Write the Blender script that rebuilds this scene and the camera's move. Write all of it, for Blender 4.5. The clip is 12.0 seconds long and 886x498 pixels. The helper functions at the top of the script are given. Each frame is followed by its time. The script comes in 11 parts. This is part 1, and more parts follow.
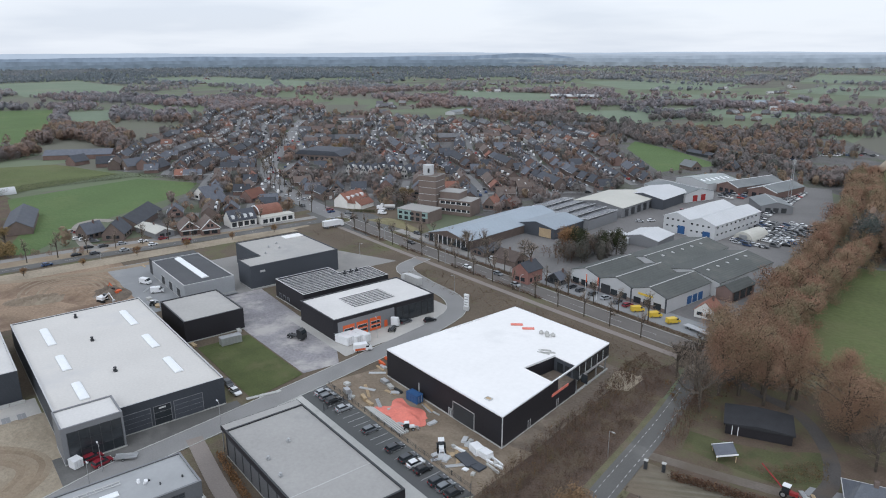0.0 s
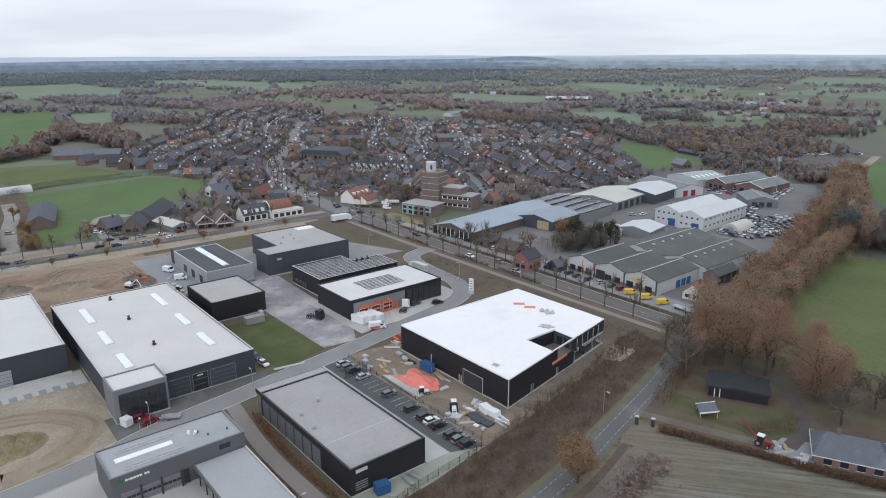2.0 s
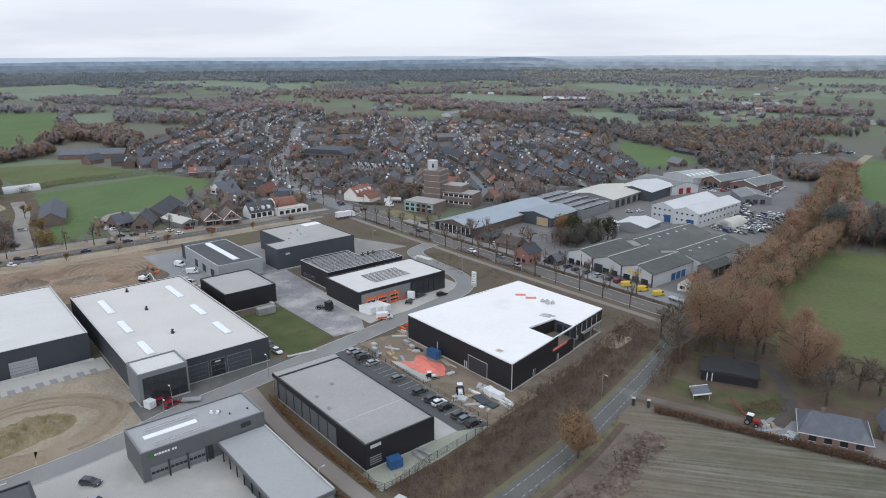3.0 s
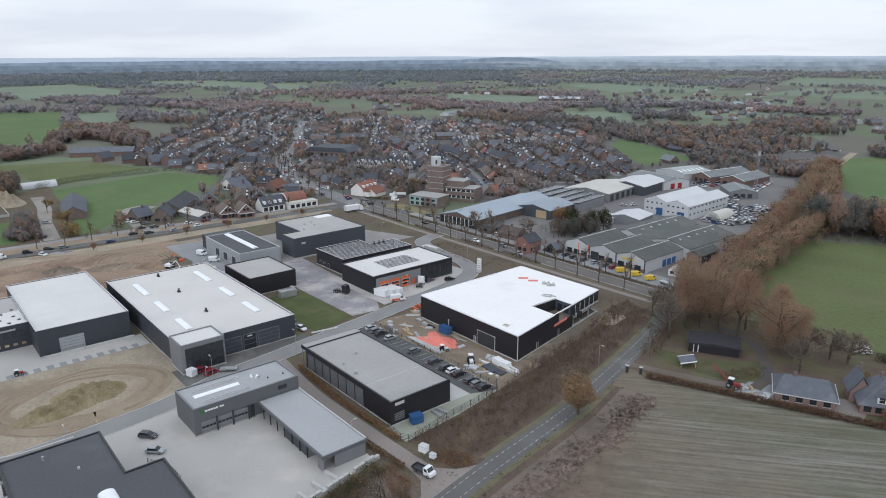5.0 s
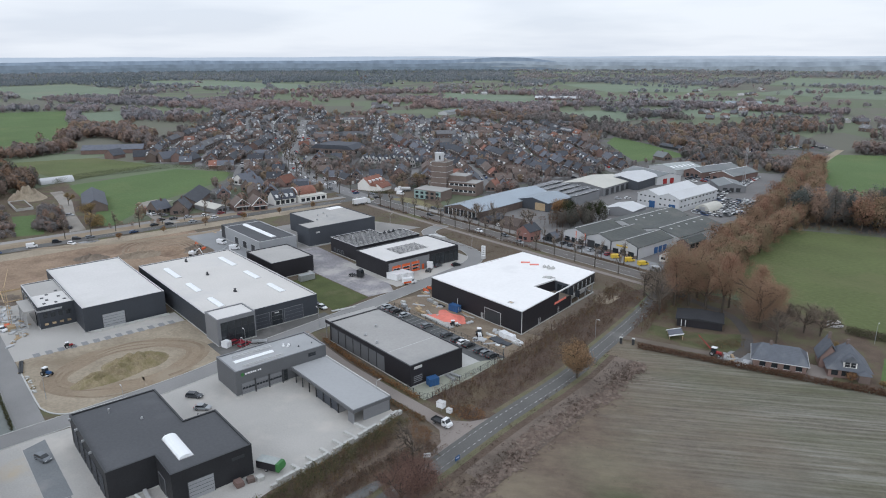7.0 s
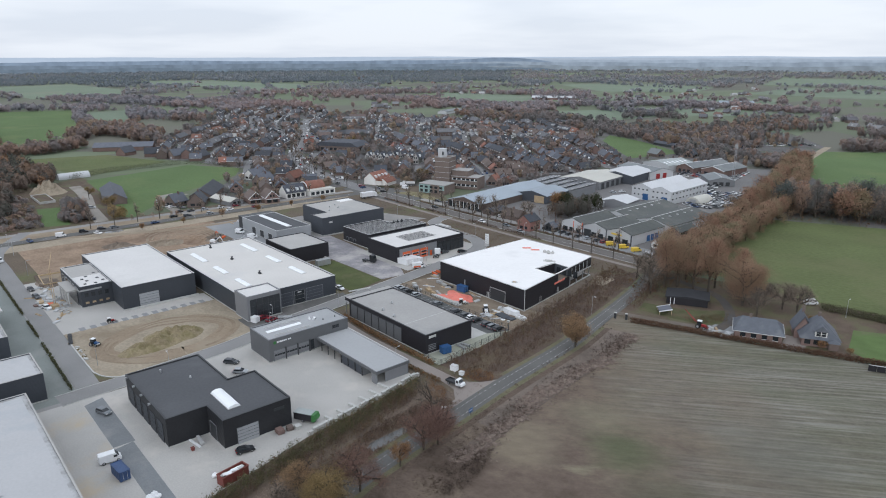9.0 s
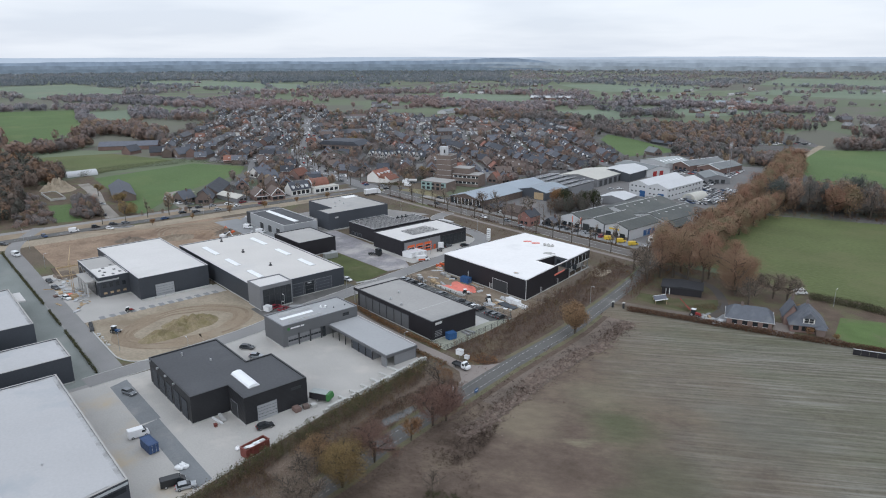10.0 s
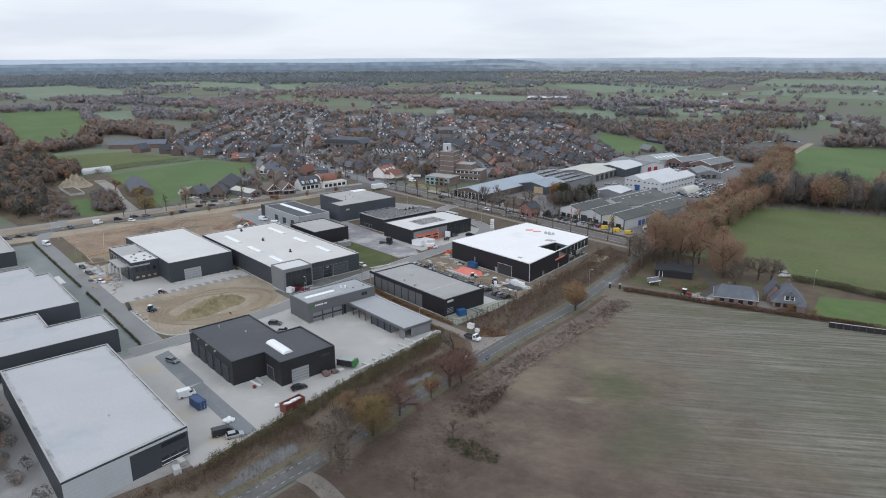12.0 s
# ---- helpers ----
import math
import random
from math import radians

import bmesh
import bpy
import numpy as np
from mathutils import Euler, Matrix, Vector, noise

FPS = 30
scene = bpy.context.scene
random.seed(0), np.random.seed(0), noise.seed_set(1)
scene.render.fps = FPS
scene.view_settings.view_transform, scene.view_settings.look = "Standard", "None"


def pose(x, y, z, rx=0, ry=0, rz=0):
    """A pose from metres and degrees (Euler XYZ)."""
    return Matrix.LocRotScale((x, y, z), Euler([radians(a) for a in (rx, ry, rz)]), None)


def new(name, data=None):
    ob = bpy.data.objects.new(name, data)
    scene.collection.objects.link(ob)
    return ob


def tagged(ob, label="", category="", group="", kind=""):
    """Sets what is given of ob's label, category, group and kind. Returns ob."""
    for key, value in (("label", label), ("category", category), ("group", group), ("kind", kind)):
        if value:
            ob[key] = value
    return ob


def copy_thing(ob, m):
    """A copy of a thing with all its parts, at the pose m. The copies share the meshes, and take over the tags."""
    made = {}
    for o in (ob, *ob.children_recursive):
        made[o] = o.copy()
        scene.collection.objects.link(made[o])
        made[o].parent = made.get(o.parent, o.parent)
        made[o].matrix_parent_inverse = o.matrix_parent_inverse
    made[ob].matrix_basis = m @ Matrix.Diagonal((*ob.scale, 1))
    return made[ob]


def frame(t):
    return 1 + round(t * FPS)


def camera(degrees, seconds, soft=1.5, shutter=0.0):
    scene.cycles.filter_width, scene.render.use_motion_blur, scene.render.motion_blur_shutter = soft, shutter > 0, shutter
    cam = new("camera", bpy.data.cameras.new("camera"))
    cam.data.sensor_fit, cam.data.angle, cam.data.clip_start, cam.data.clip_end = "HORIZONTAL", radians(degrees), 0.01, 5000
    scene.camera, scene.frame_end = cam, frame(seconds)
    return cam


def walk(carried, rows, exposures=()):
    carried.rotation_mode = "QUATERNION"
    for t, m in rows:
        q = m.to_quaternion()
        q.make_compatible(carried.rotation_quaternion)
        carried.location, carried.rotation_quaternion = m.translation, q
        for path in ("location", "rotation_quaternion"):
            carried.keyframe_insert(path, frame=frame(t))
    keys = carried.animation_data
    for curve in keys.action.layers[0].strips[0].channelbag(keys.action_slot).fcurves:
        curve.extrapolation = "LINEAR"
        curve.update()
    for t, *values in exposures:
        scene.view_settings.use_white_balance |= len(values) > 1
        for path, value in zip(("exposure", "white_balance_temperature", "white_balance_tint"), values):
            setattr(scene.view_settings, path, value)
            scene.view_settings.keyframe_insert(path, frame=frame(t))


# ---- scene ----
cam = camera(66.5, 12.0, soft=1.05)
# time, x, y, z, heading, pitch, roll: a drone that backs away at a steady height
ROWS = [
    (0.0, 0.00, 0.00, 88.00, 51.301, -16.391, -0.162),
    (0.5, 3.01, -3.60, 87.73, 51.198, -16.303, -0.186),
    (1.0, 5.98, -7.32, 87.58, 51.087, -16.234, -0.203),
    (2.0, 11.83, -15.04, 87.54, 50.850, -16.143, -0.221),
    (3.0, 17.70, -23.08, 87.75, 50.607, -16.098, -0.220),
    (4.0, 23.68, -31.36, 88.08, 50.369, -16.083, -0.207),
    (5.0, 29.82, -39.83, 88.43, 50.144, -16.085, -0.186),
    (6.0, 36.14, -48.42, 88.73, 49.937, -16.092, -0.162),
    (7.0, 42.63, -57.09, 88.92, 49.749, -16.096, -0.139),
    (8.0, 49.23, -65.79, 88.99, 49.579, -16.091, -0.122),
    (9.0, 55.83, -74.51, 88.93, 49.420, -16.073, -0.113),
    (10.0, 62.31, -83.21, 88.76, 49.264, -16.041, -0.116),
    (11.0, 68.49, -91.90, 88.52, 49.099, -15.997, -0.134),
    (11.5, 71.41, -96.23, 88.41, 49.007, -15.971, -0.150),
    (12.0, 74.17, -100.55, 88.30, 48.907, -15.945, -0.170),
]
walk(cam, [(t, pose(x, y, z, 90 + pitch, 0, yaw) @ pose(0, 0, 0, 0, 0, roll)) for t, x, y, z, yaw, pitch, roll in ROWS], exposures=[(0.0, 0.11, 5900, 10), (12.0, 0.11, 5900, 10)])

# ---- light: a closed November overcast, a little brighter towards the south ----
SUN_UP, SUN_ROUND = 24.0, 150.0
world = bpy.data.worlds.new("overcast_sky")
scene.world = world
world.use_nodes = True
wn, wl = world.node_tree.nodes, world.node_tree.links
wn.clear()
w_out = wn.new("ShaderNodeOutputWorld")
w_bg = wn.new("ShaderNodeBackground")
w_sky = wn.new("ShaderNodeTexSky")
w_sky.sky_type, w_sky.sun_disc = "NISHITA", False
w_sky.sun_elevation, w_sky.sun_rotation = radians(SUN_UP), radians(SUN_ROUND)
w_dim = wn.new("ShaderNodeVectorMath")
w_dim.operation = "SCALE"
w_dim.inputs["Scale"].default_value = 0.1
w_co = wn.new("ShaderNodeTexCoord")
w_sep = wn.new("ShaderNodeSeparateXYZ")
w_lift = wn.new("ShaderNodeMath")
w_lift.operation, w_lift.inputs[1].default_value = "ADD", 0.11
w_div = wn.new("ShaderNodeVectorMath")
w_div.operation = "DIVIDE"
w_noise = wn.new("ShaderNodeTexNoise")
w_noise.inputs["Scale"].default_value, w_noise.inputs["Detail"].default_value = 0.42, 4.0
w_noise.inputs["Roughness"].default_value = 0.5
w_ramp = wn.new("ShaderNodeValToRGB")
w_ramp.color_ramp.elements[0].position, w_ramp.color_ramp.elements[0].color = 0.40, (0.79, 0.804, 0.828, 1)
w_ramp.color_ramp.elements[1].position, w_ramp.color_ramp.elements[1].color = 0.60, (0.93, 0.927, 0.922, 1)
w_top = wn.new("ShaderNodeMapRange")
w_top.inputs["From Min"].default_value, w_top.inputs["From Max"].default_value = 0.0, 1.0
w_top.inputs["To Min"].default_value, w_top.inputs["To Max"].default_value = 0.92, 1.25
w_gain = wn.new("ShaderNodeVectorMath")
w_gain.operation = "SCALE"
w_mix = wn.new("ShaderNodeMix")
w_mix.data_type, w_mix.inputs["Factor"].default_value = "RGBA", 0.93
wl.new(w_sky.outputs["Color"], w_dim.inputs[0])
wl.new(w_co.outputs["Generated"], w_sep.inputs[0])
wl.new(w_sep.outputs["Z"], w_lift.inputs[0])
wl.new(w_co.outputs["Generated"], w_div.inputs[0])
wl.new(w_lift.outputs[0], w_div.inputs[1])
wl.new(w_div.outputs[0], w_noise.inputs["Vector"])
wl.new(w_noise.outputs["Fac"], w_ramp.inputs[0])
wl.new(w_sep.outputs["Z"], w_top.inputs["Value"])
wl.new(w_ramp.outputs[0], w_gain.inputs[0])
wl.new(w_top.outputs[0], w_gain.inputs["Scale"])
wl.new(w_dim.outputs[0], w_mix.inputs["A"])
wl.new(w_gain.outputs[0], w_mix.inputs["B"])
wl.new(w_mix.outputs["Result"], w_bg.inputs["Color"])
wl.new(w_bg.outputs[0], w_out.inputs["Surface"])
sun_lamp = bpy.data.lights.new("sun", "SUN")
sun_lamp.energy, sun_lamp.angle, sun_lamp.color = 0.6, radians(35), (1.0, 0.97, 0.93)
sun = new("sun", sun_lamp)
sun.rotation_euler = (radians(90 - SUN_UP), 0, radians(180 - SUN_ROUND))


# ---- materials ----
def shade(c, k):
    return (min(1, c[0] * k), min(1, c[1] * k), min(1, c[2] * k), 1)


def surface(name, color, rough=0.8, var=0.18, scale=0.25, fine=4.0, bump=0.15, metal=0.0, rand=0.0, other=None, spread=0.0, spec=0.3, lines=None):
    """A procedural surface: two scales of variation, a second colour in stains (other), a small relief,
    and shallow ribs (lines: axis, metres from rib to rib, depth)."""
    m = bpy.data.materials.new(name)
    m.use_nodes = True
    n, l = m.node_tree.nodes, m.node_tree.links
    b = n["Principled BSDF"]
    b.inputs["Roughness"].default_value, b.inputs["Metallic"].default_value = rough, metal
    b.inputs["Specular IOR Level"].default_value = spec
    co = n.new("ShaderNodeTexCoord")
    big, small = n.new("ShaderNodeTexNoise"), n.new("ShaderNodeTexNoise")
    for t, s, d in ((big, scale, 4.0), (small, fine, 3.0)):
        t.inputs["Scale"].default_value, t.inputs["Detail"].default_value = s, d
        l.new(co.outputs["Object"], t.inputs["Vector"])
    add = n.new("ShaderNodeMath")
    add.operation = "ADD"
    l.new(big.outputs["Fac"], add.inputs[0])
    l.new(small.outputs["Fac"], add.inputs[1])
    span = n.new("ShaderNodeMapRange")
    span.inputs["From Min"].default_value, span.inputs["From Max"].default_value = 0.65, 1.35
    l.new(add.outputs[0], span.inputs["Value"])
    mix = n.new("ShaderNodeMix")
    mix.data_type = "RGBA"
    l.new(span.outputs[0], mix.inputs["Factor"])
    mix.inputs["A"].default_value, mix.inputs["B"].default_value = shade(color, 1 - var), shade(color, 1 + var)
    last = mix.outputs["Result"]
    if other:
        stain = n.new("ShaderNodeTexNoise")
        stain.inputs["Scale"].default_value, stain.inputs["Detail"].default_value = scale * 0.55, 6.0
        stain.inputs["Roughness"].default_value = 0.65
        l.new(co.outputs["Object"], stain.inputs["Vector"])
        cut = n.new("ShaderNodeMapRange")
        cut.inputs["From Min"].default_value, cut.inputs["From Max"].default_value = 0.62 - spread, 0.72 - spread * 0.6
        l.new(stain.outputs["Fac"], cut.inputs["Value"])
        m2 = n.new("ShaderNodeMix")
        m2.data_type = "RGBA"
        l.new(cut.outputs[0], m2.inputs["Factor"])
        l.new(last, m2.inputs["A"])
        m2.inputs["B"].default_value = shade(other, 1)
        last = m2.outputs["Result"]
    if rand:
        info = n.new("ShaderNodeObjectInfo")
        ran = n.new("ShaderNodeMapRange")
        ran.inputs["To Min"].default_value, ran.inputs["To Max"].default_value = 1 - rand, 1 + rand
        l.new(info.outputs["Random"], ran.inputs["Value"])
        mul = n.new("ShaderNodeVectorMath")
        mul.operation = "SCALE"
        l.new(last, mul.inputs[0])
        l.new(ran.outputs[0], mul.inputs["Scale"])
        last = mul.outputs[0]
    l.new(last, b.inputs["Base Color"])
    if bump:
        bp = n.new("ShaderNodeBump")
        bp.inputs["Strength"].default_value, bp.inputs["Distance"].default_value = bump, 0.6 / fine
        l.new(small.outputs["Fac"], bp.inputs["Height"])
        l.new(bp.outputs["Normal"], b.inputs["Normal"])
        if lines:
            axis, pitch, deep = lines
            wave = n.new("ShaderNodeTexWave")
            wave.bands_direction = axis
            wave.inputs["Scale"].default_value = 0.314 / pitch
            l.new(co.outputs["Object"], wave.inputs["Vector"])
            b2 = n.new("ShaderNodeBump")
            b2.inputs["Strength"].default_value, b2.inputs["Distance"].default_value = 0.8, deep
            l.new(wave.outputs["Fac"], b2.inputs["Height"])
            l.new(bp.outputs["Normal"], b2.inputs["Normal"])
            l.new(b2.outputs["Normal"], b.inputs["Normal"])
    return m


def leafy(name, stops, rough=0.9, spread=0.4, gain=0.7, lift=1.1, through_light=0.25, vary=0.16):
    """Foliage or twigs: a ramp of colours by each plant's own tint, with a change from leaf to leaf."""
    m = bpy.data.materials.new(name)
    m.use_nodes = True
    n, l = m.node_tree.nodes, m.node_tree.links
    b = n["Principled BSDF"]
    b.inputs["Roughness"].default_value, b.inputs["Specular IOR Level"].default_value = rough, 0.15
    att = n.new("ShaderNodeAttribute")
    att.attribute_name = "tint"
    geo = n.new("ShaderNodeNewGeometry")
    info = n.new("ShaderNodeObjectInfo")
    a1 = n.new("ShaderNodeMath")
    a1.operation = "MULTIPLY_ADD"
    a1.inputs[1].default_value = vary
    l.new(info.outputs["Random"], a1.inputs[0])
    l.new(att.outputs["Fac"], a1.inputs[2])
    ramp = n.new("ShaderNodeValToRGB")
    el = ramp.color_ramp.elements
    while len(el) < len(stops):
        el.new(0.5)
    for e, (p, c) in zip(el, stops):
        e.position, e.color = p, shade(c, gain)
    l.new(a1.outputs[0], ramp.inputs[0])
    ran = n.new("ShaderNodeMapRange")
    ran.inputs["To Min"].default_value, ran.inputs["To Max"].default_value = 1 - spread, 1 + spread
    l.new(geo.outputs["Random Per Island"], ran.inputs["Value"])
    mul = n.new("ShaderNodeVectorMath")
    mul.operation = "SCALE"
    l.new(ramp.outputs[0], mul.inputs[0])
    l.new(ran.outputs[0], mul.inputs["Scale"])
    l.new(mul.outputs[0], b.inputs["Base Color"])
    # clumps of twigs catch the sky as soft rounded masses: bend the normals upward
    up, unit = n.new("ShaderNodeVectorMath"), n.new("ShaderNodeVectorMath")
    up.operation, unit.operation = "ADD", "NORMALIZE"
    up.inputs[1].default_value = (0, 0, lift)
    l.new(geo.outputs["Normal"], up.inputs[0])
    l.new(up.outputs[0], unit.inputs[0])
    l.new(unit.outputs[0], b.inputs["Normal"])
    # thin leaves and open twigs let some light through
    thin, both = n.new("ShaderNodeBsdfTranslucent"), n.new("ShaderNodeMixShader")
    both.inputs[0].default_value = through_light
    l.new(mul.outputs[0], thin.inputs["Color"])
    l.new(b.outputs[0], both.inputs[1])
    l.new(thin.outputs[0], both.inputs[2])
    l.new(both.outputs[0], n["Material Output"].inputs["Surface"])
    return m


def by_island(name, stops, rough=0.85):
    """One colour for each separate piece of a mesh, from a list of shares, with a fine grain."""
    m = surface(name, (0.5, 0.5, 0.5), rough, 0.3, 0.5, 5.0, 0.1)
    n, l = m.node_tree.nodes, m.node_tree.links
    b = n["Principled BSDF"]
    geo, ramp, mul, twice = n.new("ShaderNodeNewGeometry"), n.new("ShaderNodeValToRGB"), n.new("ShaderNodeVectorMath"), n.new("ShaderNodeVectorMath")
    ramp.color_ramp.interpolation = "CONSTANT"
    el = ramp.color_ramp.elements
    while len(el) < len(stops):
        el.new(0.5)
    for e, (p, c) in zip(el, stops):
        e.position, e.color = p, (*c, 1)
    mul.operation, twice.operation = "MULTIPLY", "SCALE"
    twice.inputs["Scale"].default_value = 2.0
    l.new(geo.outputs["Random Per Island"], ramp.inputs[0])
    l.new(b.inputs["Base Color"].links[0].from_socket, twice.inputs[0])
    l.new(twice.outputs[0], mul.inputs[0])
    l.new(ramp.outputs[0], mul.inputs[1])
    l.new(mul.outputs[0], b.inputs["Base Color"])
    return m


def glow_free_glass(name, color, rough=0.08):
    m = surface(name, color, rough=rough, var=0.25, scale=0.15, fine=1.2, bump=0.02, spec=0.6)
    return m


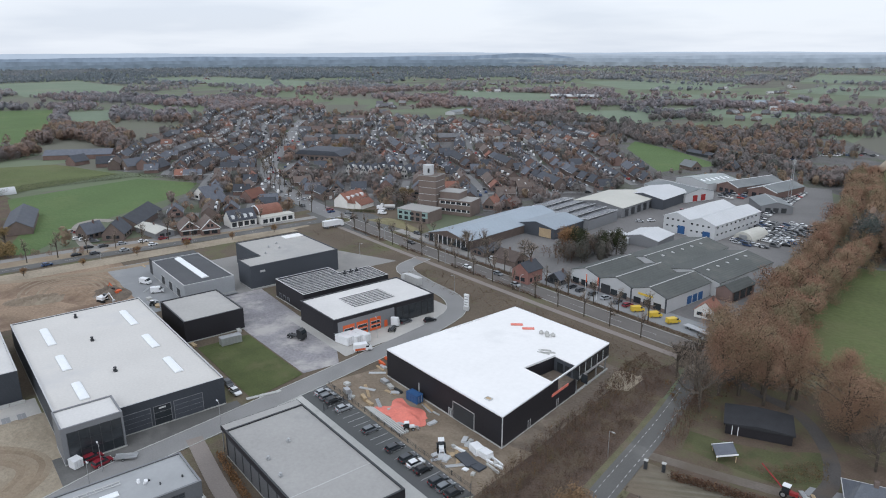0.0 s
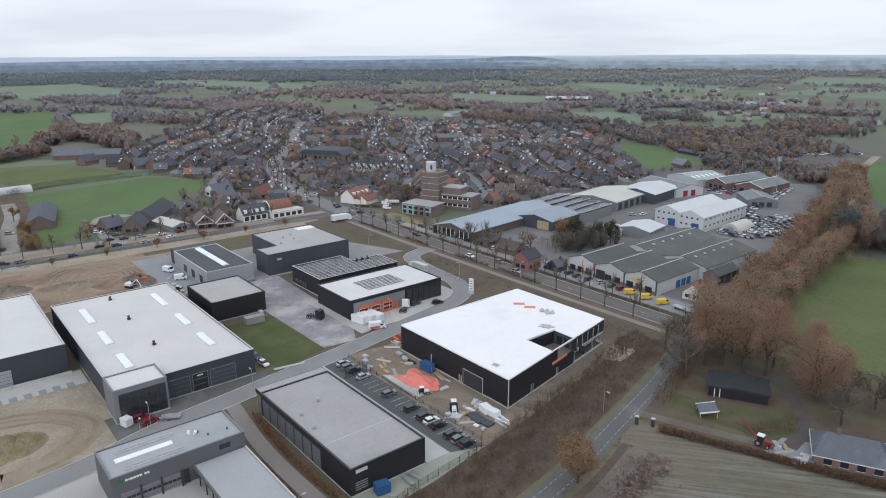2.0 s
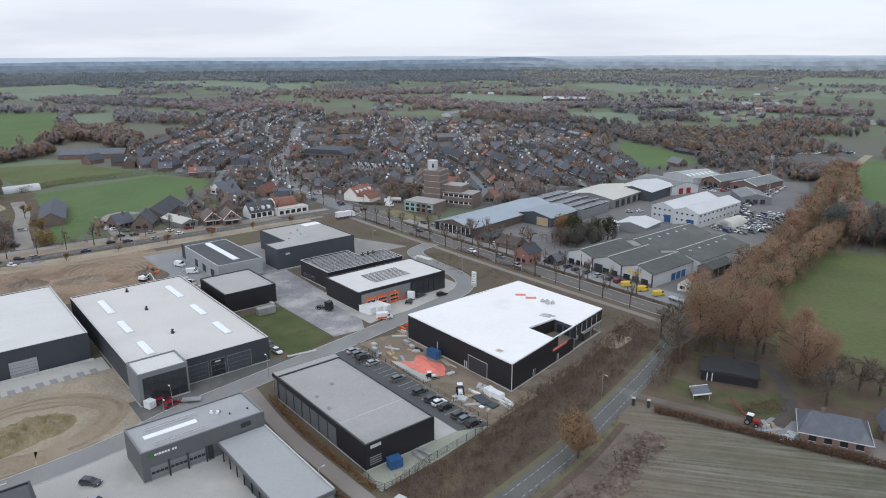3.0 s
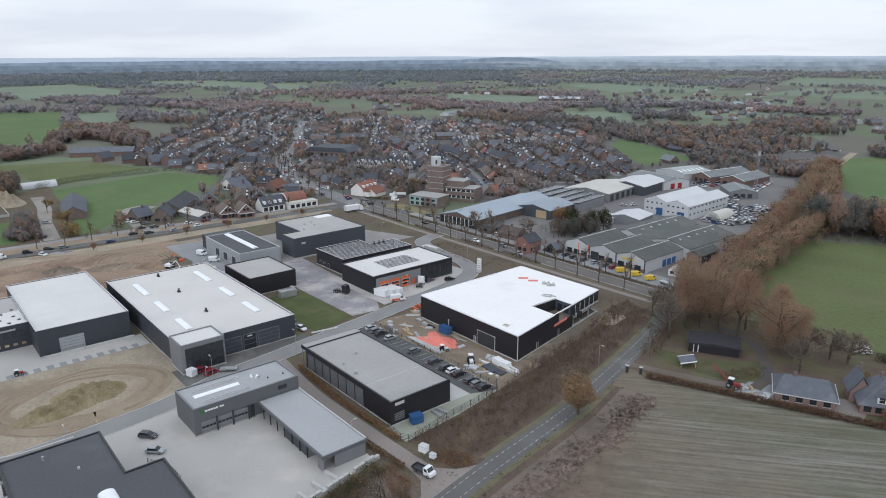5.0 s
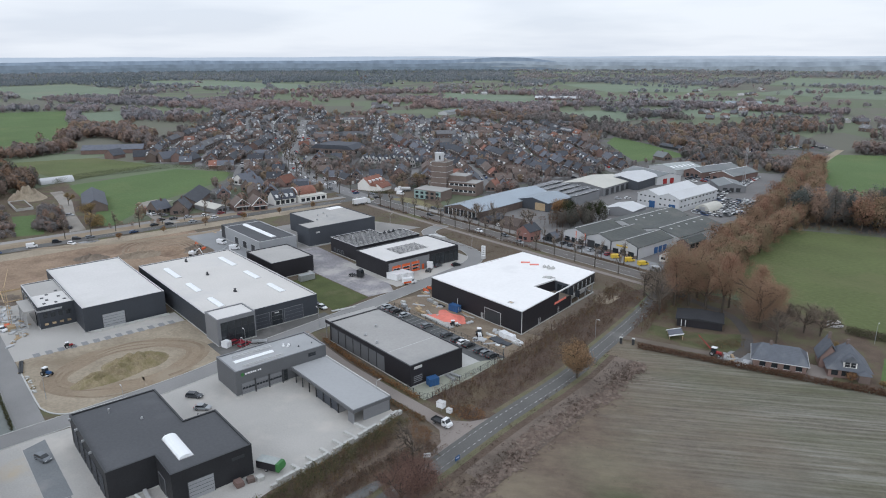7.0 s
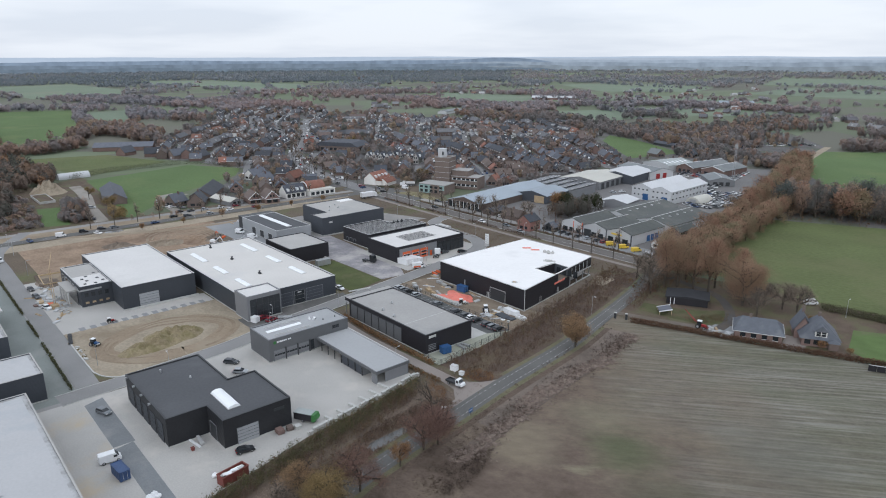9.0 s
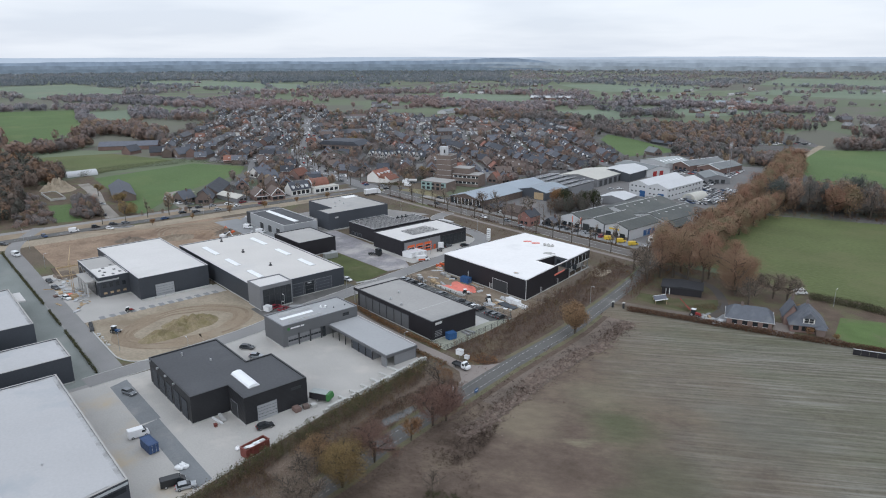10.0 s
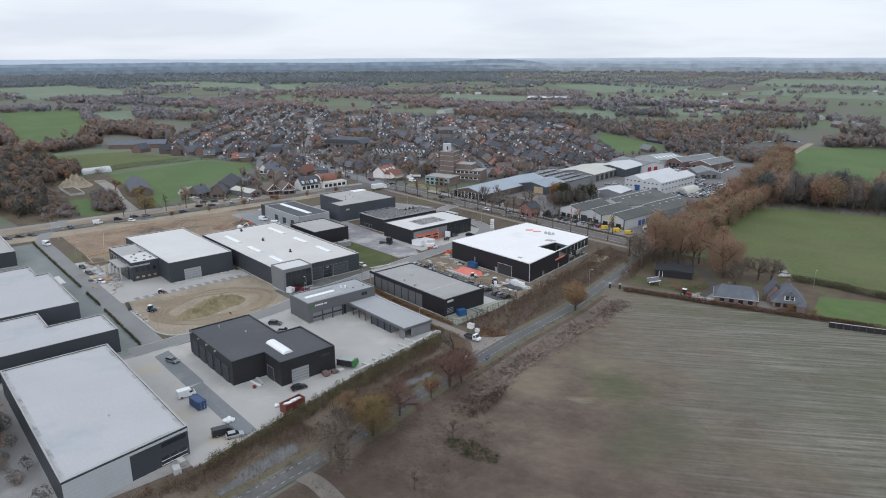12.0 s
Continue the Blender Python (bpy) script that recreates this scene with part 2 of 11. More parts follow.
M = dict(
    asphalt=surface("asphalt", (0.122, 0.12, 0.115), 0.9, 0.16, 0.1, 3.0, 0.2, other=(0.175, 0.17, 0.162), spread=0.08),
    asphalt_brown=surface("asphalt_brown", (0.142, 0.131, 0.122), 0.9, 0.16, 0.08, 3.0, 0.2, other=(0.18, 0.166, 0.154), spread=0.06),
    tar=surface("roofing_tar", (0.035, 0.036, 0.04), 0.85, 0.2, 0.3, 3.0, 0.1),
    asphalt_dark=surface("asphalt_dark", (0.10, 0.104, 0.104), 0.85, 0.15, 0.08, 3.0, 0.2, other=(0.11, 0.11, 0.112), spread=0.05),
    asphalt_old=surface("asphalt_old", (0.27, 0.262, 0.25), 0.9, 0.15, 0.06, 2.0, 0.2, other=(0.34, 0.325, 0.3), spread=0.08),
    pavers=surface("pavers", (0.42, 0.408, 0.385), 0.9, 0.1, 0.07, 2.5, 0.15, other=(0.51, 0.485, 0.445), spread=0.1),
    pavers_grey=surface("pavers_grey", (0.255, 0.262, 0.268), 0.9, 0.12, 0.1, 2.5, 0.15, other=(0.32, 0.32, 0.315), spread=0.08),
    pavers_blue=surface("pavers_blue", (0.255, 0.246, 0.258), 0.9, 0.25, 0.16, 1.2, 0.2, other=(0.42, 0.40, 0.385), spread=0.14),
    pavers_brown=surface("pavers_brown", (0.25, 0.22, 0.2), 0.92, 0.12, 0.1, 2.5, 0.15, other=(0.26, 0.22, 0.2), spread=0.05),
    asphalt_street=surface("estate_asphalt", (0.242, 0.24, 0.236), 0.9, 0.14, 0.08, 3.0, 0.2, other=(0.27, 0.265, 0.258), spread=0.1),
    lane_paving=surface("lane_paving", (0.29, 0.283, 0.275), 0.9, 0.14, 0.07, 2.5, 0.2, other=(0.44, 0.42, 0.39), spread=0.1),
    concrete=surface("concrete", (0.45, 0.45, 0.43), 0.85, 0.12, 0.2, 3.0, 0.1, other=(0.36, 0.36, 0.34), spread=0.05),
    concrete_pale=surface("concrete_pale", (0.48, 0.48, 0.46), 0.85, 0.1, 0.2, 3.0, 0.1),
    lot_damp=surface("damp_paving", (0.215, 0.235, 0.222), 0.85, 0.12, 0.12, 2.0, 0.15, other=(0.25, 0.262, 0.25), spread=0.08),
    concrete_green=surface("concrete_green", (0.31, 0.32, 0.26), 0.9, 0.12, 0.15, 2.0, 0.15, other=(0.38, 0.38, 0.33), spread=0.08),
    sand=surface("sand", (0.285, 0.21, 0.148), 0.95, 0.3, 0.09, 1.1, 0.8, other=(0.175, 0.12, 0.085), spread=0.13),
    sand_pale=surface("sand_pale", (0.325, 0.278, 0.21), 0.95, 0.24, 0.09, 1.0, 0.5, other=(0.235, 0.192, 0.138), spread=0.1),
    sand_worn=surface("worn_sand", (0.262, 0.208, 0.148), 0.95, 0.2, 0.12, 1.2, 0.5, other=(0.30, 0.25, 0.185), spread=0.16),
    sand_dark=surface("damp_sand", (0.225, 0.175, 0.124), 0.95, 0.2, 0.3, 1.6, 0.5, other=(0.27, 0.215, 0.155), spread=0.2),
    sand_weedy=surface("weedy_sand", (0.26, 0.215, 0.135), 0.95, 0.3, 0.5, 2.5, 0.8, other=(0.19, 0.165, 0.085), spread=0.14),
    soil=surface("soil", (0.165, 0.135, 0.108), 0.95, 0.28, 0.12, 1.2, 0.6, other=(0.27, 0.225, 0.175), spread=0.08),
    soil_dark=surface("soil_dark", (0.112, 0.084, 0.065), 0.95, 0.3, 0.1, 1.3, 0.6, other=(0.14, 0.115, 0.08), spread=0.08),
    verge=surface("verge", (0.128, 0.102, 0.075), 0.95, 0.25, 0.06, 1.6, 0.5, other=(0.12, 0.125, 0.06), spread=0.1),
    verge_green=surface("verge_green", (0.12, 0.125, 0.065), 0.95, 0.25, 0.06, 1.6, 0.5, other=(0.17, 0.14, 0.09), spread=0.08),
    lawn=surface("lawn", (0.078, 0.094, 0.034), 0.95, 0.26, 0.16, 2.4, 0.5, other=(0.11, 0.11, 0.052), spread=0.1),
    meadow=surface("meadow", (0.108, 0.13, 0.05), 0.95, 0.2, 0.03, 0.6, 0.4, other=(0.135, 0.142, 0.064), spread=0.14),
    grass_bright=surface("grass_bright", (0.098, 0.15, 0.055), 0.95, 0.14, 0.02, 0.5, 0.3, other=(0.13, 0.17, 0.065), spread=0.1),
    # far grass: paler and bluer, with the distance haze in its colour
    grass_far_haze=surface("grass_far_haze", (0.168, 0.21, 0.148), 0.95, 0.14, 0.01, 0.2, 0.0, other=(0.195, 0.215, 0.155), spread=0.08),
    garden=surface("garden", (0.092, 0.074, 0.05), 0.95, 0.25, 0.09, 1.4, 0.5, other=(0.085, 0.10, 0.038), spread=0.12),
    yard=surface("yard", (0.175, 0.17, 0.167), 0.9, 0.16, 0.05, 1.0, 0.2, other=(0.22, 0.212, 0.205), spread=0.06),
    town_floor=surface("town_floor", (0.125, 0.12, 0.118), 0.95, 0.4, 0.05, 0.5, 0.3, other=(0.088, 0.102, 0.06), spread=0.13),
    wood_floor=surface("wood_floor", (0.085, 0.066, 0.05), 0.95, 0.3, 0.03, 0.4, 0.2),
    roof_cool=surface("roof_cool", (0.455, 0.457, 0.462), 0.75, 0.06, 0.06, 1.5, 0.04, other=(0.39, 0.41, 0.43), spread=0.06),
    roof_white=surface("roof_white", (0.82, 0.812, 0.80), 0.6, 0.04, 0.06, 0.8, 0.03, other=(0.74, 0.735, 0.725), spread=0.02),
    roof_pale=surface("roof_pale", (0.6, 0.582, 0.552), 0.75, 0.07, 0.06, 1.5, 0.04, other=(0.56, 0.55, 0.535), spread=0.05),
    roof_light=surface("roof_light", (0.63, 0.618, 0.6), 0.75, 0.07, 0.06, 1.5, 0.04, other=(0.59, 0.58, 0.56), spread=0.05),
    roof_grey=surface("roof_grey", (0.35, 0.343, 0.33), 0.8, 0.09, 0.07, 1.5, 0.05, other=(0.30, 0.298, 0.292), spread=0.06),
    roof_smooth=surface("roof_smooth", (0.36, 0.368, 0.375), 0.7, 0.05, 0.08, 1.2, 0.02, other=(0.32, 0.33, 0.335), spread=0.05),
    roof_mid=surface("roof_mid", (0.4, 0.39, 0.373), 0.8, 0.09, 0.07, 1.5, 0.05, other=(0.345, 0.342, 0.336), spread=0.06),
    roof_dark=surface("roof_dark", (0.085, 0.088, 0.095), 0.8, 0.12, 0.07, 1.5, 0.05, other=(0.115, 0.118, 0.125), spread=0.05),
    roof_sheet=surface("roof_sheet", (0.098, 0.105, 0.10), 0.8, 0.15, 0.1, 1.2, 0.05, rand=0.12, other=(0.135, 0.135, 0.125), spread=0.05, lines=("X", 1.1, 0.05)),
    roof_blue=surface("roof_blue", (0.30, 0.345, 0.39), 0.55, 0.08, 0.08, 1.5, 0.05, rand=0.08, lines=("X", 1.0, 0.05)),
    roof_metal=surface("roof_metal", (0.53, 0.54, 0.55), 0.55, 0.08, 0.08, 1.5, 0.05, rand=0.06, lines=("X", 1.0, 0.05)),
    roof_slate=surface("roof_slate", (0.17, 0.185, 0.19), 0.6, 0.12, 0.1, 1.5, 0.05, rand=0.15, other=(0.22, 0.23, 0.225), spread=0.06, lines=("X", 1.0, 0.05)),
    roof_sage=surface("roof_sage", (0.36, 0.39, 0.385), 0.65, 0.1, 0.1, 1.5, 0.05, other=(0.30, 0.325, 0.32), spread=0.08, lines=("X", 1.0, 0.05)),
    roof_cream=surface("roof_cream", (0.52, 0.51, 0.46), 0.7, 0.08, 0.08, 1.5, 0.05),
    black=surface("black_cladding", (0.021, 0.02, 0.024), 0.55, 0.2, 0.12, 3.0, 0.04, lines=("Z", 0.33, 0.02), spec=0.35),
    black_seam=surface("black_seam", (0.026, 0.027, 0.03), 0.5, 0.2, 0.2, 3.0, 0.04, lines=("DIAGONAL", 1.0, 0.02)),
    anthracite=surface("anthracite_cladding", (0.05, 0.056, 0.066), 0.55, 0.12, 0.12, 3.0, 0.04, lines=("Z", 0.33, 0.02)),
    slate=surface("slate_cladding", (0.065, 0.072, 0.085), 0.55, 0.12, 0.12, 3.0, 0.04, lines=("Z", 0.33, 0.02)),
    grey_clad=surface("grey_cladding", (0.20, 0.205, 0.215), 0.6, 0.08, 0.12, 3.0, 0.05, lines=("Z", 0.3, 0.02)),
    grey_dark=surface("dark_grey_cladding", (0.12, 0.124, 0.13), 0.6, 0.08, 0.12, 3.0, 0.05, lines=("Z", 0.3, 0.02)),
    silver_pale=surface("pale_silver_cladding", (0.47, 0.5, 0.52), 0.6, 0.07, 0.12, 3.0, 0.05, metal=0.1, lines=("Z", 0.9, 0.02)),
    strip_grey=surface("strip_pavers", (0.2, 0.212, 0.22), 0.9, 0.14, 0.12, 2.5, 0.18, other=(0.26, 0.262, 0.258), spread=0.1),
    silver=surface("silver_cladding", (0.36, 0.375, 0.39), 0.5, 0.08, 0.12, 3.0, 0.05, metal=0.2, lines=("Z", 0.3, 0.02)),
    white_clad=surface("white_cladding", (0.50, 0.51, 0.52), 0.6, 0.07, 0.15, 3.0, 0.05, rand=0.08),
    trim_dark=surface("dark_trim", (0.045, 0.048, 0.052), 0.5, 0.15, 0.4, 5.0, 0.03),
    trim_pale=surface("pale_trim", (0.50, 0.50, 0.495), 0.5, 0.1, 0.4, 5.0, 0.03),
    glass=glow_free_glass("window_glass", (0.03, 0.035, 0.04)),
    skylight=surface("opal_skylight", (0.82, 0.84, 0.85), 0.35, 0.05, 0.5, 3.0, 0.02),
    orange=surface("orange_paint", (0.62, 0.12, 0.04), 0.5, 0.1, 0.5, 4.0, 0.03),
    tarp=surface("red_tarpaulin", (0.70, 0.21, 0.16), 0.6, 0.15, 0.5, 3.0, 0.2),
    blue=surface("blue_paint", (0.035, 0.10, 0.24), 0.5, 0.15, 0.5, 4.0, 0.05, rand=0.1),
    red=surface("red_paint", (0.28, 0.03, 0.03), 0.5, 0.2, 0.5, 4.0, 0.05),
    yellow=surface("yellow_paint", (0.68, 0.48, 0.06), 0.4, 0.08, 0.5, 4.0, 0.02),
    green=surface("green_paint", (0.05, 0.17, 0.05), 0.5, 0.15, 0.5, 4.0, 0.05),
    white=surface("white_paint", (0.78, 0.79, 0.80), 0.35, 0.05, 0.5, 4.0, 0.02),
    steel=surface("galvanised_steel", (0.45, 0.46, 0.47), 0.45, 0.12, 0.6, 5.0, 0.03, metal=0.6),
    rubber=surface("rubber", (0.02, 0.02, 0.02), 0.9, 0.2, 2.0, 9.0, 0.05),
    timber=surface("timber", (0.42, 0.32, 0.20), 0.85, 0.2, 0.8, 6.0, 0.1, rand=0.15),
    panel=surface("solar_glass", (0.05, 0.055, 0.068), 0.25, 0.15, 0.3, 4.0, 0.01, spec=0.5),
    brick_red=surface("red_brick", (0.17, 0.118, 0.104), 0.9, 0.18, 0.3, 5.0, 0.15, rand=0.2),
    brick_brown=surface("brown_brick", (0.155, 0.122, 0.108), 0.9, 0.18, 0.3, 5.0, 0.15, rand=0.2),
    brick_tower=surface("tower_brick", (0.178, 0.142, 0.125), 0.9, 0.15, 0.3, 5.0, 0.15),
    plaster=surface("white_plaster", (0.68, 0.67, 0.64), 0.85, 0.08, 0.3, 5.0, 0.05, rand=0.08),
    tile_grey=surface("grey_roof_tiles", (0.094, 0.101, 0.119), 0.75, 0.2, 0.4, 4.0, 0.2, rand=0.45, other=(0.105, 0.108, 0.112), spread=0.05),
    tile_dark=surface("dark_roof_tiles", (0.064, 0.07, 0.084), 0.7, 0.2, 0.4, 4.0, 0.2, rand=0.25),
    street_grey=surface("street_grey", (0.205, 0.203, 0.203), 0.9, 0.15, 0.06, 2.0, 0.2, other=(0.21, 0.2, 0.19), spread=0.06),
    field_soil=surface("field_soil", (0.125, 0.1, 0.082), 0.95, 0.3, 0.09, 1.4, 0.8, other=(0.1, 0.08, 0.064), spread=0.1),
    tile_red=surface("red_roof_tiles", (0.225, 0.108, 0.08), 0.85, 0.2, 0.4, 4.0, 0.2, rand=0.25),
    tile_brown=surface("brown_roof_tiles", (0.128, 0.102, 0.09), 0.85, 0.2, 0.4, 4.0, 0.2, rand=0.25),
    bark=surface("bark", (0.085, 0.072, 0.058), 0.95, 0.25, 0.8, 6.0, 0.3),
    line_paint=surface("worn_line_paint", (0.5, 0.5, 0.49), 0.8, 0.2, 0.6, 5.0, 0.05),
    teal=surface("teal_paint", (0.27, 0.37, 0.36), 0.6, 0.12, 0.4, 4.0, 0.05),
    water=surface("ditch_water", (0.11, 0.11, 0.108), 0.16, 0.35, 0.25, 2.0, 0.05, spec=0.6, other=(0.09, 0.085, 0.075), spread=0.1),
)
M["leaf_oak"] = leafy("oak_leaves", [(0.0, (0.262, 0.15, 0.106)), (0.35, (0.258, 0.17, 0.116)), (0.7, (0.248, 0.186, 0.122)), (1.0, (0.205, 0.18, 0.112))], spread=0.2, gain=1.48, lift=1.9, through_light=0.45, vary=0.4)
M["leaf_rust"] = leafy("rust_leaves", [(0.0, (0.22, 0.115, 0.062)), (0.5, (0.265, 0.155, 0.078)), (1.0, (0.28, 0.185, 0.088))], gain=1.0, through_light=0.35)
M["leaf_ochre"] = leafy("ochre_leaves", [(0.0, (0.25, 0.165, 0.098)), (1.0, (0.27, 0.19, 0.105))], spread=0.3, gain=1.25, lift=1.6, through_light=0.4)
M["leaf_brush"] = leafy("brush_twigs", [(0.0, (0.122, 0.087, 0.068)), (0.5, (0.2, 0.132, 0.096)), (0.8, (0.178, 0.15, 0.082)), (1.0, (0.235, 0.12, 0.062))], gain=0.8)
# lightened and greyed: a little distance haze sits in these leaf colours
M["leaf_mixed"] = leafy("mixed_wood", [(0.0, (0.10, 0.112, 0.095)), (0.2, (0.145, 0.148, 0.135)), (0.42, (0.205, 0.193, 0.188)), (0.7, (0.238, 0.2, 0.186)), (0.88, (0.272, 0.19, 0.15)), (1.0, (0.262, 0.205, 0.148))], spread=0.14, gain=1.42, lift=2.6, through_light=0.5)
M["leaf_green"] = leafy("evergreen_leaves", [(0.0, (0.05, 0.062, 0.036)), (1.0, (0.11, 0.115, 0.055))])
M["leaf_yellow"] = leafy("yellow_leaves", [(0.0, (0.225, 0.165, 0.08)), (1.0, (0.28, 0.205, 0.1))], gain=1.08, through_light=0.4)
M["leaf_maroon"] = leafy("maroon_twigs", [(0.0, (0.19, 0.118, 0.1)), (1.0, (0.235, 0.15, 0.118))], gain=1.02, through_light=0.4)
M["twig"] = leafy("bare_twigs", [(0.0, (0.175, 0.148, 0.122)), (1.0, (0.225, 0.178, 0.14))], gain=1.35, through_light=0.4)

# distance haze is put into these two leaf ramps: greyer, bluer, paler
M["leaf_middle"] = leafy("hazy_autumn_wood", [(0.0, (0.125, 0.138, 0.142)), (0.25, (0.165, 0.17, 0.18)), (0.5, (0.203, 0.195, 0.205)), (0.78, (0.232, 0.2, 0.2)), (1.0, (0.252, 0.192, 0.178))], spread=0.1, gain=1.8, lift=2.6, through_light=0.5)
M["leaf_far"] = leafy("hazy_distant_wood", [(0.0, (0.12, 0.142, 0.153)), (0.25, (0.158, 0.174, 0.19)), (0.5, (0.19, 0.2, 0.214)), (0.78, (0.212, 0.206, 0.212)), (1.0, (0.232, 0.2, 0.194))], spread=0.08, gain=2.0, lift=2.6, through_light=0.5)
M["leaf_heap"] = leafy("dead_branches", [(0.0, (0.075, 0.058, 0.048)), (0.6, (0.12, 0.088, 0.07)), (1.0, (0.16, 0.12, 0.09))])
M["leaf_bush"] = leafy("bush_leaves", [(0.0, (0.075, 0.08, 0.045)), (0.5, (0.115, 0.115, 0.06)), (1.0, (0.165, 0.145, 0.08))], gain=0.9)
M["leaf_wood"] = leafy("dark_wood", [(0.0, (0.072, 0.082, 0.074)), (0.45, (0.112, 0.108, 0.1)), (0.75, (0.16, 0.134, 0.115)), (1.0, (0.22, 0.155, 0.115))], spread=0.18, gain=1.7, lift=1.6, through_light=0.35)
M["clod"] = by_island("earth_clods", [(0.0, (0.142, 0.108, 0.089)), (0.35, (0.16, 0.124, 0.103)), (0.65, (0.175, 0.138, 0.115)), (0.92, (0.192, 0.157, 0.13))], 0.95)
M["leaf_hedge"] = leafy("beech_hedge", [(0.0, (0.13, 0.075, 0.055)), (0.6, (0.19, 0.11, 0.075)), (1.0, (0.22, 0.14, 0.085))])
M["site_earth"] = surface("site_earth", (0.215, 0.172, 0.128), 0.95, 0.28, 0.16, 1.6, 0.7, other=(0.29, 0.245, 0.185), spread=0.13)
M["path_dark"] = surface("path_dark", (0.088, 0.082, 0.078), 0.95, 0.25, 0.15, 2.2, 0.4, other=(0.11, 0.09, 0.072), spread=0.14)
M["pavers_muddy"] = surface("pavers_muddy", (0.165, 0.142, 0.122), 0.95, 0.2, 0.12, 2.2, 0.3, other=(0.13, 0.108, 0.085), spread=0.14)
M["litter"] = surface("leaf_litter", (0.112, 0.083, 0.062), 0.95, 0.3, 0.2, 2.4, 0.6, other=(0.118, 0.112, 0.062), spread=0.16)
M["rough_grass"] = surface("rough_grass", (0.085, 0.09, 0.042), 0.95, 0.3, 0.25, 2.6, 0.7, other=(0.125, 0.092, 0.06), spread=0.12)
M["verge_olive"] = surface("verge_olive", (0.135, 0.128, 0.075), 0.95, 0.25, 0.3, 2.2, 0.6, other=(0.155, 0.125, 0.09), spread=0.12)
M["band_soil"] = surface("band_soil", (0.165, 0.134, 0.112), 0.95, 0.25, 0.15, 1.8, 0.6, other=(0.12, 0.098, 0.08), spread=0.12)
M["track_grey"] = surface("track_grey", (0.205, 0.182, 0.158), 0.95, 0.2, 0.2, 2.0, 0.4, other=(0.15, 0.13, 0.105), spread=0.1)
M["brick_pale"] = surface("pale_brick", (0.47, 0.46, 0.44), 0.85, 0.15, 0.3, 5.0, 0.1, rand=0.25)
M["leaf_reed"] = leafy("dead_reeds", [(0.0, (0.2, 0.165, 0.12)), (1.0, (0.3, 0.25, 0.18))])
M["leaf_farm"] = leafy("farm_wood_leaves", [(0.0, (0.075, 0.08, 0.065)), (0.4, (0.14, 0.125, 0.11)), (0.7, (0.2, 0.15, 0.12)), (1.0, (0.25, 0.16, 0.1))], spread=0.22, gain=1.25, lift=1.6, through_light=0.35)
M["bank_soil"] = surface("bank_soil", (0.14, 0.108, 0.084), 0.95, 0.3, 0.1, 1.3, 0.6, other=(0.17, 0.145, 0.1), spread=0.1)
M["pavers_sandy"] = surface("pavers_sandy", (0.42, 0.408, 0.385), 0.9, 0.1, 0.11, 2.5, 0.15, other=(0.46, 0.40, 0.31), spread=0.13)
M["red_old"] = surface("red_old_paint", (0.17, 0.052, 0.042), 0.6, 0.25, 0.6, 5.0, 0.1, other=(0.16, 0.06, 0.045), spread=0.08)
M["blue_old"] = surface("blue_old_paint", (0.05, 0.085, 0.18), 0.55, 0.2, 0.5, 4.0, 0.1)
M["drive_pale"] = surface("drive_pale", (0.29, 0.27, 0.24), 0.95, 0.2, 0.1, 2.0, 0.3, other=(0.2, 0.175, 0.145), spread=0.1)
M["roof_margin"] = surface("roof_margin", (0.44, 0.442, 0.446), 0.85, 0.12, 0.3, 2.5, 0.05, other=(0.27, 0.27, 0.262), spread=0.14)
M["brick_pink"] = surface("pinkish_brick", (0.235, 0.165, 0.145), 0.9, 0.16, 0.4, 5.0, 0.15, other=(0.3, 0.25, 0.225), spread=0.06)
M["tile_blue"] = surface("blue_grey_tiles", (0.115, 0.125, 0.145), 0.7, 0.15, 0.5, 4.0, 0.2, other=(0.15, 0.16, 0.175), spread=0.08, lines=("Z", 0.3, 0.04))
M["lawn_fresh"] = surface("fresh_lawn", (0.1, 0.15, 0.05), 0.95, 0.2, 0.2, 2.4, 0.5, other=(0.13, 0.145, 0.07), spread=0.1)
M["brick_rose"] = surface("rose_brick", (0.27, 0.145, 0.125), 0.9, 0.18, 0.4, 5.0, 0.15)
M["dry_grass"] = surface("dry_grass", (0.22, 0.195, 0.11), 0.95, 0.25, 0.2, 2.2, 0.5, other=(0.15, 0.145, 0.07), spread=0.14)
M["bank_rows"] = surface("bank_rows", (0.105, 0.077, 0.06), 0.95, 0.3, 0.2, 1.8, 0.8, other=(0.135, 0.106, 0.07), spread=0.14)
M["leaf_row"] = leafy("hedgerow_leaves", [(0.0, (0.16, 0.18, 0.11)), (1.0, (0.21, 0.22, 0.14))])


# ---- building blocks ----
def link_mesh(name, verts, faces, material, parent=None, tint=None):
    me = bpy.data.meshes.new(name)
    me.from_pydata(verts, [], faces)
    me.materials.append(material)
    if tint is not None:
        at = me.attributes.new("tint", "FLOAT", "POINT")
        at.data.foreach_set("value", tint)
    ob = new(name, me)
    ob.parent = parent
    return ob


def part(name, bm, material, parent, label=""):
    me = bpy.data.meshes.new(name)
    bmesh.ops.recalc_face_normals(bm, faces=bm.faces)
    bm.to_mesh(me)
    bm.free()
    me.materials.append(material)
    ob = new(name, me)
    ob.parent = parent
    return tagged(ob, label) if label else ob


def thing(name, label, category, x=0.0, y=0.0, z=0.0, turn=0.0, group="", kind=""):
    ob = new(name)
    ob.empty_display_size = 0.5
    ob.matrix_basis = pose(x, y, z, 0, 0, turn)
    return tagged(ob, label, category, group, kind)


def shape():
    return bmesh.new()


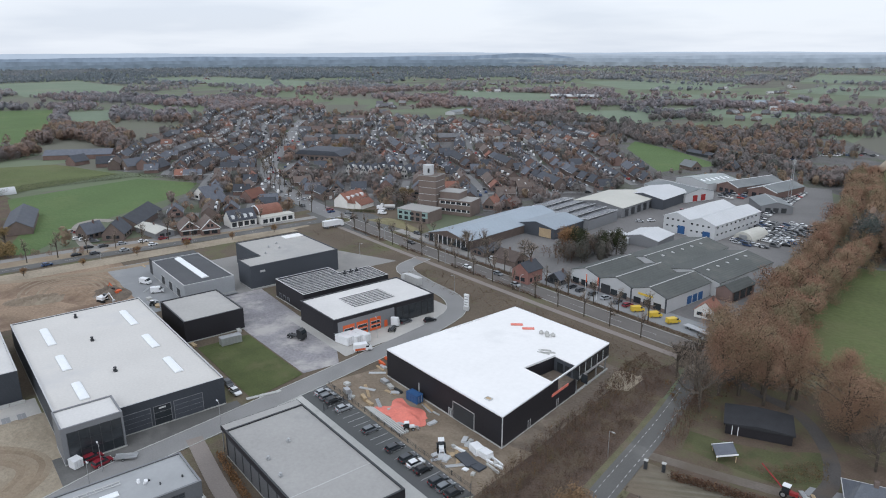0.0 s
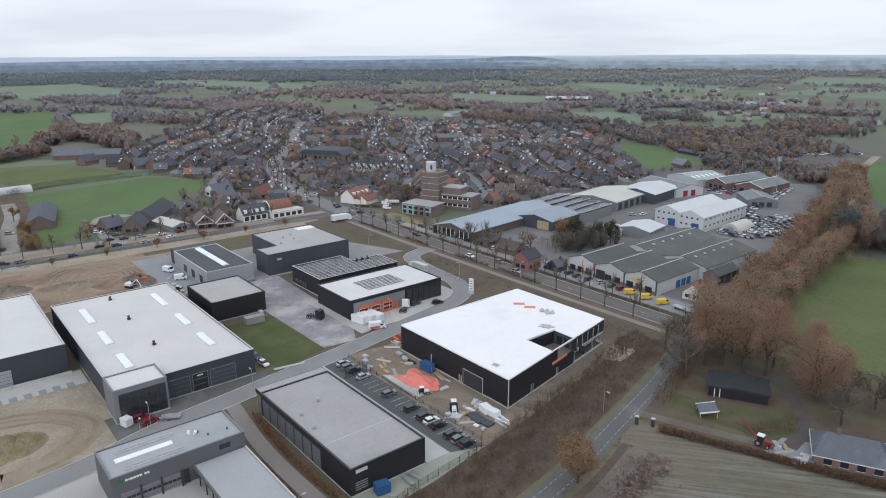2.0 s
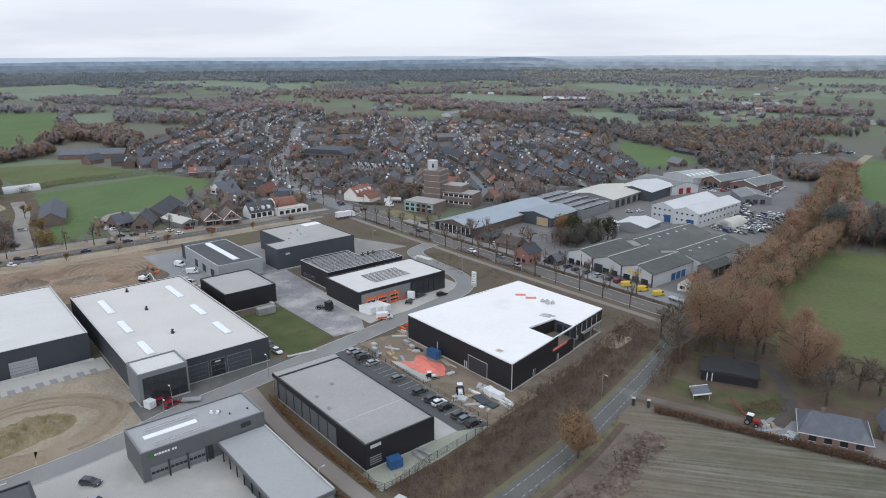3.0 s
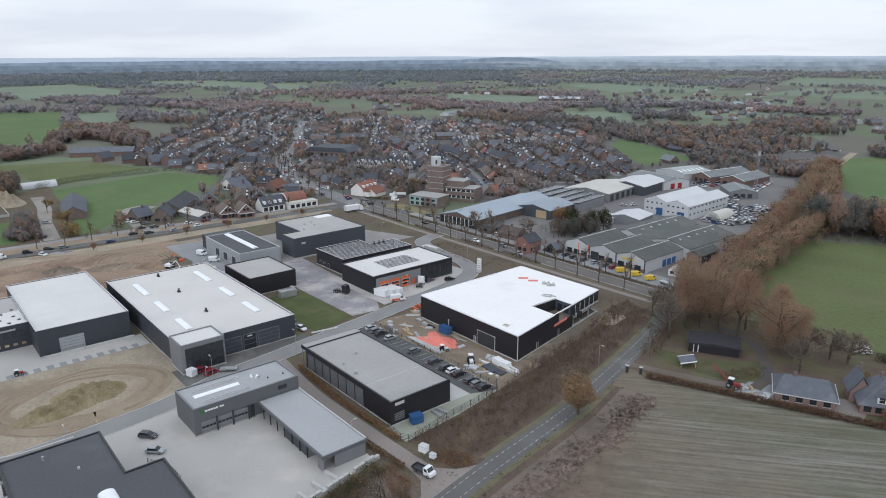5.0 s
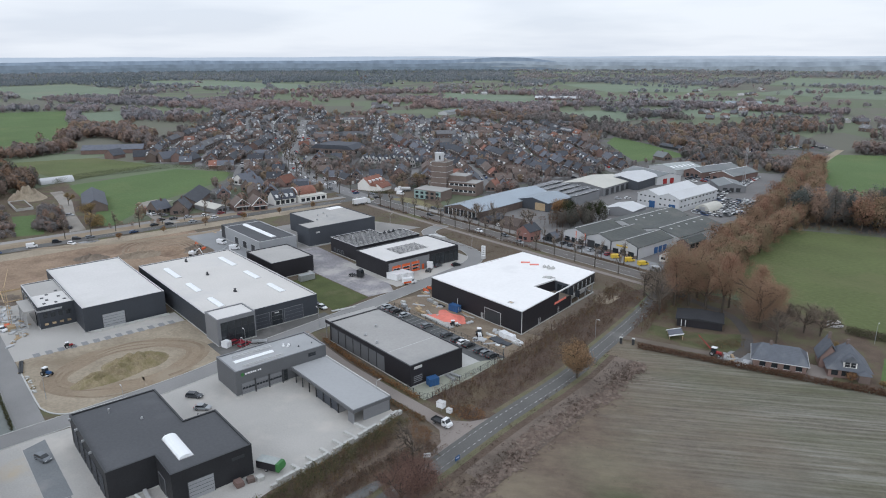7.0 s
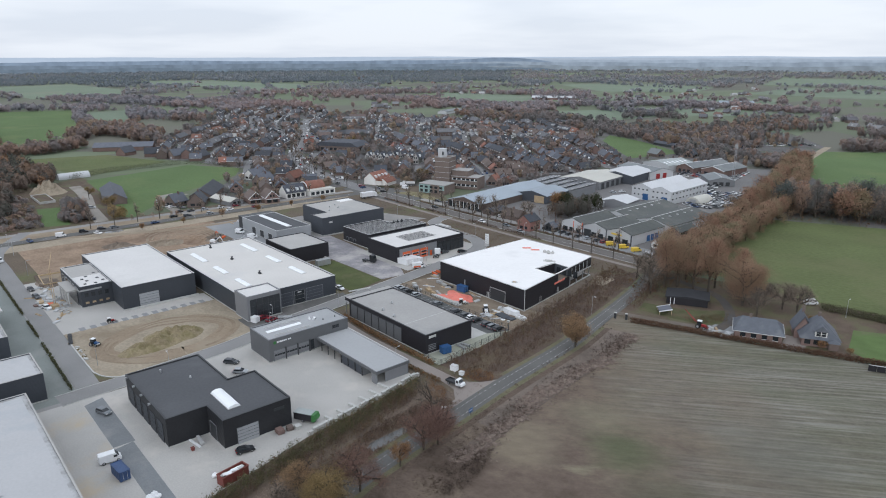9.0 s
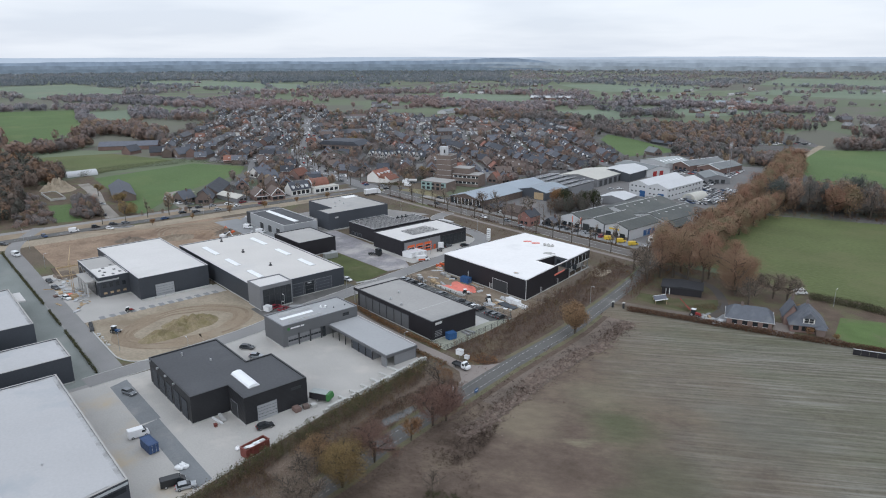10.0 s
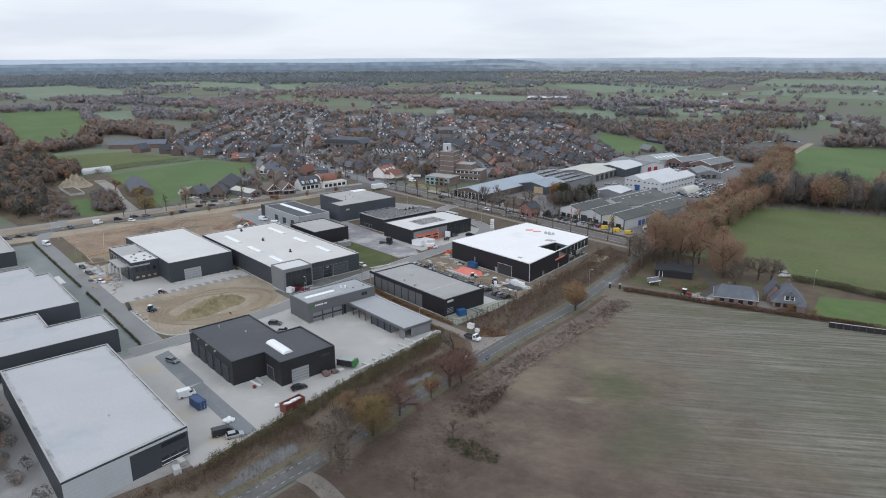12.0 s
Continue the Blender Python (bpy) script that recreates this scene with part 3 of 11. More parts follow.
def box(bm, x0, y0, z0, x1, y1, z1):
    v = [bm.verts.new(p) for p in ((x0, y0, z0), (x1, y0, z0), (x1, y1, z0), (x0, y1, z0), (x0, y0, z1), (x1, y0, z1), (x1, y1, z1), (x0, y1, z1))]
    for f in ((3, 2, 1, 0), (4, 5, 6, 7), (0, 1, 5, 4), (1, 2, 6, 5), (2, 3, 7, 6), (3, 0, 4, 7)):
        bm.faces.new([v[i] for i in f])
    return bm


def prism(bm, poly, z0, z1):
    lo, hi = [bm.verts.new((x, y, z0)) for x, y in poly], [bm.verts.new((x, y, z1)) for x, y in poly]
    bm.faces.new(hi)
    bm.faces.new(lo[::-1])
    for i in range(len(poly)):
        j = (i + 1) % len(poly)
        bm.faces.new((lo[i], lo[j], hi[j], hi[i]))
    return bm


def side_prism(bm, profile, y0, y1):
    """A profile in x and z, drawn out along y."""
    a, b = [bm.verts.new((x, y0, z)) for x, z in profile], [bm.verts.new((x, y1, z)) for x, z in profile]
    bm.faces.new(a)
    bm.faces.new(b[::-1])
    for i in range(len(profile)):
        j = (i + 1) % len(profile)
        bm.faces.new((a[j], a[i], b[i], b[j]))
    return bm


def tube(bm, p, q, r0, r1, n=8):
    p, q = Vector(p), Vector(q)
    m = (q - p).to_track_quat("Z", "Y").to_matrix()
    rings = []
    for c, r in ((p, r0), (q, r1)):
        rings.append([bm.verts.new(c + m @ Vector((r * math.cos(2 * math.pi * i / n), r * math.sin(2 * math.pi * i / n), 0))) for i in range(n)])
    for i in range(n):
        j = (i + 1) % n
        bm.faces.new((rings[0][i], rings[0][j], rings[1][j], rings[1][i]))
    bm.faces.new(rings[1])
    bm.faces.new(rings[0][::-1])
    return bm


def inset(poly, d):
    """A polygon, counter-clockwise, moved inwards by d."""
    out = []
    for i in range(len(poly)):
        a, b, c = Vector(poly[i - 1]), Vector(poly[i]), Vector(poly[(i + 1) % len(poly)])
        n1, n2 = (b - a).normalized(), (c - b).normalized()
        n1, n2 = Vector((-n1.y, n1.x)), Vector((-n2.y, n2.x))
        s = (n1 + n2)
        out.append(tuple(b + s * (d / max(0.2, (1 + n1.dot(n2))))))
    return out


def ring(bm, outer, inner, z0, z1):
    k = len(outer)
    vs = [[bm.verts.new((x, y, z)) for x, y in poly] for poly, z in ((outer, z0), (outer, z1), (inner, z1), (inner, z0))]
    for i in range(k):
        j = (i + 1) % k
        for a in range(4):
            b = (a + 1) % 4
            bm.faces.new((vs[a][i], vs[a][j], vs[b][j], vs[b][i]))
    return bm


def rect(x0, y0, x1, y1):
    return [(x0, y0), (x1, y0), (x1, y1), (x0, y1)]


def smooth_line(points, step=4.0):
    """A flowing line through some points."""
    pts = [Vector(p) for p in points]
    pts = [2 * pts[0] - pts[1]] + pts + [2 * pts[-1] - pts[-2]]
    out = []
    for i in range(1, len(pts) - 2):
        a, b, c, d = pts[i - 1 : i + 3]
        n = max(1, int((c - b).length / step))
        for k in range(n):
            t = k / n
            out.append(0.5 * (2 * b + (c - a) * t + (2 * a - 5 * b + 4 * c - d) * t * t + (3 * b - a - 3 * c + d) * t ** 3))
    return out + [pts[-2]]


def ribbon(bm, line, width, z, off=0.0, high=0.0):
    """A strip along a line; with high it becomes a raised kerb."""
    rows = []
    for i, p in enumerate(line):
        d = (line[min(i + 1, len(line) - 1)] - line[max(i - 1, 0)]).normalized()
        n = Vector((-d.y, d.x))
        a, b = p + n * (off + width / 2), p + n * (off - width / 2)
        row = [bm.verts.new((*a, z + high)), bm.verts.new((*b, z + high))]
        if high:
            row = [bm.verts.new((*a, z))] + row + [bm.verts.new((*b, z))]
        rows.append(row)
    for r, s in zip(rows, rows[1:]):
        for k in range(len(r) - 1):
            bm.faces.new((r[k], r[k + 1], s[k + 1], s[k]))
    return bm


def inside(x, y, poly):
    """Which of the points lie in a polygon (arrays)."""
    hit = np.zeros(np.shape(x), bool)
    for i in range(len(poly)):
        (x0, y0), (x1, y1) = poly[i - 1], poly[i]
        if y0 != y1:
            hit ^= ((y0 > y) != (y1 > y)) & (x < (x1 - x0) * (y - y0) / (y1 - y0) + x0)
    return hit


def near_line(x, y, line, d):
    hit = np.zeros(np.shape(x), bool)
    for a, b in zip(line, line[1:]):
        a, b = np.array(a), np.array(b)
        t = np.clip(((x - a[0]) * (b - a)[0] + (y - a[1]) * (b - a)[1]) / ((b - a) @ (b - a)), 0, 1)
        hit |= (x - a[0] - t * (b - a)[0]) ** 2 + (y - a[1] - t * (b - a)[1]) ** 2 < d * d
    return hit


def foliage(rng, x, y, high, wide, tint, k=36, size=0.16, low=0.25, base=0.0, trunk=True, shell=False):
    """Many plants at once: leaf-clump triangles in an uneven crown, and a thin trunk. Arrays in; verts and tints out.
    shell: the clumps lie like scales round the crown, which then reads as a rounded mass; size is their cover."""
    n = len(x)
    d = rng.normal(size=(n, k, 3))
    d /= np.linalg.norm(d, axis=2, keepdims=True)
    lump = np.sin(d[..., 0] * 3.1 + rng.uniform(0, 6, (n, 1))) * np.cos(d[..., 2] * 2.7 + d[..., 1] * 2.3 + rng.uniform(0, 6, (n, 1)))
    mid = np.stack([x, y, base + high * (1 + low) / 2], -1)[:, None]
    half = np.stack([wide, wide, high * (1 - low) / 2], -1)[:, None]
    if shell:
        c = mid + d * ((0.88 + 0.22 * lump) * rng.uniform(0.8, 1.04, (n, k)))[..., None] * half
        out = d / half
        out = out / np.linalg.norm(out, axis=2, keepdims=True) + rng.normal(size=(n, k, 3)) * 0.16
        out /= np.linalg.norm(out, axis=2, keepdims=True)
        side = np.cross(out, rng.normal(size=(n, k, 3)))
        side /= np.linalg.norm(side, axis=2, keepdims=True)
        over = np.cross(out, side)
        reach = size * np.sqrt(wide * high * (1 - low) / 2)[:, None] * math.sqrt(9.7 / k) * rng.uniform(0.55, 1.3, (n, k))
        turn = np.array([0, 2.09, 4.19]) + rng.normal(size=(n, k, 3)) * 0.35
        v = c[:, :, None] + reach[..., None, None] * (np.cos(turn)[..., None] * side[:, :, None] + np.sin(turn)[..., None] * over[:, :, None])
    else:
        rad = (0.75 + 0.45 * lump) * rng.uniform(0.35, 1.0, (n, k)) ** 0.6
        c = mid + d * rad[..., None] * half
        leaf = size * (0.5 * high + wide)[:, None, None, None] * rng.uniform(0.6, 1.25, (n, k, 1, 1))
        v = c[:, :, None] + rng.normal(size=(n, k, 3, 3)) * leaf * 0.55
    if trunk:
        w = 0.02 * high
        t3 = np.stack([np.stack([x - w, y, 0 * x + base], -1), np.stack([x + w, y, 0 * x + base], -1), np.stack([x, y, base + 0.8 * high], -1)], 1)
        t4 = np.stack([np.stack([x, y - w, 0 * x + base], -1), np.stack([x, y + w, 0 * x + base], -1), np.stack([x, y, base + 0.8 * high], -1)], 1)
        v = np.concatenate([v, t3[:, None], t4[:, None]], 1)
    kk = v.shape[1]
    tt = np.repeat(tint, kk * 3)
    return v.reshape(-1, 3), tt


def stuff(name, label, category, verts, tint, material):
    me = bpy.data.meshes.new(name)
    n = len(verts)
    me.vertices.add(n)
    me.vertices.foreach_set("co", np.asarray(verts, np.float32).ravel())
    me.loops.add(n)
    me.loops.foreach_set("vertex_index", np.arange(n, dtype=np.int32))
    me.polygons.add(n // 3)
    me.polygons.foreach_set("loop_start", np.arange(0, n, 3, dtype=np.int32))
    me.update(calc_edges=True)
    at = me.attributes.new("tint", "FLOAT", "POINT")
    at.data.foreach_set("value", np.asarray(tint, np.float32))
    me.materials.append(material)
    return tagged(new(name, me), label, category, "", "stuff")


# ---- the ground: one sheet to the horizon, and what is laid on it ----
def field_mosaic():
    m = surface("countryside", (0.13, 0.14, 0.075), 0.95, 0.15, 0.004, 0.05, 0.0)
    n, l = m.node_tree.nodes, m.node_tree.links
    co = n.new("ShaderNodeTexCoord")
    stretch = n.new("ShaderNodeMapping")
    stretch.inputs["Rotation"].default_value = (0, 0, 0.35)
    stretch.inputs["Scale"].default_value = (0.011, 0.0045, 0.01)
    cell = n.new("ShaderNodeTexVoronoi")
    cell.distance = "MANHATTAN"
    cell.inputs["Scale"].default_value = 1.0
    sep = n.new("ShaderNodeSeparateColor")
    ramp = n.new("ShaderNodeValToRGB")
    el = ramp.color_ramp.elements
    while len(el) < 5:
        el.new(0.5)
    # plot colours are greyed with some distance haze
    for e, (p, c) in zip(el, ((0.0, (0.13, 0.165, 0.1)), (0.3, (0.16, 0.195, 0.13)), (0.5, (0.12, 0.145, 0.095)), (0.72, (0.15, 0.145, 0.125)), (1.0, (0.12, 0.115, 0.105)))):
        e.position, e.color = p, (*c, 1)
    l.new(co.outputs["Object"], stretch.inputs["Vector"])
    l.new(stretch.outputs[0], cell.inputs["Vector"])
    l.new(cell.outputs["Color"], sep.inputs[0])
    l.new(sep.outputs[0], ramp.inputs[0])
    b = n["Principled BSDF"]
    old = b.inputs["Base Color"].links[0].from_socket
    mix = n.new("ShaderNodeMix")
    mix.data_type, mix.inputs["Factor"].default_value = "RGBA", 0.75
    l.new(old, mix.inputs["A"])
    l.new(ramp.outputs[0], mix.inputs["B"])
    l.new(mix.outputs["Result"], b.inputs["Base Color"])
    return m


bm = shape()
side, n_side = 9000.0, 30
grid = [[bm.verts.new((-side / 2 - 1400 + side * i / n_side, -side / 2 + 1200 + side * j / n_side, -0.12)) for j in range(n_side + 1)] for i in range(n_side + 1)]
for i in range(n_side):
    for j in range(n_side):
        bm.faces.new((grid[i][j], grid[i + 1][j], grid[i + 1][j + 1], grid[i][j + 1]))
tagged(part("ground", bm, field_mosaic(), None), "flat farmland in green and brown plots", "ground", "", "structure")


def patch(name, poly, z, material, label, category="ground"):
    bm = shape()
    bm.faces.new([bm.verts.new((x, y, z)) for x, y in poly])
    return tagged(part(name, bm, material, None), label, category, "", "structure")


FIELD_ROWS = surface("stubble", (0.13, 0.118, 0.092), 0.95, 0.3, 0.018, 0.9, 0.5, other=(0.112, 0.105, 0.07), spread=0.12)
fn, fl = FIELD_ROWS.node_tree.nodes, FIELD_ROWS.node_tree.links
f_co, f_map, f_wave = fn.new("ShaderNodeTexCoord"), fn.new("ShaderNodeMapping"), fn.new("ShaderNodeTexNoise")
f_map.vector_type = "TEXTURE"
f_map.inputs["Rotation"].default_value = (0, 0, radians(39))
f_map.inputs["Scale"].default_value = (26.0, 1.0, 1)
f_wave.inputs["Scale"].default_value, f_wave.inputs["Detail"].default_value = 1.0, 7.0
f_mix, f_cut = fn.new("ShaderNodeMix"), fn.new("ShaderNodeMapRange")
f_mix.data_type = "RGBA"
f_cut.inputs["From Min"].default_value, f_cut.inputs["From Max"].default_value = 0.4, 0.64
f_cut.inputs["To Max"].default_value = 0.78
fl.new(f_co.outputs["Object"], f_map.inputs["Vector"])
fl.new(f_map.outputs[0], f_wave.inputs["Vector"])
fl.new(f_wave.outputs["Fac"], f_cut.inputs["Value"])
fl.new(f_cut.outputs[0], f_mix.inputs["Factor"])
f_b = fn["Principled BSDF"]
fl.new(f_b.inputs["Base Color"].links[0].from_socket, f_mix.inputs["A"])
f_mix.inputs["B"].default_value = (0.245, 0.24, 0.205, 1)
# bare brown earth where the tractor turned, towards the road
f_line, f_big = fn.new("ShaderNodeVectorMath"), fn.new("ShaderNodeTexNoise")
f_line.operation = "DOT_PRODUCT"
f_line.inputs[1].default_value = (0.68, 0.73, 0)
f_big.inputs["Scale"].default_value, f_big.inputs["Detail"].default_value = 0.035, 5.0
f_sum, f_zone, f_earth = fn.new("ShaderNodeMath"), fn.new("ShaderNodeMapRange"), fn.new("ShaderNodeMix")
f_sum.operation = "MULTIPLY_ADD"
f_sum.inputs[1].default_value = 110.0
f_zone.inputs["From Min"].default_value, f_zone.inputs["From Max"].default_value = 68, 122
f_zone.inputs["To Min"].default_value, f_zone.inputs["To Max"].default_value = 1.0, 0.0
f_earth.data_type = "RGBA"
f_clod, f_tone = fn.new("ShaderNodeTexNoise"), fn.new("ShaderNodeValToRGB")
f_clod.inputs["Scale"].default_value, f_clod.inputs["Detail"].default_value, f_clod.inputs["Roughness"].default_value = 0.06, 9.0, 0.7
f_tone.color_ramp.elements[0].position, f_tone.color_ramp.elements[0].color = 0.40, (0.088, 0.066, 0.05, 1)
f_tone.color_ramp.elements[1].position, f_tone.color_ramp.elements[1].color = 0.68, (0.17, 0.135, 0.1, 1)
f_mid = f_tone.color_ramp.elements.new(0.52)
f_mid.color = (0.12, 0.091, 0.072, 1)
fl.new(f_co.outputs["Object"], f_line.inputs[0])
fl.new(f_co.outputs["Object"], f_big.inputs["Vector"])
fl.new(f_co.outputs["Object"], f_clod.inputs["Vector"])
fl.new(f_big.outputs["Fac"], f_sum.inputs[0])
fl.new(f_line.outputs["Value"], f_sum.inputs[2])
fl.new(f_sum.outputs[0], f_zone.inputs["Value"])
f_sep2, f_drift = fn.new("ShaderNodeSeparateXYZ"), fn.new("ShaderNodeMath")
f_drift.operation = "MULTIPLY_ADD"
f_drift.inputs[1].default_value = 0.0019
fl.new(f_co.outputs["Object"], f_sep2.inputs[0])
fl.new(f_sep2.outputs["Y"], f_drift.inputs[0])
fl.new(f_clod.outputs["Fac"], f_drift.inputs[2])
fl.new(f_drift.outputs[0], f_tone.inputs[0])
fl.new(f_zone.outputs[0], f_earth.inputs["Factor"])
# olive regrowth in drifts along the rows, and pale dusty blotches
f_map2, f_green, f_step, f_olive = fn.new("ShaderNodeMapping"), fn.new("ShaderNodeTexNoise"), fn.new("ShaderNodeMapRange"), fn.new("ShaderNodeMix")
f_map2.vector_type = "TEXTURE"
f_map2.inputs["Rotation"].default_value = (0, 0, radians(39))
f_map2.inputs["Scale"].default_value = (3.2, 1.0, 1)
f_green.inputs["Scale"].default_value, f_green.inputs["Detail"].default_value, f_green.inputs["Roughness"].default_value = 0.05, 7.0, 0.62
f_step.inputs["From Min"].default_value, f_step.inputs["From Max"].default_value = 0.44, 0.66
f_step.inputs["To Max"].default_value = 0.75
f_olive.data_type = "RGBA"
f_olive.inputs["B"].default_value = (0.105, 0.108, 0.066, 1)
fl.new(f_co.outputs["Object"], f_map2.inputs["Vector"])
fl.new(f_map2.outputs[0], f_green.inputs["Vector"])
fl.new(f_green.outputs["Fac"], f_step.inputs["Value"])
fl.new(f_step.outputs[0], f_olive.inputs["Factor"])
fl.new(f_mix.outputs["Result"], f_olive.inputs["A"])
fl.new(f_olive.outputs["Result"], f_earth.inputs["A"])
fl.new(f_tone.outputs[0], f_earth.inputs["B"])
# drifts with a place of their own: weeds, dust, damp earth
f_last = f_earth.outputs["Result"]
for f_x, f_y, f_r, f_color, f_most in (
    (-22.6, 48.9, 9, (0.085, 0.098, 0.052, 1), 0.8),
    (-2.4, 33.9, 11, (0.1, 0.1, 0.064, 1), 0.75),
    (-1.5, 21.9, 8, (0.092, 0.094, 0.058, 1), 0.6),
    (-40.6, 32.6, 10, (0.205, 0.175, 0.125, 1), 0.6),
    (-21.8, 32.5, 2.2, (0.25, 0.23, 0.155, 1), 0.6),
    (-36.2, 55.4, 9, (0.19, 0.175, 0.12, 1), 0.5),
    (-10.2, 12.1, 9, (0.165, 0.125, 0.1, 1), 0.55),
    (3.4, 73.3, 14, (0.12, 0.118, 0.095, 1), 0.5),
):
    f_at, f_len, f_wob, f_span, f_put = fn.new("ShaderNodeVectorMath"), fn.new("ShaderNodeVectorMath"), fn.new("ShaderNodeMath"), fn.new("ShaderNodeMapRange"), fn.new("ShaderNodeMix")
    f_at.operation, f_len.operation, f_wob.operation = "SUBTRACT", "LENGTH", "MULTIPLY_ADD"
    f_at.inputs[1].default_value = (f_x, f_y, 0)
    f_wob.inputs[1].default_value = 34.0
    f_span.interpolation_type = "SMOOTHSTEP"
    f_span.inputs["From Min"].default_value, f_span.inputs["From Max"].default_value = 17 + f_r * 0.2, 17 + f_r * 1.5
    f_span.inputs["To Min"].default_value, f_span.inputs["To Max"].default_value = f_most, 0.0
    f_put.data_type = "RGBA"
    f_put.inputs["B"].default_value = f_color
    fl.new(f_co.outputs["Object"], f_at.inputs[0])
    fl.new(f_at.outputs[0], f_len.inputs[0])
    fl.new(f_green.outputs["Fac"], f_wob.inputs[0])
    fl.new(f_len.outputs["Value"], f_wob.inputs[2])
    fl.new(f_wob.outputs[0], f_span.inputs["Value"])
    fl.new(f_span.outputs[0], f_put.inputs["Factor"])
    fl.new(f_last, f_put.inputs["A"])
    f_last = f_put.outputs["Result"]
# flecks of straw, clods and wheel ruts over all of it
f_map3, f_fleck, f_tones, f_grain = fn.new("ShaderNodeMapping"), fn.new("ShaderNodeTexNoise"), fn.new("ShaderNodeMapRange"), fn.new("ShaderNodeVectorMath")
f_map3.vector_type = "TEXTURE"
f_map3.inputs["Rotation"].default_value = (0, 0, radians(39))
f_map3.inputs["Scale"].default_value = (2.4, 1.0, 1)
f_fleck.inputs["Scale"].default_value, f_fleck.inputs["Detail"].default_value, f_fleck.inputs["Roughness"].default_value = 0.45, 9.0, 0.72
f_tones.inputs["From Min"].default_value, f_tones.inputs["From Max"].default_value = 0.3, 0.7
f_tones.inputs["To Min"].default_value, f_tones.inputs["To Max"].default_value = 0.85, 1.17
f_grain.operation = "SCALE"
fl.new(f_co.outputs["Object"], f_map3.inputs["Vector"])
fl.new(f_map3.outputs[0], f_fleck.inputs["Vector"])
fl.new(f_fleck.outputs["Fac"], f_tones.inputs["Value"])
fl.new(f_last, f_grain.inputs[0])
fl.new(f_tones.outputs[0], f_grain.inputs["Scale"])
fl.new(f_grain.outputs[0], f_b.inputs["Base Color"])

patch("estate_ground", [(-345, -125), (-20, -125), (-42, -50), (-52, 0), (-65, 60), (-77, 115), (-98, 170), (-345, 170)], -0.08, M["verge"], "rough brown grass round the business park")
patch("brush_ground", [(-90, 44), (-65, 46), (-72, 84), (-80, 118), (-93, 160), (-98, 165), (-108, 168), (-98, 95), (-86, 82)], -0.05, M["bank_rows"], "dark rough soil in low rows under brushwood")
patch("ditch_bank", [(-62, -84), (-38, -84), (-50, -20), (-56, 0), (-62, 38), (-78, 34), (-84, 14), (-72, -34)], -0.05, M["bank_soil"], "dark ditch bank with dead leaves")
WATER = [[(-50.8, -56), (-48.2, -56), (-49.6, -47), (-51.4, -38.5), (-52.6, -34.6), (-55.8, -33.8), (-57, -38.5), (-54.6, -43), (-54, -48), (-51.8, -50.5)], [(-63.3, 4.6), (-63.8, 14.6), (-61.6, 15.2), (-60.4, 8.8), (-60, 3.2), (-61.6, 2.4)]]
patch("ditch_water", WATER[0], -0.03, M["water"], "still grey water in the ditch", "water")
patch("ditch_water", WATER[1], -0.03, M["water"], "still grey water in the ditch", "water")
patch("roadside", [(-345, 160), (-95, 160), (-95, 202), (-262, 202), (-300, 222), (-345, 206)], -0.065, M["verge"], "brown trodden ground along the through road")
patch("scrub_ground", [(-268, 380), (-262, 430), (-180, 462), (-120, 420), (-112, 300), (60, 372), (120, 560), (-180, 520), (-200, 640), (-280, 745), (-450, 745), (-526, 643), (-449, 568), (-330, 400)], -0.075, M["town_floor"], "brown leafy ground under scrub and trees")
patch("stubble_field", [(-76, 117), (-73, 104), (-66, 70), (-58, 36), (-51, 0), (-45, -25), (-38, -60), (-20, -125), (330, -200), (340, 270), (160, 205), (15, 148), (-62, 119.5)], -0.06, FIELD_ROWS, "harvested maize field with pale rows and bare brown earth", "field")
patch("garden_ground", [(-74, 117), (-84, 150), (-92, 176), (-40, 186), (30, 198), (170, 215), (160, 200), (15, 150), (-60, 120)], -0.04, M["litter"], "leaf-strewn lawn and garden")
patch("meadow", [(-90, 188), (-100, 250), (-110, 300), (-41, 334), (80, 395), (330, 420), (330, 240), (160, 212), (30, 194), (-40, 184)], -0.03, M["meadow"], "mown olive-green meadow", "field")
patch("industry_ground", [(-262, 187), (-98, 187), (-112, 260), (-130, 330), (-150, 400), (-180, 470), (-262, 440)], -0.04, M["yard"], "grey paved ground between the sheds")
patch("pasture", [(-489, 46), (-512, 130), (-469, 157), (-438, 139), (-389, 72), (-344, 36), (-352, 27), (-385, 38)], -0.03, M["grass_bright"], "bright green pasture", "field")
patch("farm_ground", [(-346, -40), (-340, 10), (-346, 36), (-400, 52), (-440, 56), (-506, 46), (-480, 10), (-600, 0), (-600, -60)], -0.05, M["litter"], "brown trodden ground round the farm")
patch("paddock", [(-352, -8), (-348, 4), (-400, 12), (-404, -2)], -0.025, M["grass_bright"], "small green paddock by the farm", "field")
patch("upper_pasture", [(-640, 28), (-622, 96), (-542, 124), (-508, 48)], -0.03, M["meadow"], "green pasture behind a hedge", "field")
patch("far_pasture", [(-1262, 90), (-1219, 201), (-805, 118), (-750, 20)], -0.03, M["grass_bright"], "wide green pasture", "field")
patch("small_meadow", [(-410, 575), (-385, 528), (-290, 440), (-278, 505), (-352, 552)], -0.03, M["grass_bright"], "green meadow by the village edge", "field")
patch("east_pasture", [(-172, 500), (-196, 612), (-150, 650), (110, 700), (170, 470), (-100, 396)], -0.03, M["grass_bright"], "green pasture behind the wood", "field")
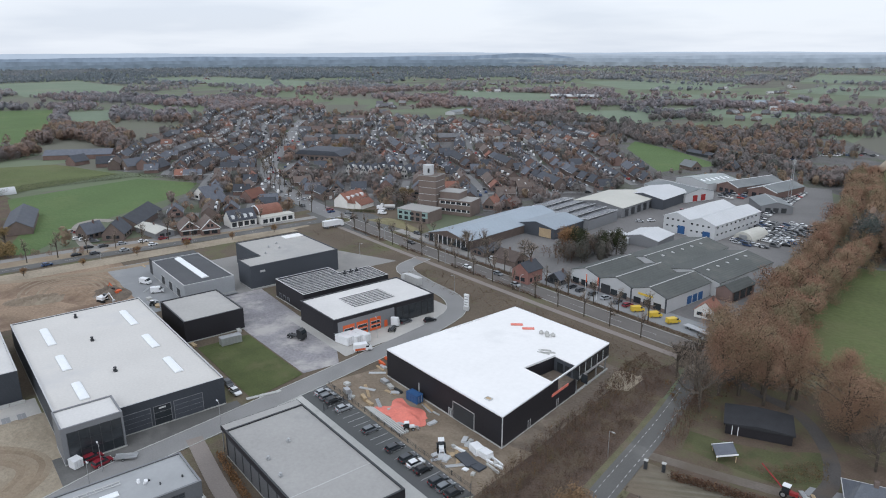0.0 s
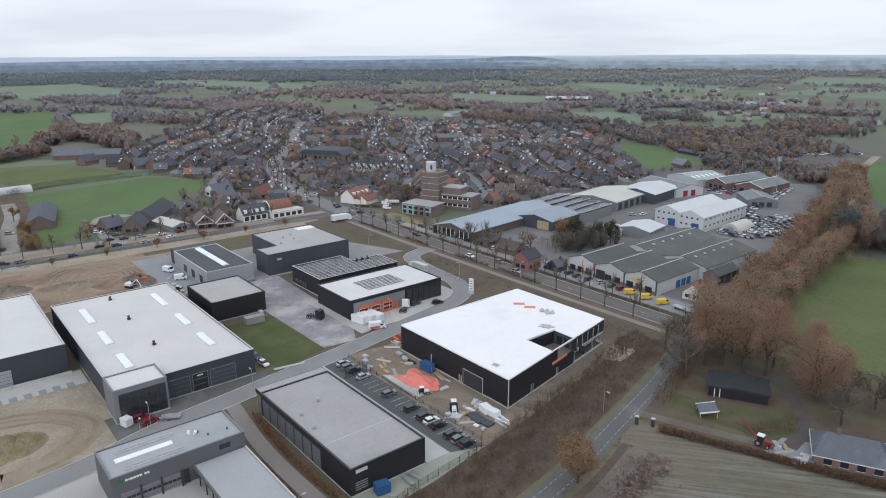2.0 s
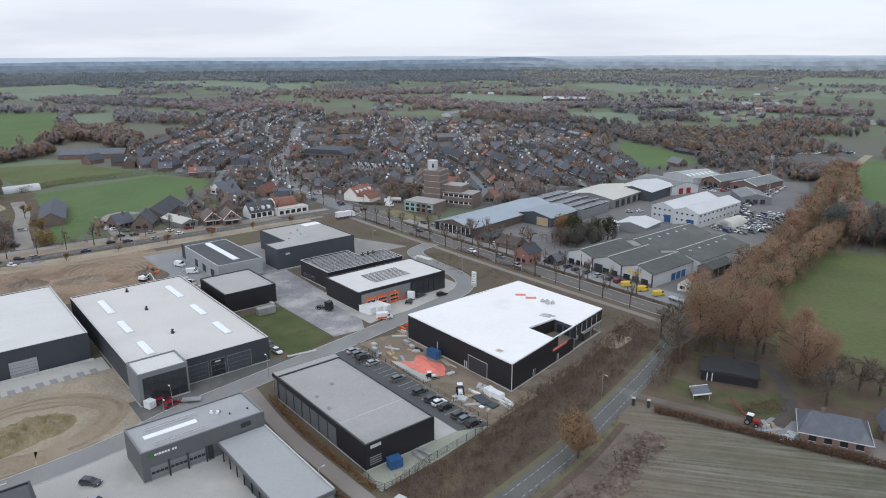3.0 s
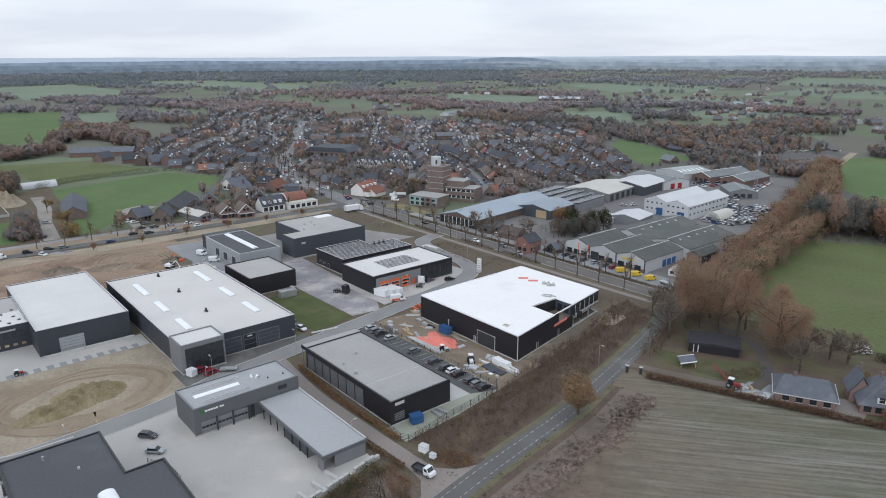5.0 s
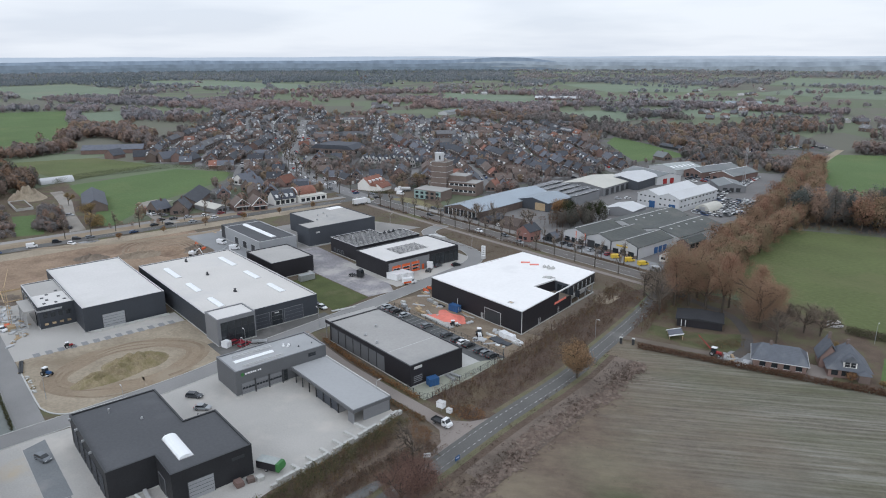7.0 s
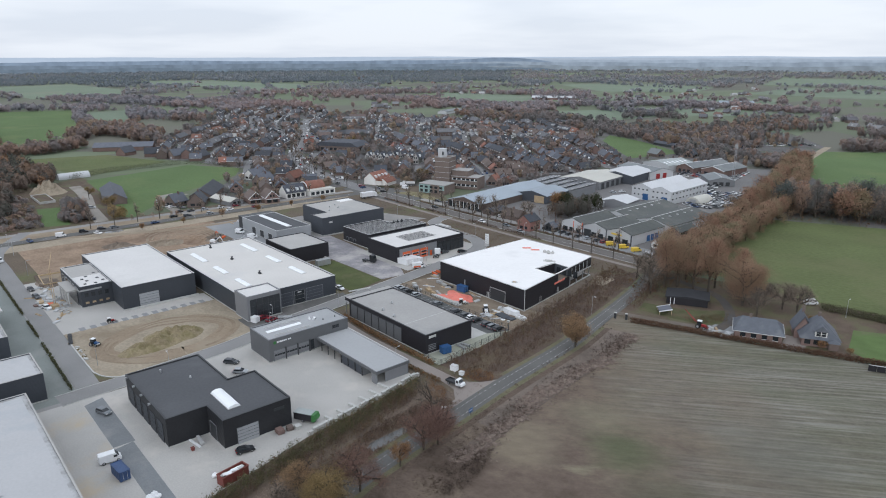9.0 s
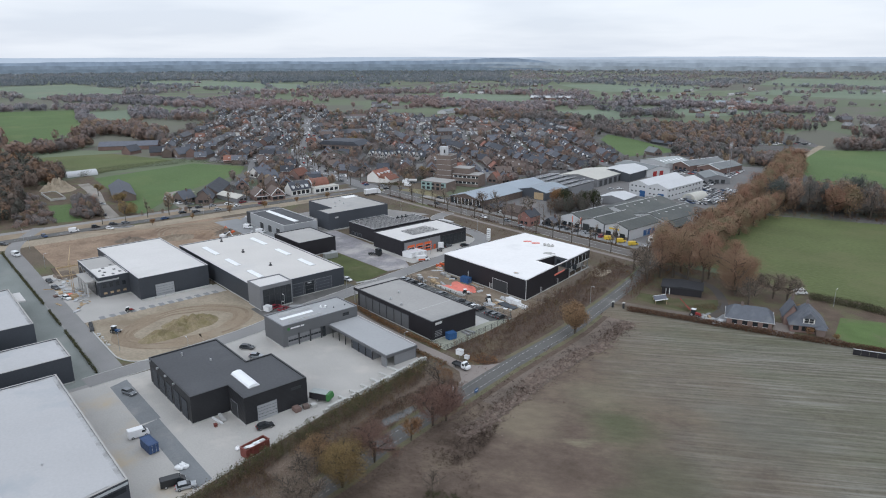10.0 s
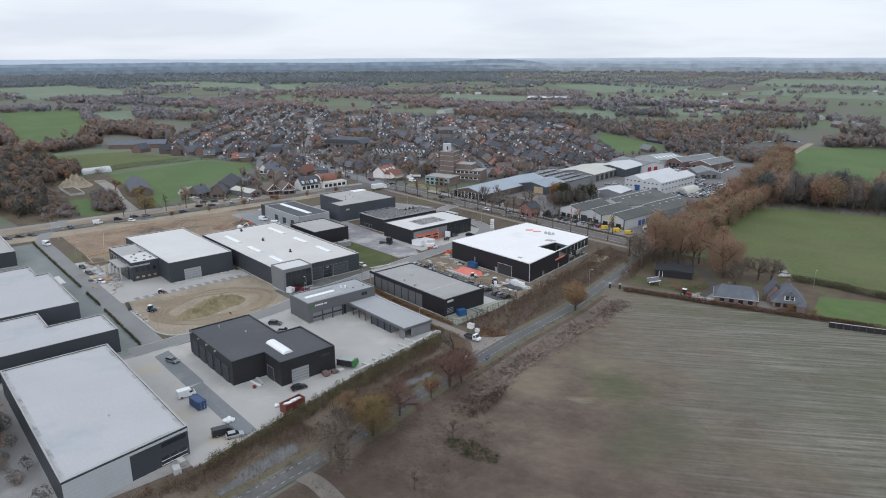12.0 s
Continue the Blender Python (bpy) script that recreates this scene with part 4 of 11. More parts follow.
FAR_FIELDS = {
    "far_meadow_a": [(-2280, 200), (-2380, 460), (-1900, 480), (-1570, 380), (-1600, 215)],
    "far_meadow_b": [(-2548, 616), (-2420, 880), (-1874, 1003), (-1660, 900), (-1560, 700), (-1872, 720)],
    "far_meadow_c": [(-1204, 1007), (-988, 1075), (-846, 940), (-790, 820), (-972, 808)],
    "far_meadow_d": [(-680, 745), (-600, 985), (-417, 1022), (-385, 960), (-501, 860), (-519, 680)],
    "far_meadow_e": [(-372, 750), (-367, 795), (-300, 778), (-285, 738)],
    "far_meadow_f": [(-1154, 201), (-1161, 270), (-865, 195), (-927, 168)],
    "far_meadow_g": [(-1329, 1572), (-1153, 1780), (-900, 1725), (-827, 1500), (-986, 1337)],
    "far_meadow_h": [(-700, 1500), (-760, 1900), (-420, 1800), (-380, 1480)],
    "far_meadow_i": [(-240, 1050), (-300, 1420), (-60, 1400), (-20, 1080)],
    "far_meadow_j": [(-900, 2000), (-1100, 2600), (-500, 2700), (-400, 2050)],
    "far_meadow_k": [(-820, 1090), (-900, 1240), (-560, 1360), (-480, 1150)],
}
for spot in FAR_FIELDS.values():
    patch("far_meadow", spot, -0.03, M["grass_far_haze"], "distant green meadow, haze in its colour", "field")
TOWN = [(-570, 122), (-717, 178), (-838, 274), (-978, 337), (-1049, 483), (-908, 488), (-682, 562), (-526, 643), (-449, 568), (-345, 470), (-290, 432), (-264, 402), (-262, 250), (-325, 205), (-335, 90), (-380, 95), (-440, 142), (-480, 158)]
patch("village_ground", TOWN, -0.07, M["town_floor"], "gardens and streets of the village")

# paved ground
patch("lot_south", [(-131, -55), (-131, -20), (-134.2, -12), (-136.2, 5), (-139.5, 16), (-142.5, 26), (-144, 36.2), (-118, 36.2), (-82.8, 34), (-78.4, 14), (-75.8, -4), (-72, -17), (-69, -29), (-64.4, -45), (-61.5, -56)], 0.0, M["pavers"], "pale concrete paving of the yards", "pavement")
patch("lot_strip", [(-127, -42.5), (-101, -42.5), (-101, -37.5), (-129, -37.5)], 0.02, M["strip_grey"], "blue-grey paved parking strip", "pavement")
patch("lot_strip", [(-100, -42.5), (-66, -42.5), (-67.4, -38), (-101, -38)], 0.02, M["strip_grey"], "blue-grey paved parking strip", "pavement")
patch("lot_sand", [(-130.8, -54), (-130.8, -42.7), (-66.2, -42.7), (-64.8, -47), (-62.6, -54)], 0.008, M["pavers_sandy"], "paving dusted with blown sand", "pavement")
patch("lot_west", [(-300, -110), (-62, -110), (-63, -56), (-131, -50), (-131, -40.5), (-300, -40.5)], -0.02, M["lane_paving"], "grey paving round the western halls", "pavement")
patch("yard_west", [(-250, -35.3), (-183, -35.3), (-183, 16), (-193, 16), (-193, -13), (-250, -13)], 0.0, M["pavers"], "pale concrete paving before a loading hall", "pavement")
patch("dirt_plot", [(-183, -35.2), (-150, -35.2), (-145.5, -34.8), (-141.8, -33.4), (-139.3, -31), (-138.2, -27), (-138, -10), (-141, 12), (-152, 17), (-183, 17)], -0.01, M["sand_pale"], "sandy building plot with wheel tracks")
patch("lot_damp", [(-300, -75), (-133, -75), (-133, -42.0), (-300, -41.6)], -0.012, M["lot_damp"], "damp greenish paving along the western halls", "pavement")
patch("apron", [(-158, 14), (-141, 14), (-146, 57), (-158, 57)], 0.0, M["asphalt"], "grey paving before the hall doors", "pavement")
patch("lawn", [(-197, 60.5), (-156, 60.5), (-160.5, 77.5), (-197, 77)], 0.03, M["lawn"], "patch of mown lawn", "lawn")
patch("brick_yard", [(-237, 77), (-161, 78), (-160, 89), (-174, 96), (-237, 99)], 0.0, M["pavers_blue"], "blue-grey block paving with sand in the joints", "pavement")
patch("drive_yard", [(-200, 93), (-163, 93), (-167, 140), (-175, 143), (-200, 143)], 0.01, M["pavers"], "pale concrete forecourt", "pavement")
patch("parking", [(-151, 65), (-89, 65), (-89, 71.5), (-151, 71.5)], 0.0, M["concrete"], "pale concrete lane beside the office hall", "pavement")
patch("parking_bays", [(-151, 71.5), (-89, 71.5), (-89, 79.5), (-151, 79.5)], 0.0, M["asphalt_dark"], "dark paved parking bays", "pavement")
patch("end_yard", [(-92.4, 44), (-84.5, 44), (-86, 62), (-89, 79.5), (-92.4, 71)], 0.01, M["concrete_green"], "mossy concrete behind the office hall", "pavement")
patch("building_site", [(-152, 79.5), (-89, 79.5), (-92, 100), (-97, 98), (-150, 98)], -0.01, M["site_earth"], "trodden brown earth of the building site")
patch("site_margin", [(-97, 92), (-92, 98), (-103, 152), (-150, 152), (-150, 145), (-108, 147)], -0.02, M["soil"], "sandy margin round the new hall")
patch("sand_field", [(-314, -28), (-252, -28), (-250, 18), (-240, 56), (-262, 64), (-312, 66)], -0.01, M["sand"], "bare sand cleared for building")
patch("sand_path", [(-319, -60), (-306, -60), (-306, 160), (-315, 160)], 0.0, M["sand_pale"], "pale sandy strip beside the road")
patch("byroad_verge", [(-344, -100), (-327, -100), (-327.5, 24), (-325.5, 80), (-322, 140), (-330, 140), (-335, 80), (-343, 24)], 0.004, M["sand_worn"], "tan sandy verge between the two roads", "verge")
patch("rain_pool", [(-319.4, 12.3), (-319.6, 17.7), (-319, 22), (-315.7, 22.4), (-314.3, 18.5), (-316, 13.4)], 0.012, M["water"], "pale rainwater pool on the sand", "water")
patch("yard_north", [(-300, 58), (-236, 58), (-236, 98), (-284, 98), (-300, 90)], 0.0, M["pavers_grey"], "grey paving round the workshop hall", "pavement")
patch("yard_corner", [(-284, 90), (-236, 90), (-232, 160), (-284, 140)], 0.006, M["asphalt_old"], "grey yard of the tall hall", "pavement")
patch("highway_verge", [(-310, 150), (-236, 160), (-236, 167), (-312, 172)], 0.02, M["verge"], "brown grass verge")
patch("highway_verge", [(-218, 150), (-100, 150), (-98, 167), (-218, 167)], 0.02, M["verge"], "brown grass verge")
patch("cafe_grass", [(-304, 190), (-285, 192.6), (-268, 194), (-266, 199), (-290, 204), (-300, 201)], 0.034, M["dry_grass"], "dry yellowed grass before the teal building", "lawn")
patch("shed_lot", [(-182, 187), (-100, 187), (-103, 199), (-180, 199)], 0.02, M["pavers_grey"], "grey car park before the sheds", "pavement")
patch("junction", [(-338, 172), (-305, 168), (-275, 172), (-275, 196), (-312, 200), (-340, 192)], 0.015, M["asphalt"], "asphalt junction with a traffic island", "road")

ROAD = smooth_line([(-14, -160), (-30, -105), (-39, -75), (-44, -51), (-49, -20), (-54.2, 0), (-59, 25), (-63.8, 50), (-68.8, 84), (-73.8, 104), (-80.5, 131), (-86, 150), (-91, 164), (-96, 177)])
STREET = smooth_line([(-134, -47), (-136, -20), (-139, 5), (-145, 25), (-148.5, 45), (-153, 70), (-157, 92), (-161, 112), (-165, 130), (-171, 143), (-183, 150), (-204, 152), (-222, 157), (-228, 172)])
LANE = smooth_line([(-345, -18), (-308, -36), (-270, -38.2), (-180, -38.4), (-132, -38.8)])
VILLAGE_STREET = smooth_line([(-318, 182), (-354, 184), (-401, 191), (-465, 210), (-514, 232), (-594, 282), (-678, 333), (-820, 420)], 8)
HIGHWAY = smooth_line([(-322, 182), (-240, 179.5), (-150, 179), (-92, 179)], 12)
BYROAD = smooth_line([(-322, -220), (-324, 24), (-322, 80), (-319, 130), (-316, 184)], 10)
SERVICE = smooth_line([(-346, -220), (-340, 24), (-336, 80), (-330, 122), (-327, 172)], 10)


def road(name, line, width, z, material, label, category="road", off=0.0):
    return tagged(part(name, ribbon(shape(), line, width, z, off), material, None), label, category, "", "structure")


BESIDE = [p for p in ROAD if -34 < p.y < 108]
road("verge_strip", BESIDE, 1.7, 0.008, M["verge_olive"], "olive grass strip beside the country road", "verge", -3.6)
road("verge_strip", [p for p in ROAD if 50 < p.y < 150], 1.5, 0.008, M["verge_olive"], "olive grass strip beside the country road", "verge", 3.5)
road("verge_strip", [p for p in ROAD if -90 < p.y < 26], 1.5, 0.008, M["verge_olive"], "olive grass strip beside the country road", "verge", 3.5)
road("ditch_bed", BESIDE, 1.9, 0.012, M["soil_dark"], "dark shallow ditch beside the country road", "ditch", -5.3)
road("earth_band", [p for p in ROAD if 26 < p.y < 108], 4.6, 0.004, M["band_soil"], "levelled brown earth between ditch and clods", "ground", -8.4)
road("clod_bed", [p for p in ROAD if 9 < p.y < 108], 4.6, 0.0, M["field_soil"], "dark turned earth under the clods", "ground", -12.6)
patch("path_mouth", [(-78, 38.2), (-70.5, 37.4), (-66, 34), (-63.4, 27), (-60.5, 28), (-63, 52), (-66.2, 52), (-68.6, 45.8), (-72, 42.6), (-78, 42.2)], 0.016, M["pavers_brown"], "flared brown brick mouth of the path", "path")
road("side_track", smooth_line([(-46, -40), (-40, -38.4), (-30, -38.6), (0, -42), (60, -48), (140, -60), (300, -120)]), 4.2, 0.014, M["track_grey"], "pale worn field track", "path")
road("country_road", ROAD, 5.6, 0.02, M["asphalt"], "two-lane country road with dashed cycle lanes")
road("estate_street", STREET, 7.0, 0.025, M["asphalt_street"], "grey estate street")
road("estate_lane", LANE, 6.2, 0.03, M["asphalt_street"], "pale estate lane")
road("village_street", VILLAGE_STREET, 13.0, 0.065, M["street_grey"], "village main street")
road("highway", HIGHWAY, 8.5, 0.045, M["asphalt_brown"], "wide through road")
road("cycle_path", smooth_line([(-312, 171), (-240, 169.5), (-150, 169.3), (-98, 170)], 12), 2.6, 0.04, M["pavers_brown"], "brown cycle path beside the through road", "path")
road("service_road", smooth_line([(-275, 191), (-220, 190.5), (-176, 190)], 10), 5.0, 0.03, M["asphalt_old"], "service road with parking", "road")
road("byroad", BYROAD, 7.5, 0.055, M["asphalt"], "asphalt road along the building plots")
road("byroad_service", SERVICE, 5.5, 0.02, M["asphalt_old"], "narrow side road with parked cars")
road("brick_path", smooth_line([(-147, 42), (-120, 39.3), (-95, 39.6), (-80, 40.2), (-72, 40)]), 3.8, 0.035, M["pavers_brown"], "brown brick path to the road", "path")
road("site_track", smooth_line([(-322, -8), (-313, 8), (-306, 25), (-299.5, 46), (-297, 72), (-300, 96)]), 4.2, 0.006, M["sand_worn"], "worn track across the cleared sand", "path")
for k in range(7):
    arc = [(-279 + (9 + 2.6 * k) * math.cos(0.35 * i + 1.2) * (1 + 0.05 * math.sin(i + k)), 40 + (6 + 2.0 * k) * math.sin(0.35 * i + 1.2)) for i in range(9 + k % 3)]
    road("wheel_track", smooth_line(arc, 2.0), 0.8 + 0.4 * (k % 2), 0.008 + 0.003 * k, M["sand_dark" if k % 2 else "sand_worn"], "curved wheel track in the sand", "track")
road("sand_lane", smooth_line([(-160, 470), (-168, 498), (-179, 528), (-197, 612), (-205, 650)], 8), 6.5, 0.0, M["sand_pale"], "pale sandy lane behind the wood", "path")
road("farm_drive", smooth_line([(-344, 19), (-390, 24), (-430, 31), (-470, 34)]), 7.5, 0.02, M["drive_pale"], "pale sandy farm drive", "path")
road("farm_loop", smooth_line([(-329, 65), (-340, 61), (-352, 60.5), (-380, 63.4), (-394, 69), (-397, 76), (-388, 82)]), 5.5, 0.012, M["drive_pale"], "pale curved drive to the farm by the pasture", "path")
road("garden_drive", smooth_line([(-77, 119), (-66, 123), (-52, 128.5), (-44, 132)]), 3.0, 0.005, M["pavers_muddy"], "muddy brown paved drive into the garden", "path")
road("barn_path", smooth_line([(-92, 172), (-76, 167), (-62, 164), (-50, 152), (-44.5, 140), (-44, 133)]), 3.4, 0.008, M["path_dark"], "dark leaf-strewn path from the black barn", "path")
patch("garden_grass", [(-72, 128), (-62, 129.5), (-52, 131.5), (-46, 135), (-45.5, 142), (-51, 151), (-58, 143), (-68, 138), (-75, 136)], -0.015, M["rough_grass"], "rough green and brown garden grass", "lawn")
patch("sand_spill", [(-106, 147.6), (-101.5, 137), (-96.5, 141), (-98, 150), (-104, 154)], -0.012, M["sand_pale"], "pale sand spilled at the hall's corner")
patch("house_yard", [(-47, 127), (-37, 131), (-40, 140), (-47, 136)], 0.0, M["pavers_grey"], "grey paved yard beside the bungalow", "pavement")
patch("villa_drive", [(-24, 133), (-18, 135.5), (-20, 147), (-27, 145)], 0.0, M["pavers_brown"], "brown paved drive between the houses", "pavement")
patch("villa_lawn", [(-9, 147), (-2, 144.5), (14, 150), (44, 164), (44, 180), (4, 176), (-14, 166)], -0.01, M["lawn_fresh"], "fresh green lawn beside the villa", "lawn")
bm = shape()
far = 0.0
for i in range(len(ROAD) - 1):
    a, b = ROAD[i], ROAD[i + 1]
    n = max(1, round((b - a).length / 2.4))
    for k in range(n):
        p, q = a.lerp(b, k / n), a.lerp(b, (k + 0.5) / n)
        for off in (-1.5, 1.5):
            ribbon(bm, [p, q], 0.11, 0.032, off)
tagged(part("road_marking", bm, M["line_paint"], None), "dashed white cycle-lane lines", "road marking", "", "structure")
bm = shape()
for line, off in ((VILLAGE_STREET, 0.0), (HIGHWAY, 0.0), (BYROAD, 0.0)):
    for i in range(len(line) - 1):
        ribbon(bm, [line[i], line[i].lerp(line[i + 1], 0.4)], 0.14, 0.08, off)
tagged(part("road_marking", bm, M["line_paint"], None), "dashed white centre lines", "road marking", "", "structure")
# kerbs
bm = shape()
for line, off in ((STREET, 3.6), (STREET, -3.6), (HIGHWAY, 4.35), (HIGHWAY, -4.35)):
    ribbon(bm, line, 0.2, 0.0, off, 0.13)
tagged(part("kerb", bm, M["concrete_pale"], None), "pale concrete kerbs", "kerb", "", "structure")


# ---- the halls of the business park ----
def hall(name, label, poly, high, wall, roof, coping, plinth=True, rim=0.35, deep=0.35):
    """A flat-roofed hall: wall, roof sheet inside a parapet, coping and plinth."""
    cx, cy = poly[0]
    own = [(x - cx, y - cy) for x, y in poly]
    ob = thing(name, label, "industrial building", cx, cy)
    part("wall", prism(shape(), own, 0.0, high - deep - 0.05), wall, ob)
    part("roof", prism(shape(), inset(own, rim - 0.02), high - deep - 0.04, high - deep + 0.1), roof, ob)
    part("parapet", ring(shape(), own, inset(own, rim), high - deep - 0.05, high), wall, ob)
    part("coping", ring(shape(), inset(own, -0.04), inset(own, rim + 0.03), high, high + 0.06), coping, ob)
    if plinth:
        part("plinth", ring(shape(), inset(own, -0.05), inset(own, 0.2), 0.0, 0.35), M["concrete"], ob)
    return ob


def at(ob, x, y):
    return x - ob.location.x, y - ob.location.y


def opening(ob, kind, wall, a, b, z0, z1, material, frame_mat=None, proud=0.06, label="", slats=0):
    """A door or window on a wall: wall is ('x', value, side) or ('y', value, side); a to b along it, in world metres."""
    axis, value, side = wall
    ox, oy = ob.location.x, ob.location.y

    def slab(bm, a, b, z0, z1, d0, d1):
        lo, hi = sorted((value + side * d0, value + side * d1))
        if axis == "x":
            return box(bm, lo - ox, a - oy, z0, hi - ox, b - oy, z1)
        return box(bm, a - ox, lo - oy, z0, b - ox, hi - oy, z1)

    p = part(kind, slab(shape(), a, b, z0, z1, -0.1, proud), material, ob, label)
    if frame_mat:
        bm = shape()
        w = 0.12
        for c, d, e, f in ((a - w, a, z0, z1 + w), (b, b + w, z0, z1 + w), (a, b, z1, z1 + w)):
            slab(bm, c, d, e, f, -0.1, proud + 0.05)
        part("frame", bm, frame_mat, p)
    for k in range(1, slats):
        z = z0 + (z1 - z0) * k / slats
        part("rail", slab(shape(), a + 0.05, b - 0.05, z - 0.03, z + 0.03, 0, proud + 0.03), frame_mat or M["trim_dark"], p)
    return p


def skylight(ob, x0, y0, x1, y1, z, high=0.45):
    """A vaulted opal roof light on an upstand, running along x or y."""
    ox, oy = ob.location.x, ob.location.y
    up = part("skylight", box(shape(), x0 - ox - 0.1, y0 - oy - 0.1, z - 0.1, x1 - ox + 0.1, y1 - oy + 0.1, z + 0.22), M["trim_pale"], ob, "opal vaulted roof light")
    bm = shape()
    n = 6
    along_x = x1 - x0 > y1 - y0
    w = (y1 - y0 if along_x else x1 - x0) / 2
    prof = [(-w * math.cos(math.pi * i / n), 0.22 + high * math.sin(math.pi * i / n)) for i in range(n + 1)]
    side_prism(bm, prof, -(x1 - x0 if along_x else y1 - y0) / 2, (x1 - x0 if along_x else y1 - y0) / 2)
    bmesh.ops.transform(bm, matrix=pose((x0 + x1) / 2 - ox, (y0 + y1) / 2 - oy, z, 0, 0, 90 if along_x else 0), verts=bm.verts)
    part("dome", bm, M["skylight"], up)
    return up


def roof_vent(ob, x, y, z, s=1.0, material=None):
    ox, oy = ob.location.x, ob.location.y
    bm = shape()
    box(bm, x - ox - 0.45 * s, y - oy - 0.35 * s, z - 0.1, x - ox + 0.45 * s, y - oy + 0.35 * s, z + 0.45 * s)
    tube(bm, (x - ox, y - oy, z + 0.45 * s), (x - ox, y - oy, z + 0.9 * s), 0.22 * s, 0.22 * s)
    tube(bm, (x - ox, y - oy, z + 0.9 * s), (x - ox, y - oy, z + 1.05 * s), 0.4 * s, 0.3 * s)
    return part("roof_vent", bm, material or M["trim_dark"], ob, "small roof fan")


# A: the new white-roofed hall, still being built
HALL_A = [(-144.3, 95.5), (-97.8, 95.5), (-108.0, 146.8), (-145.0, 146.0)]
ob = thing("new_hall", "new black hall with a white roof, still being built", "industrial building", -144.3, 95.5)
own = [(x + 144.3, y - 95.5) for x, y in HALL_A]
# terrace cut out of the roof at the east face
fx = lambda y: -97.8 - (y - 95.5) * 10.2 / 51.3
ya, yb, xc = 117.0, 128.5, -112.0
pit = [(xc + 144.3, ya - 95.5), (fx(ya) + 144.3, ya - 95.5), (fx(yb) + 144.3, yb - 95.5), (xc + 144.3, yb - 95.5)]
south = [own[0], own[1], pit[1], (pit[0][0], pit[0][1]), (0.0, pit[0][1])]
north = [(0.0, pit[3][1]), pit[3], pit[2], own[2], own[3]]
west = [(0.0, pit[0][1]), pit[0], pit[3], (0.0, pit[3][1])]
T = 8.3
part("wall", prism(shape(), [own[0], own[1], pit[1], (0.0, pit[1][1])], 0, T - 0.3), M["black"], ob)
part("wall", prism(shape(), west, 0, T - 0.3), M["black"], ob)
top = [(own[2][0], own[2][1]), own[3], (0.0, pit[3][1]), (pit[2][0], pit[2][1])]
# the north-east corner: upper storey on columns, ground floor set back
setb = [(0.0, pit[3][1]), (pit[2][0] - 3.0, pit[2][1]), (own[2][0] - 3.0, own[2][1]), own[3]]
part("wall", prism(shape(), setb, 0, 3.9), M["black"], ob)
part("wall", prism(shape(), [(0.0, pit[3][1]), pit[2], own[2], own[3]], 3.9, T - 0.3), M["black"], ob)


def on_east(bm, y0, y1, z0, z1, d0, d1):
    """A slab on the slanting east face."""
    v = []
    for z in (z0, z1):
        for y, d in ((y0, d0), (y0, d1), (y1, d1), (y1, d0)):
            v.append(bm.verts.new((fx(y) + d + 144.3, y - 95.5, z)))
    for f in ((3, 2, 1, 0), (4, 5, 6, 7), (0, 1, 5, 4), (1, 2, 6, 5), (2, 3, 7, 6), (3, 0, 4, 7)):
        bm.faces.new([v[i] for i in f])
    return bm


part("terrace", prism(shape(), pit, 0.0, 4.2), M["soil"], ob, "raw unfinished roof terrace")
part("wall", on_east(shape(), 117.0, 128.5, 0.35, 4.6, -0.1, 0.03), M["black"], ob)
part("wall", on_east(shape(), 117.0, 119.4, 4.6, T - 0.1, -0.25, 0.03), M["black"], ob)
for p in (south, north, west):
    part("roof", prism(shape(), inset(p, 0.0), T - 0.3, T - 0.04), M["roof_white"], ob)
outer = [own[0], own[1], own[2], own[3]]
part("coping", ring(shape(), inset(outer, -0.05), inset(outer, 0.28), T - 0.05, T + 0.09), M["white"], ob)
part("coping", box(shape(), pit[0][0] - 0.25, pit[0][1] - 0.1, T - 0.05, pit[0][0] + 0.05, pit[3][1] + 0.1, T + 0.09), M["trim_pale"], ob)
part("terrace_wall", box(shape(), pit[3][0], pit[3][1] - 0.15, 4.2, pit[2][0] - 0.4, pit[3][1] - 0.02, T - 0.4), M["slate"], ob, "dark inner wall of the terrace")
for k in range(4):
    part("terrace_window", box(shape(), pit[3][0] + 1.2 + 2.8 * k, pit[3][1] - 0.2, 4.5, pit[3][0] + 3.2 + 2.8 * k, pit[3][1] - 0.12, 7.0), M["glass"], ob)
part("plinth", ring(shape(), inset(outer, -0.06), inset(outer, 0.4), 0.0, 0.4), M["concrete"], ob)
for x, y0 in ((-97.8, 95.5),):
    part("corner_trim", box(shape(), 46.42, -0.1, 0.3, 46.6, 0.08, T), M["trim_pale"], ob)
# a flat dark panel stands for the shade inside the open gateway
opening(ob, "gate", ("y", 95.5, -1), -115.3, -107.5, 0.25, 4.7, M["trim_dark"], M["trim_pale"], 0.08, "dark panel for shade inside an open gateway, pale frame")
for x in (-129.5, -117.0, -116.2):
    opening(ob, "downpipe", ("y", 95.5, -1), x, x + 0.22, 0.2, 4.0 if x < -120 else 2.4, M["trim_pale"], None, 0.2)


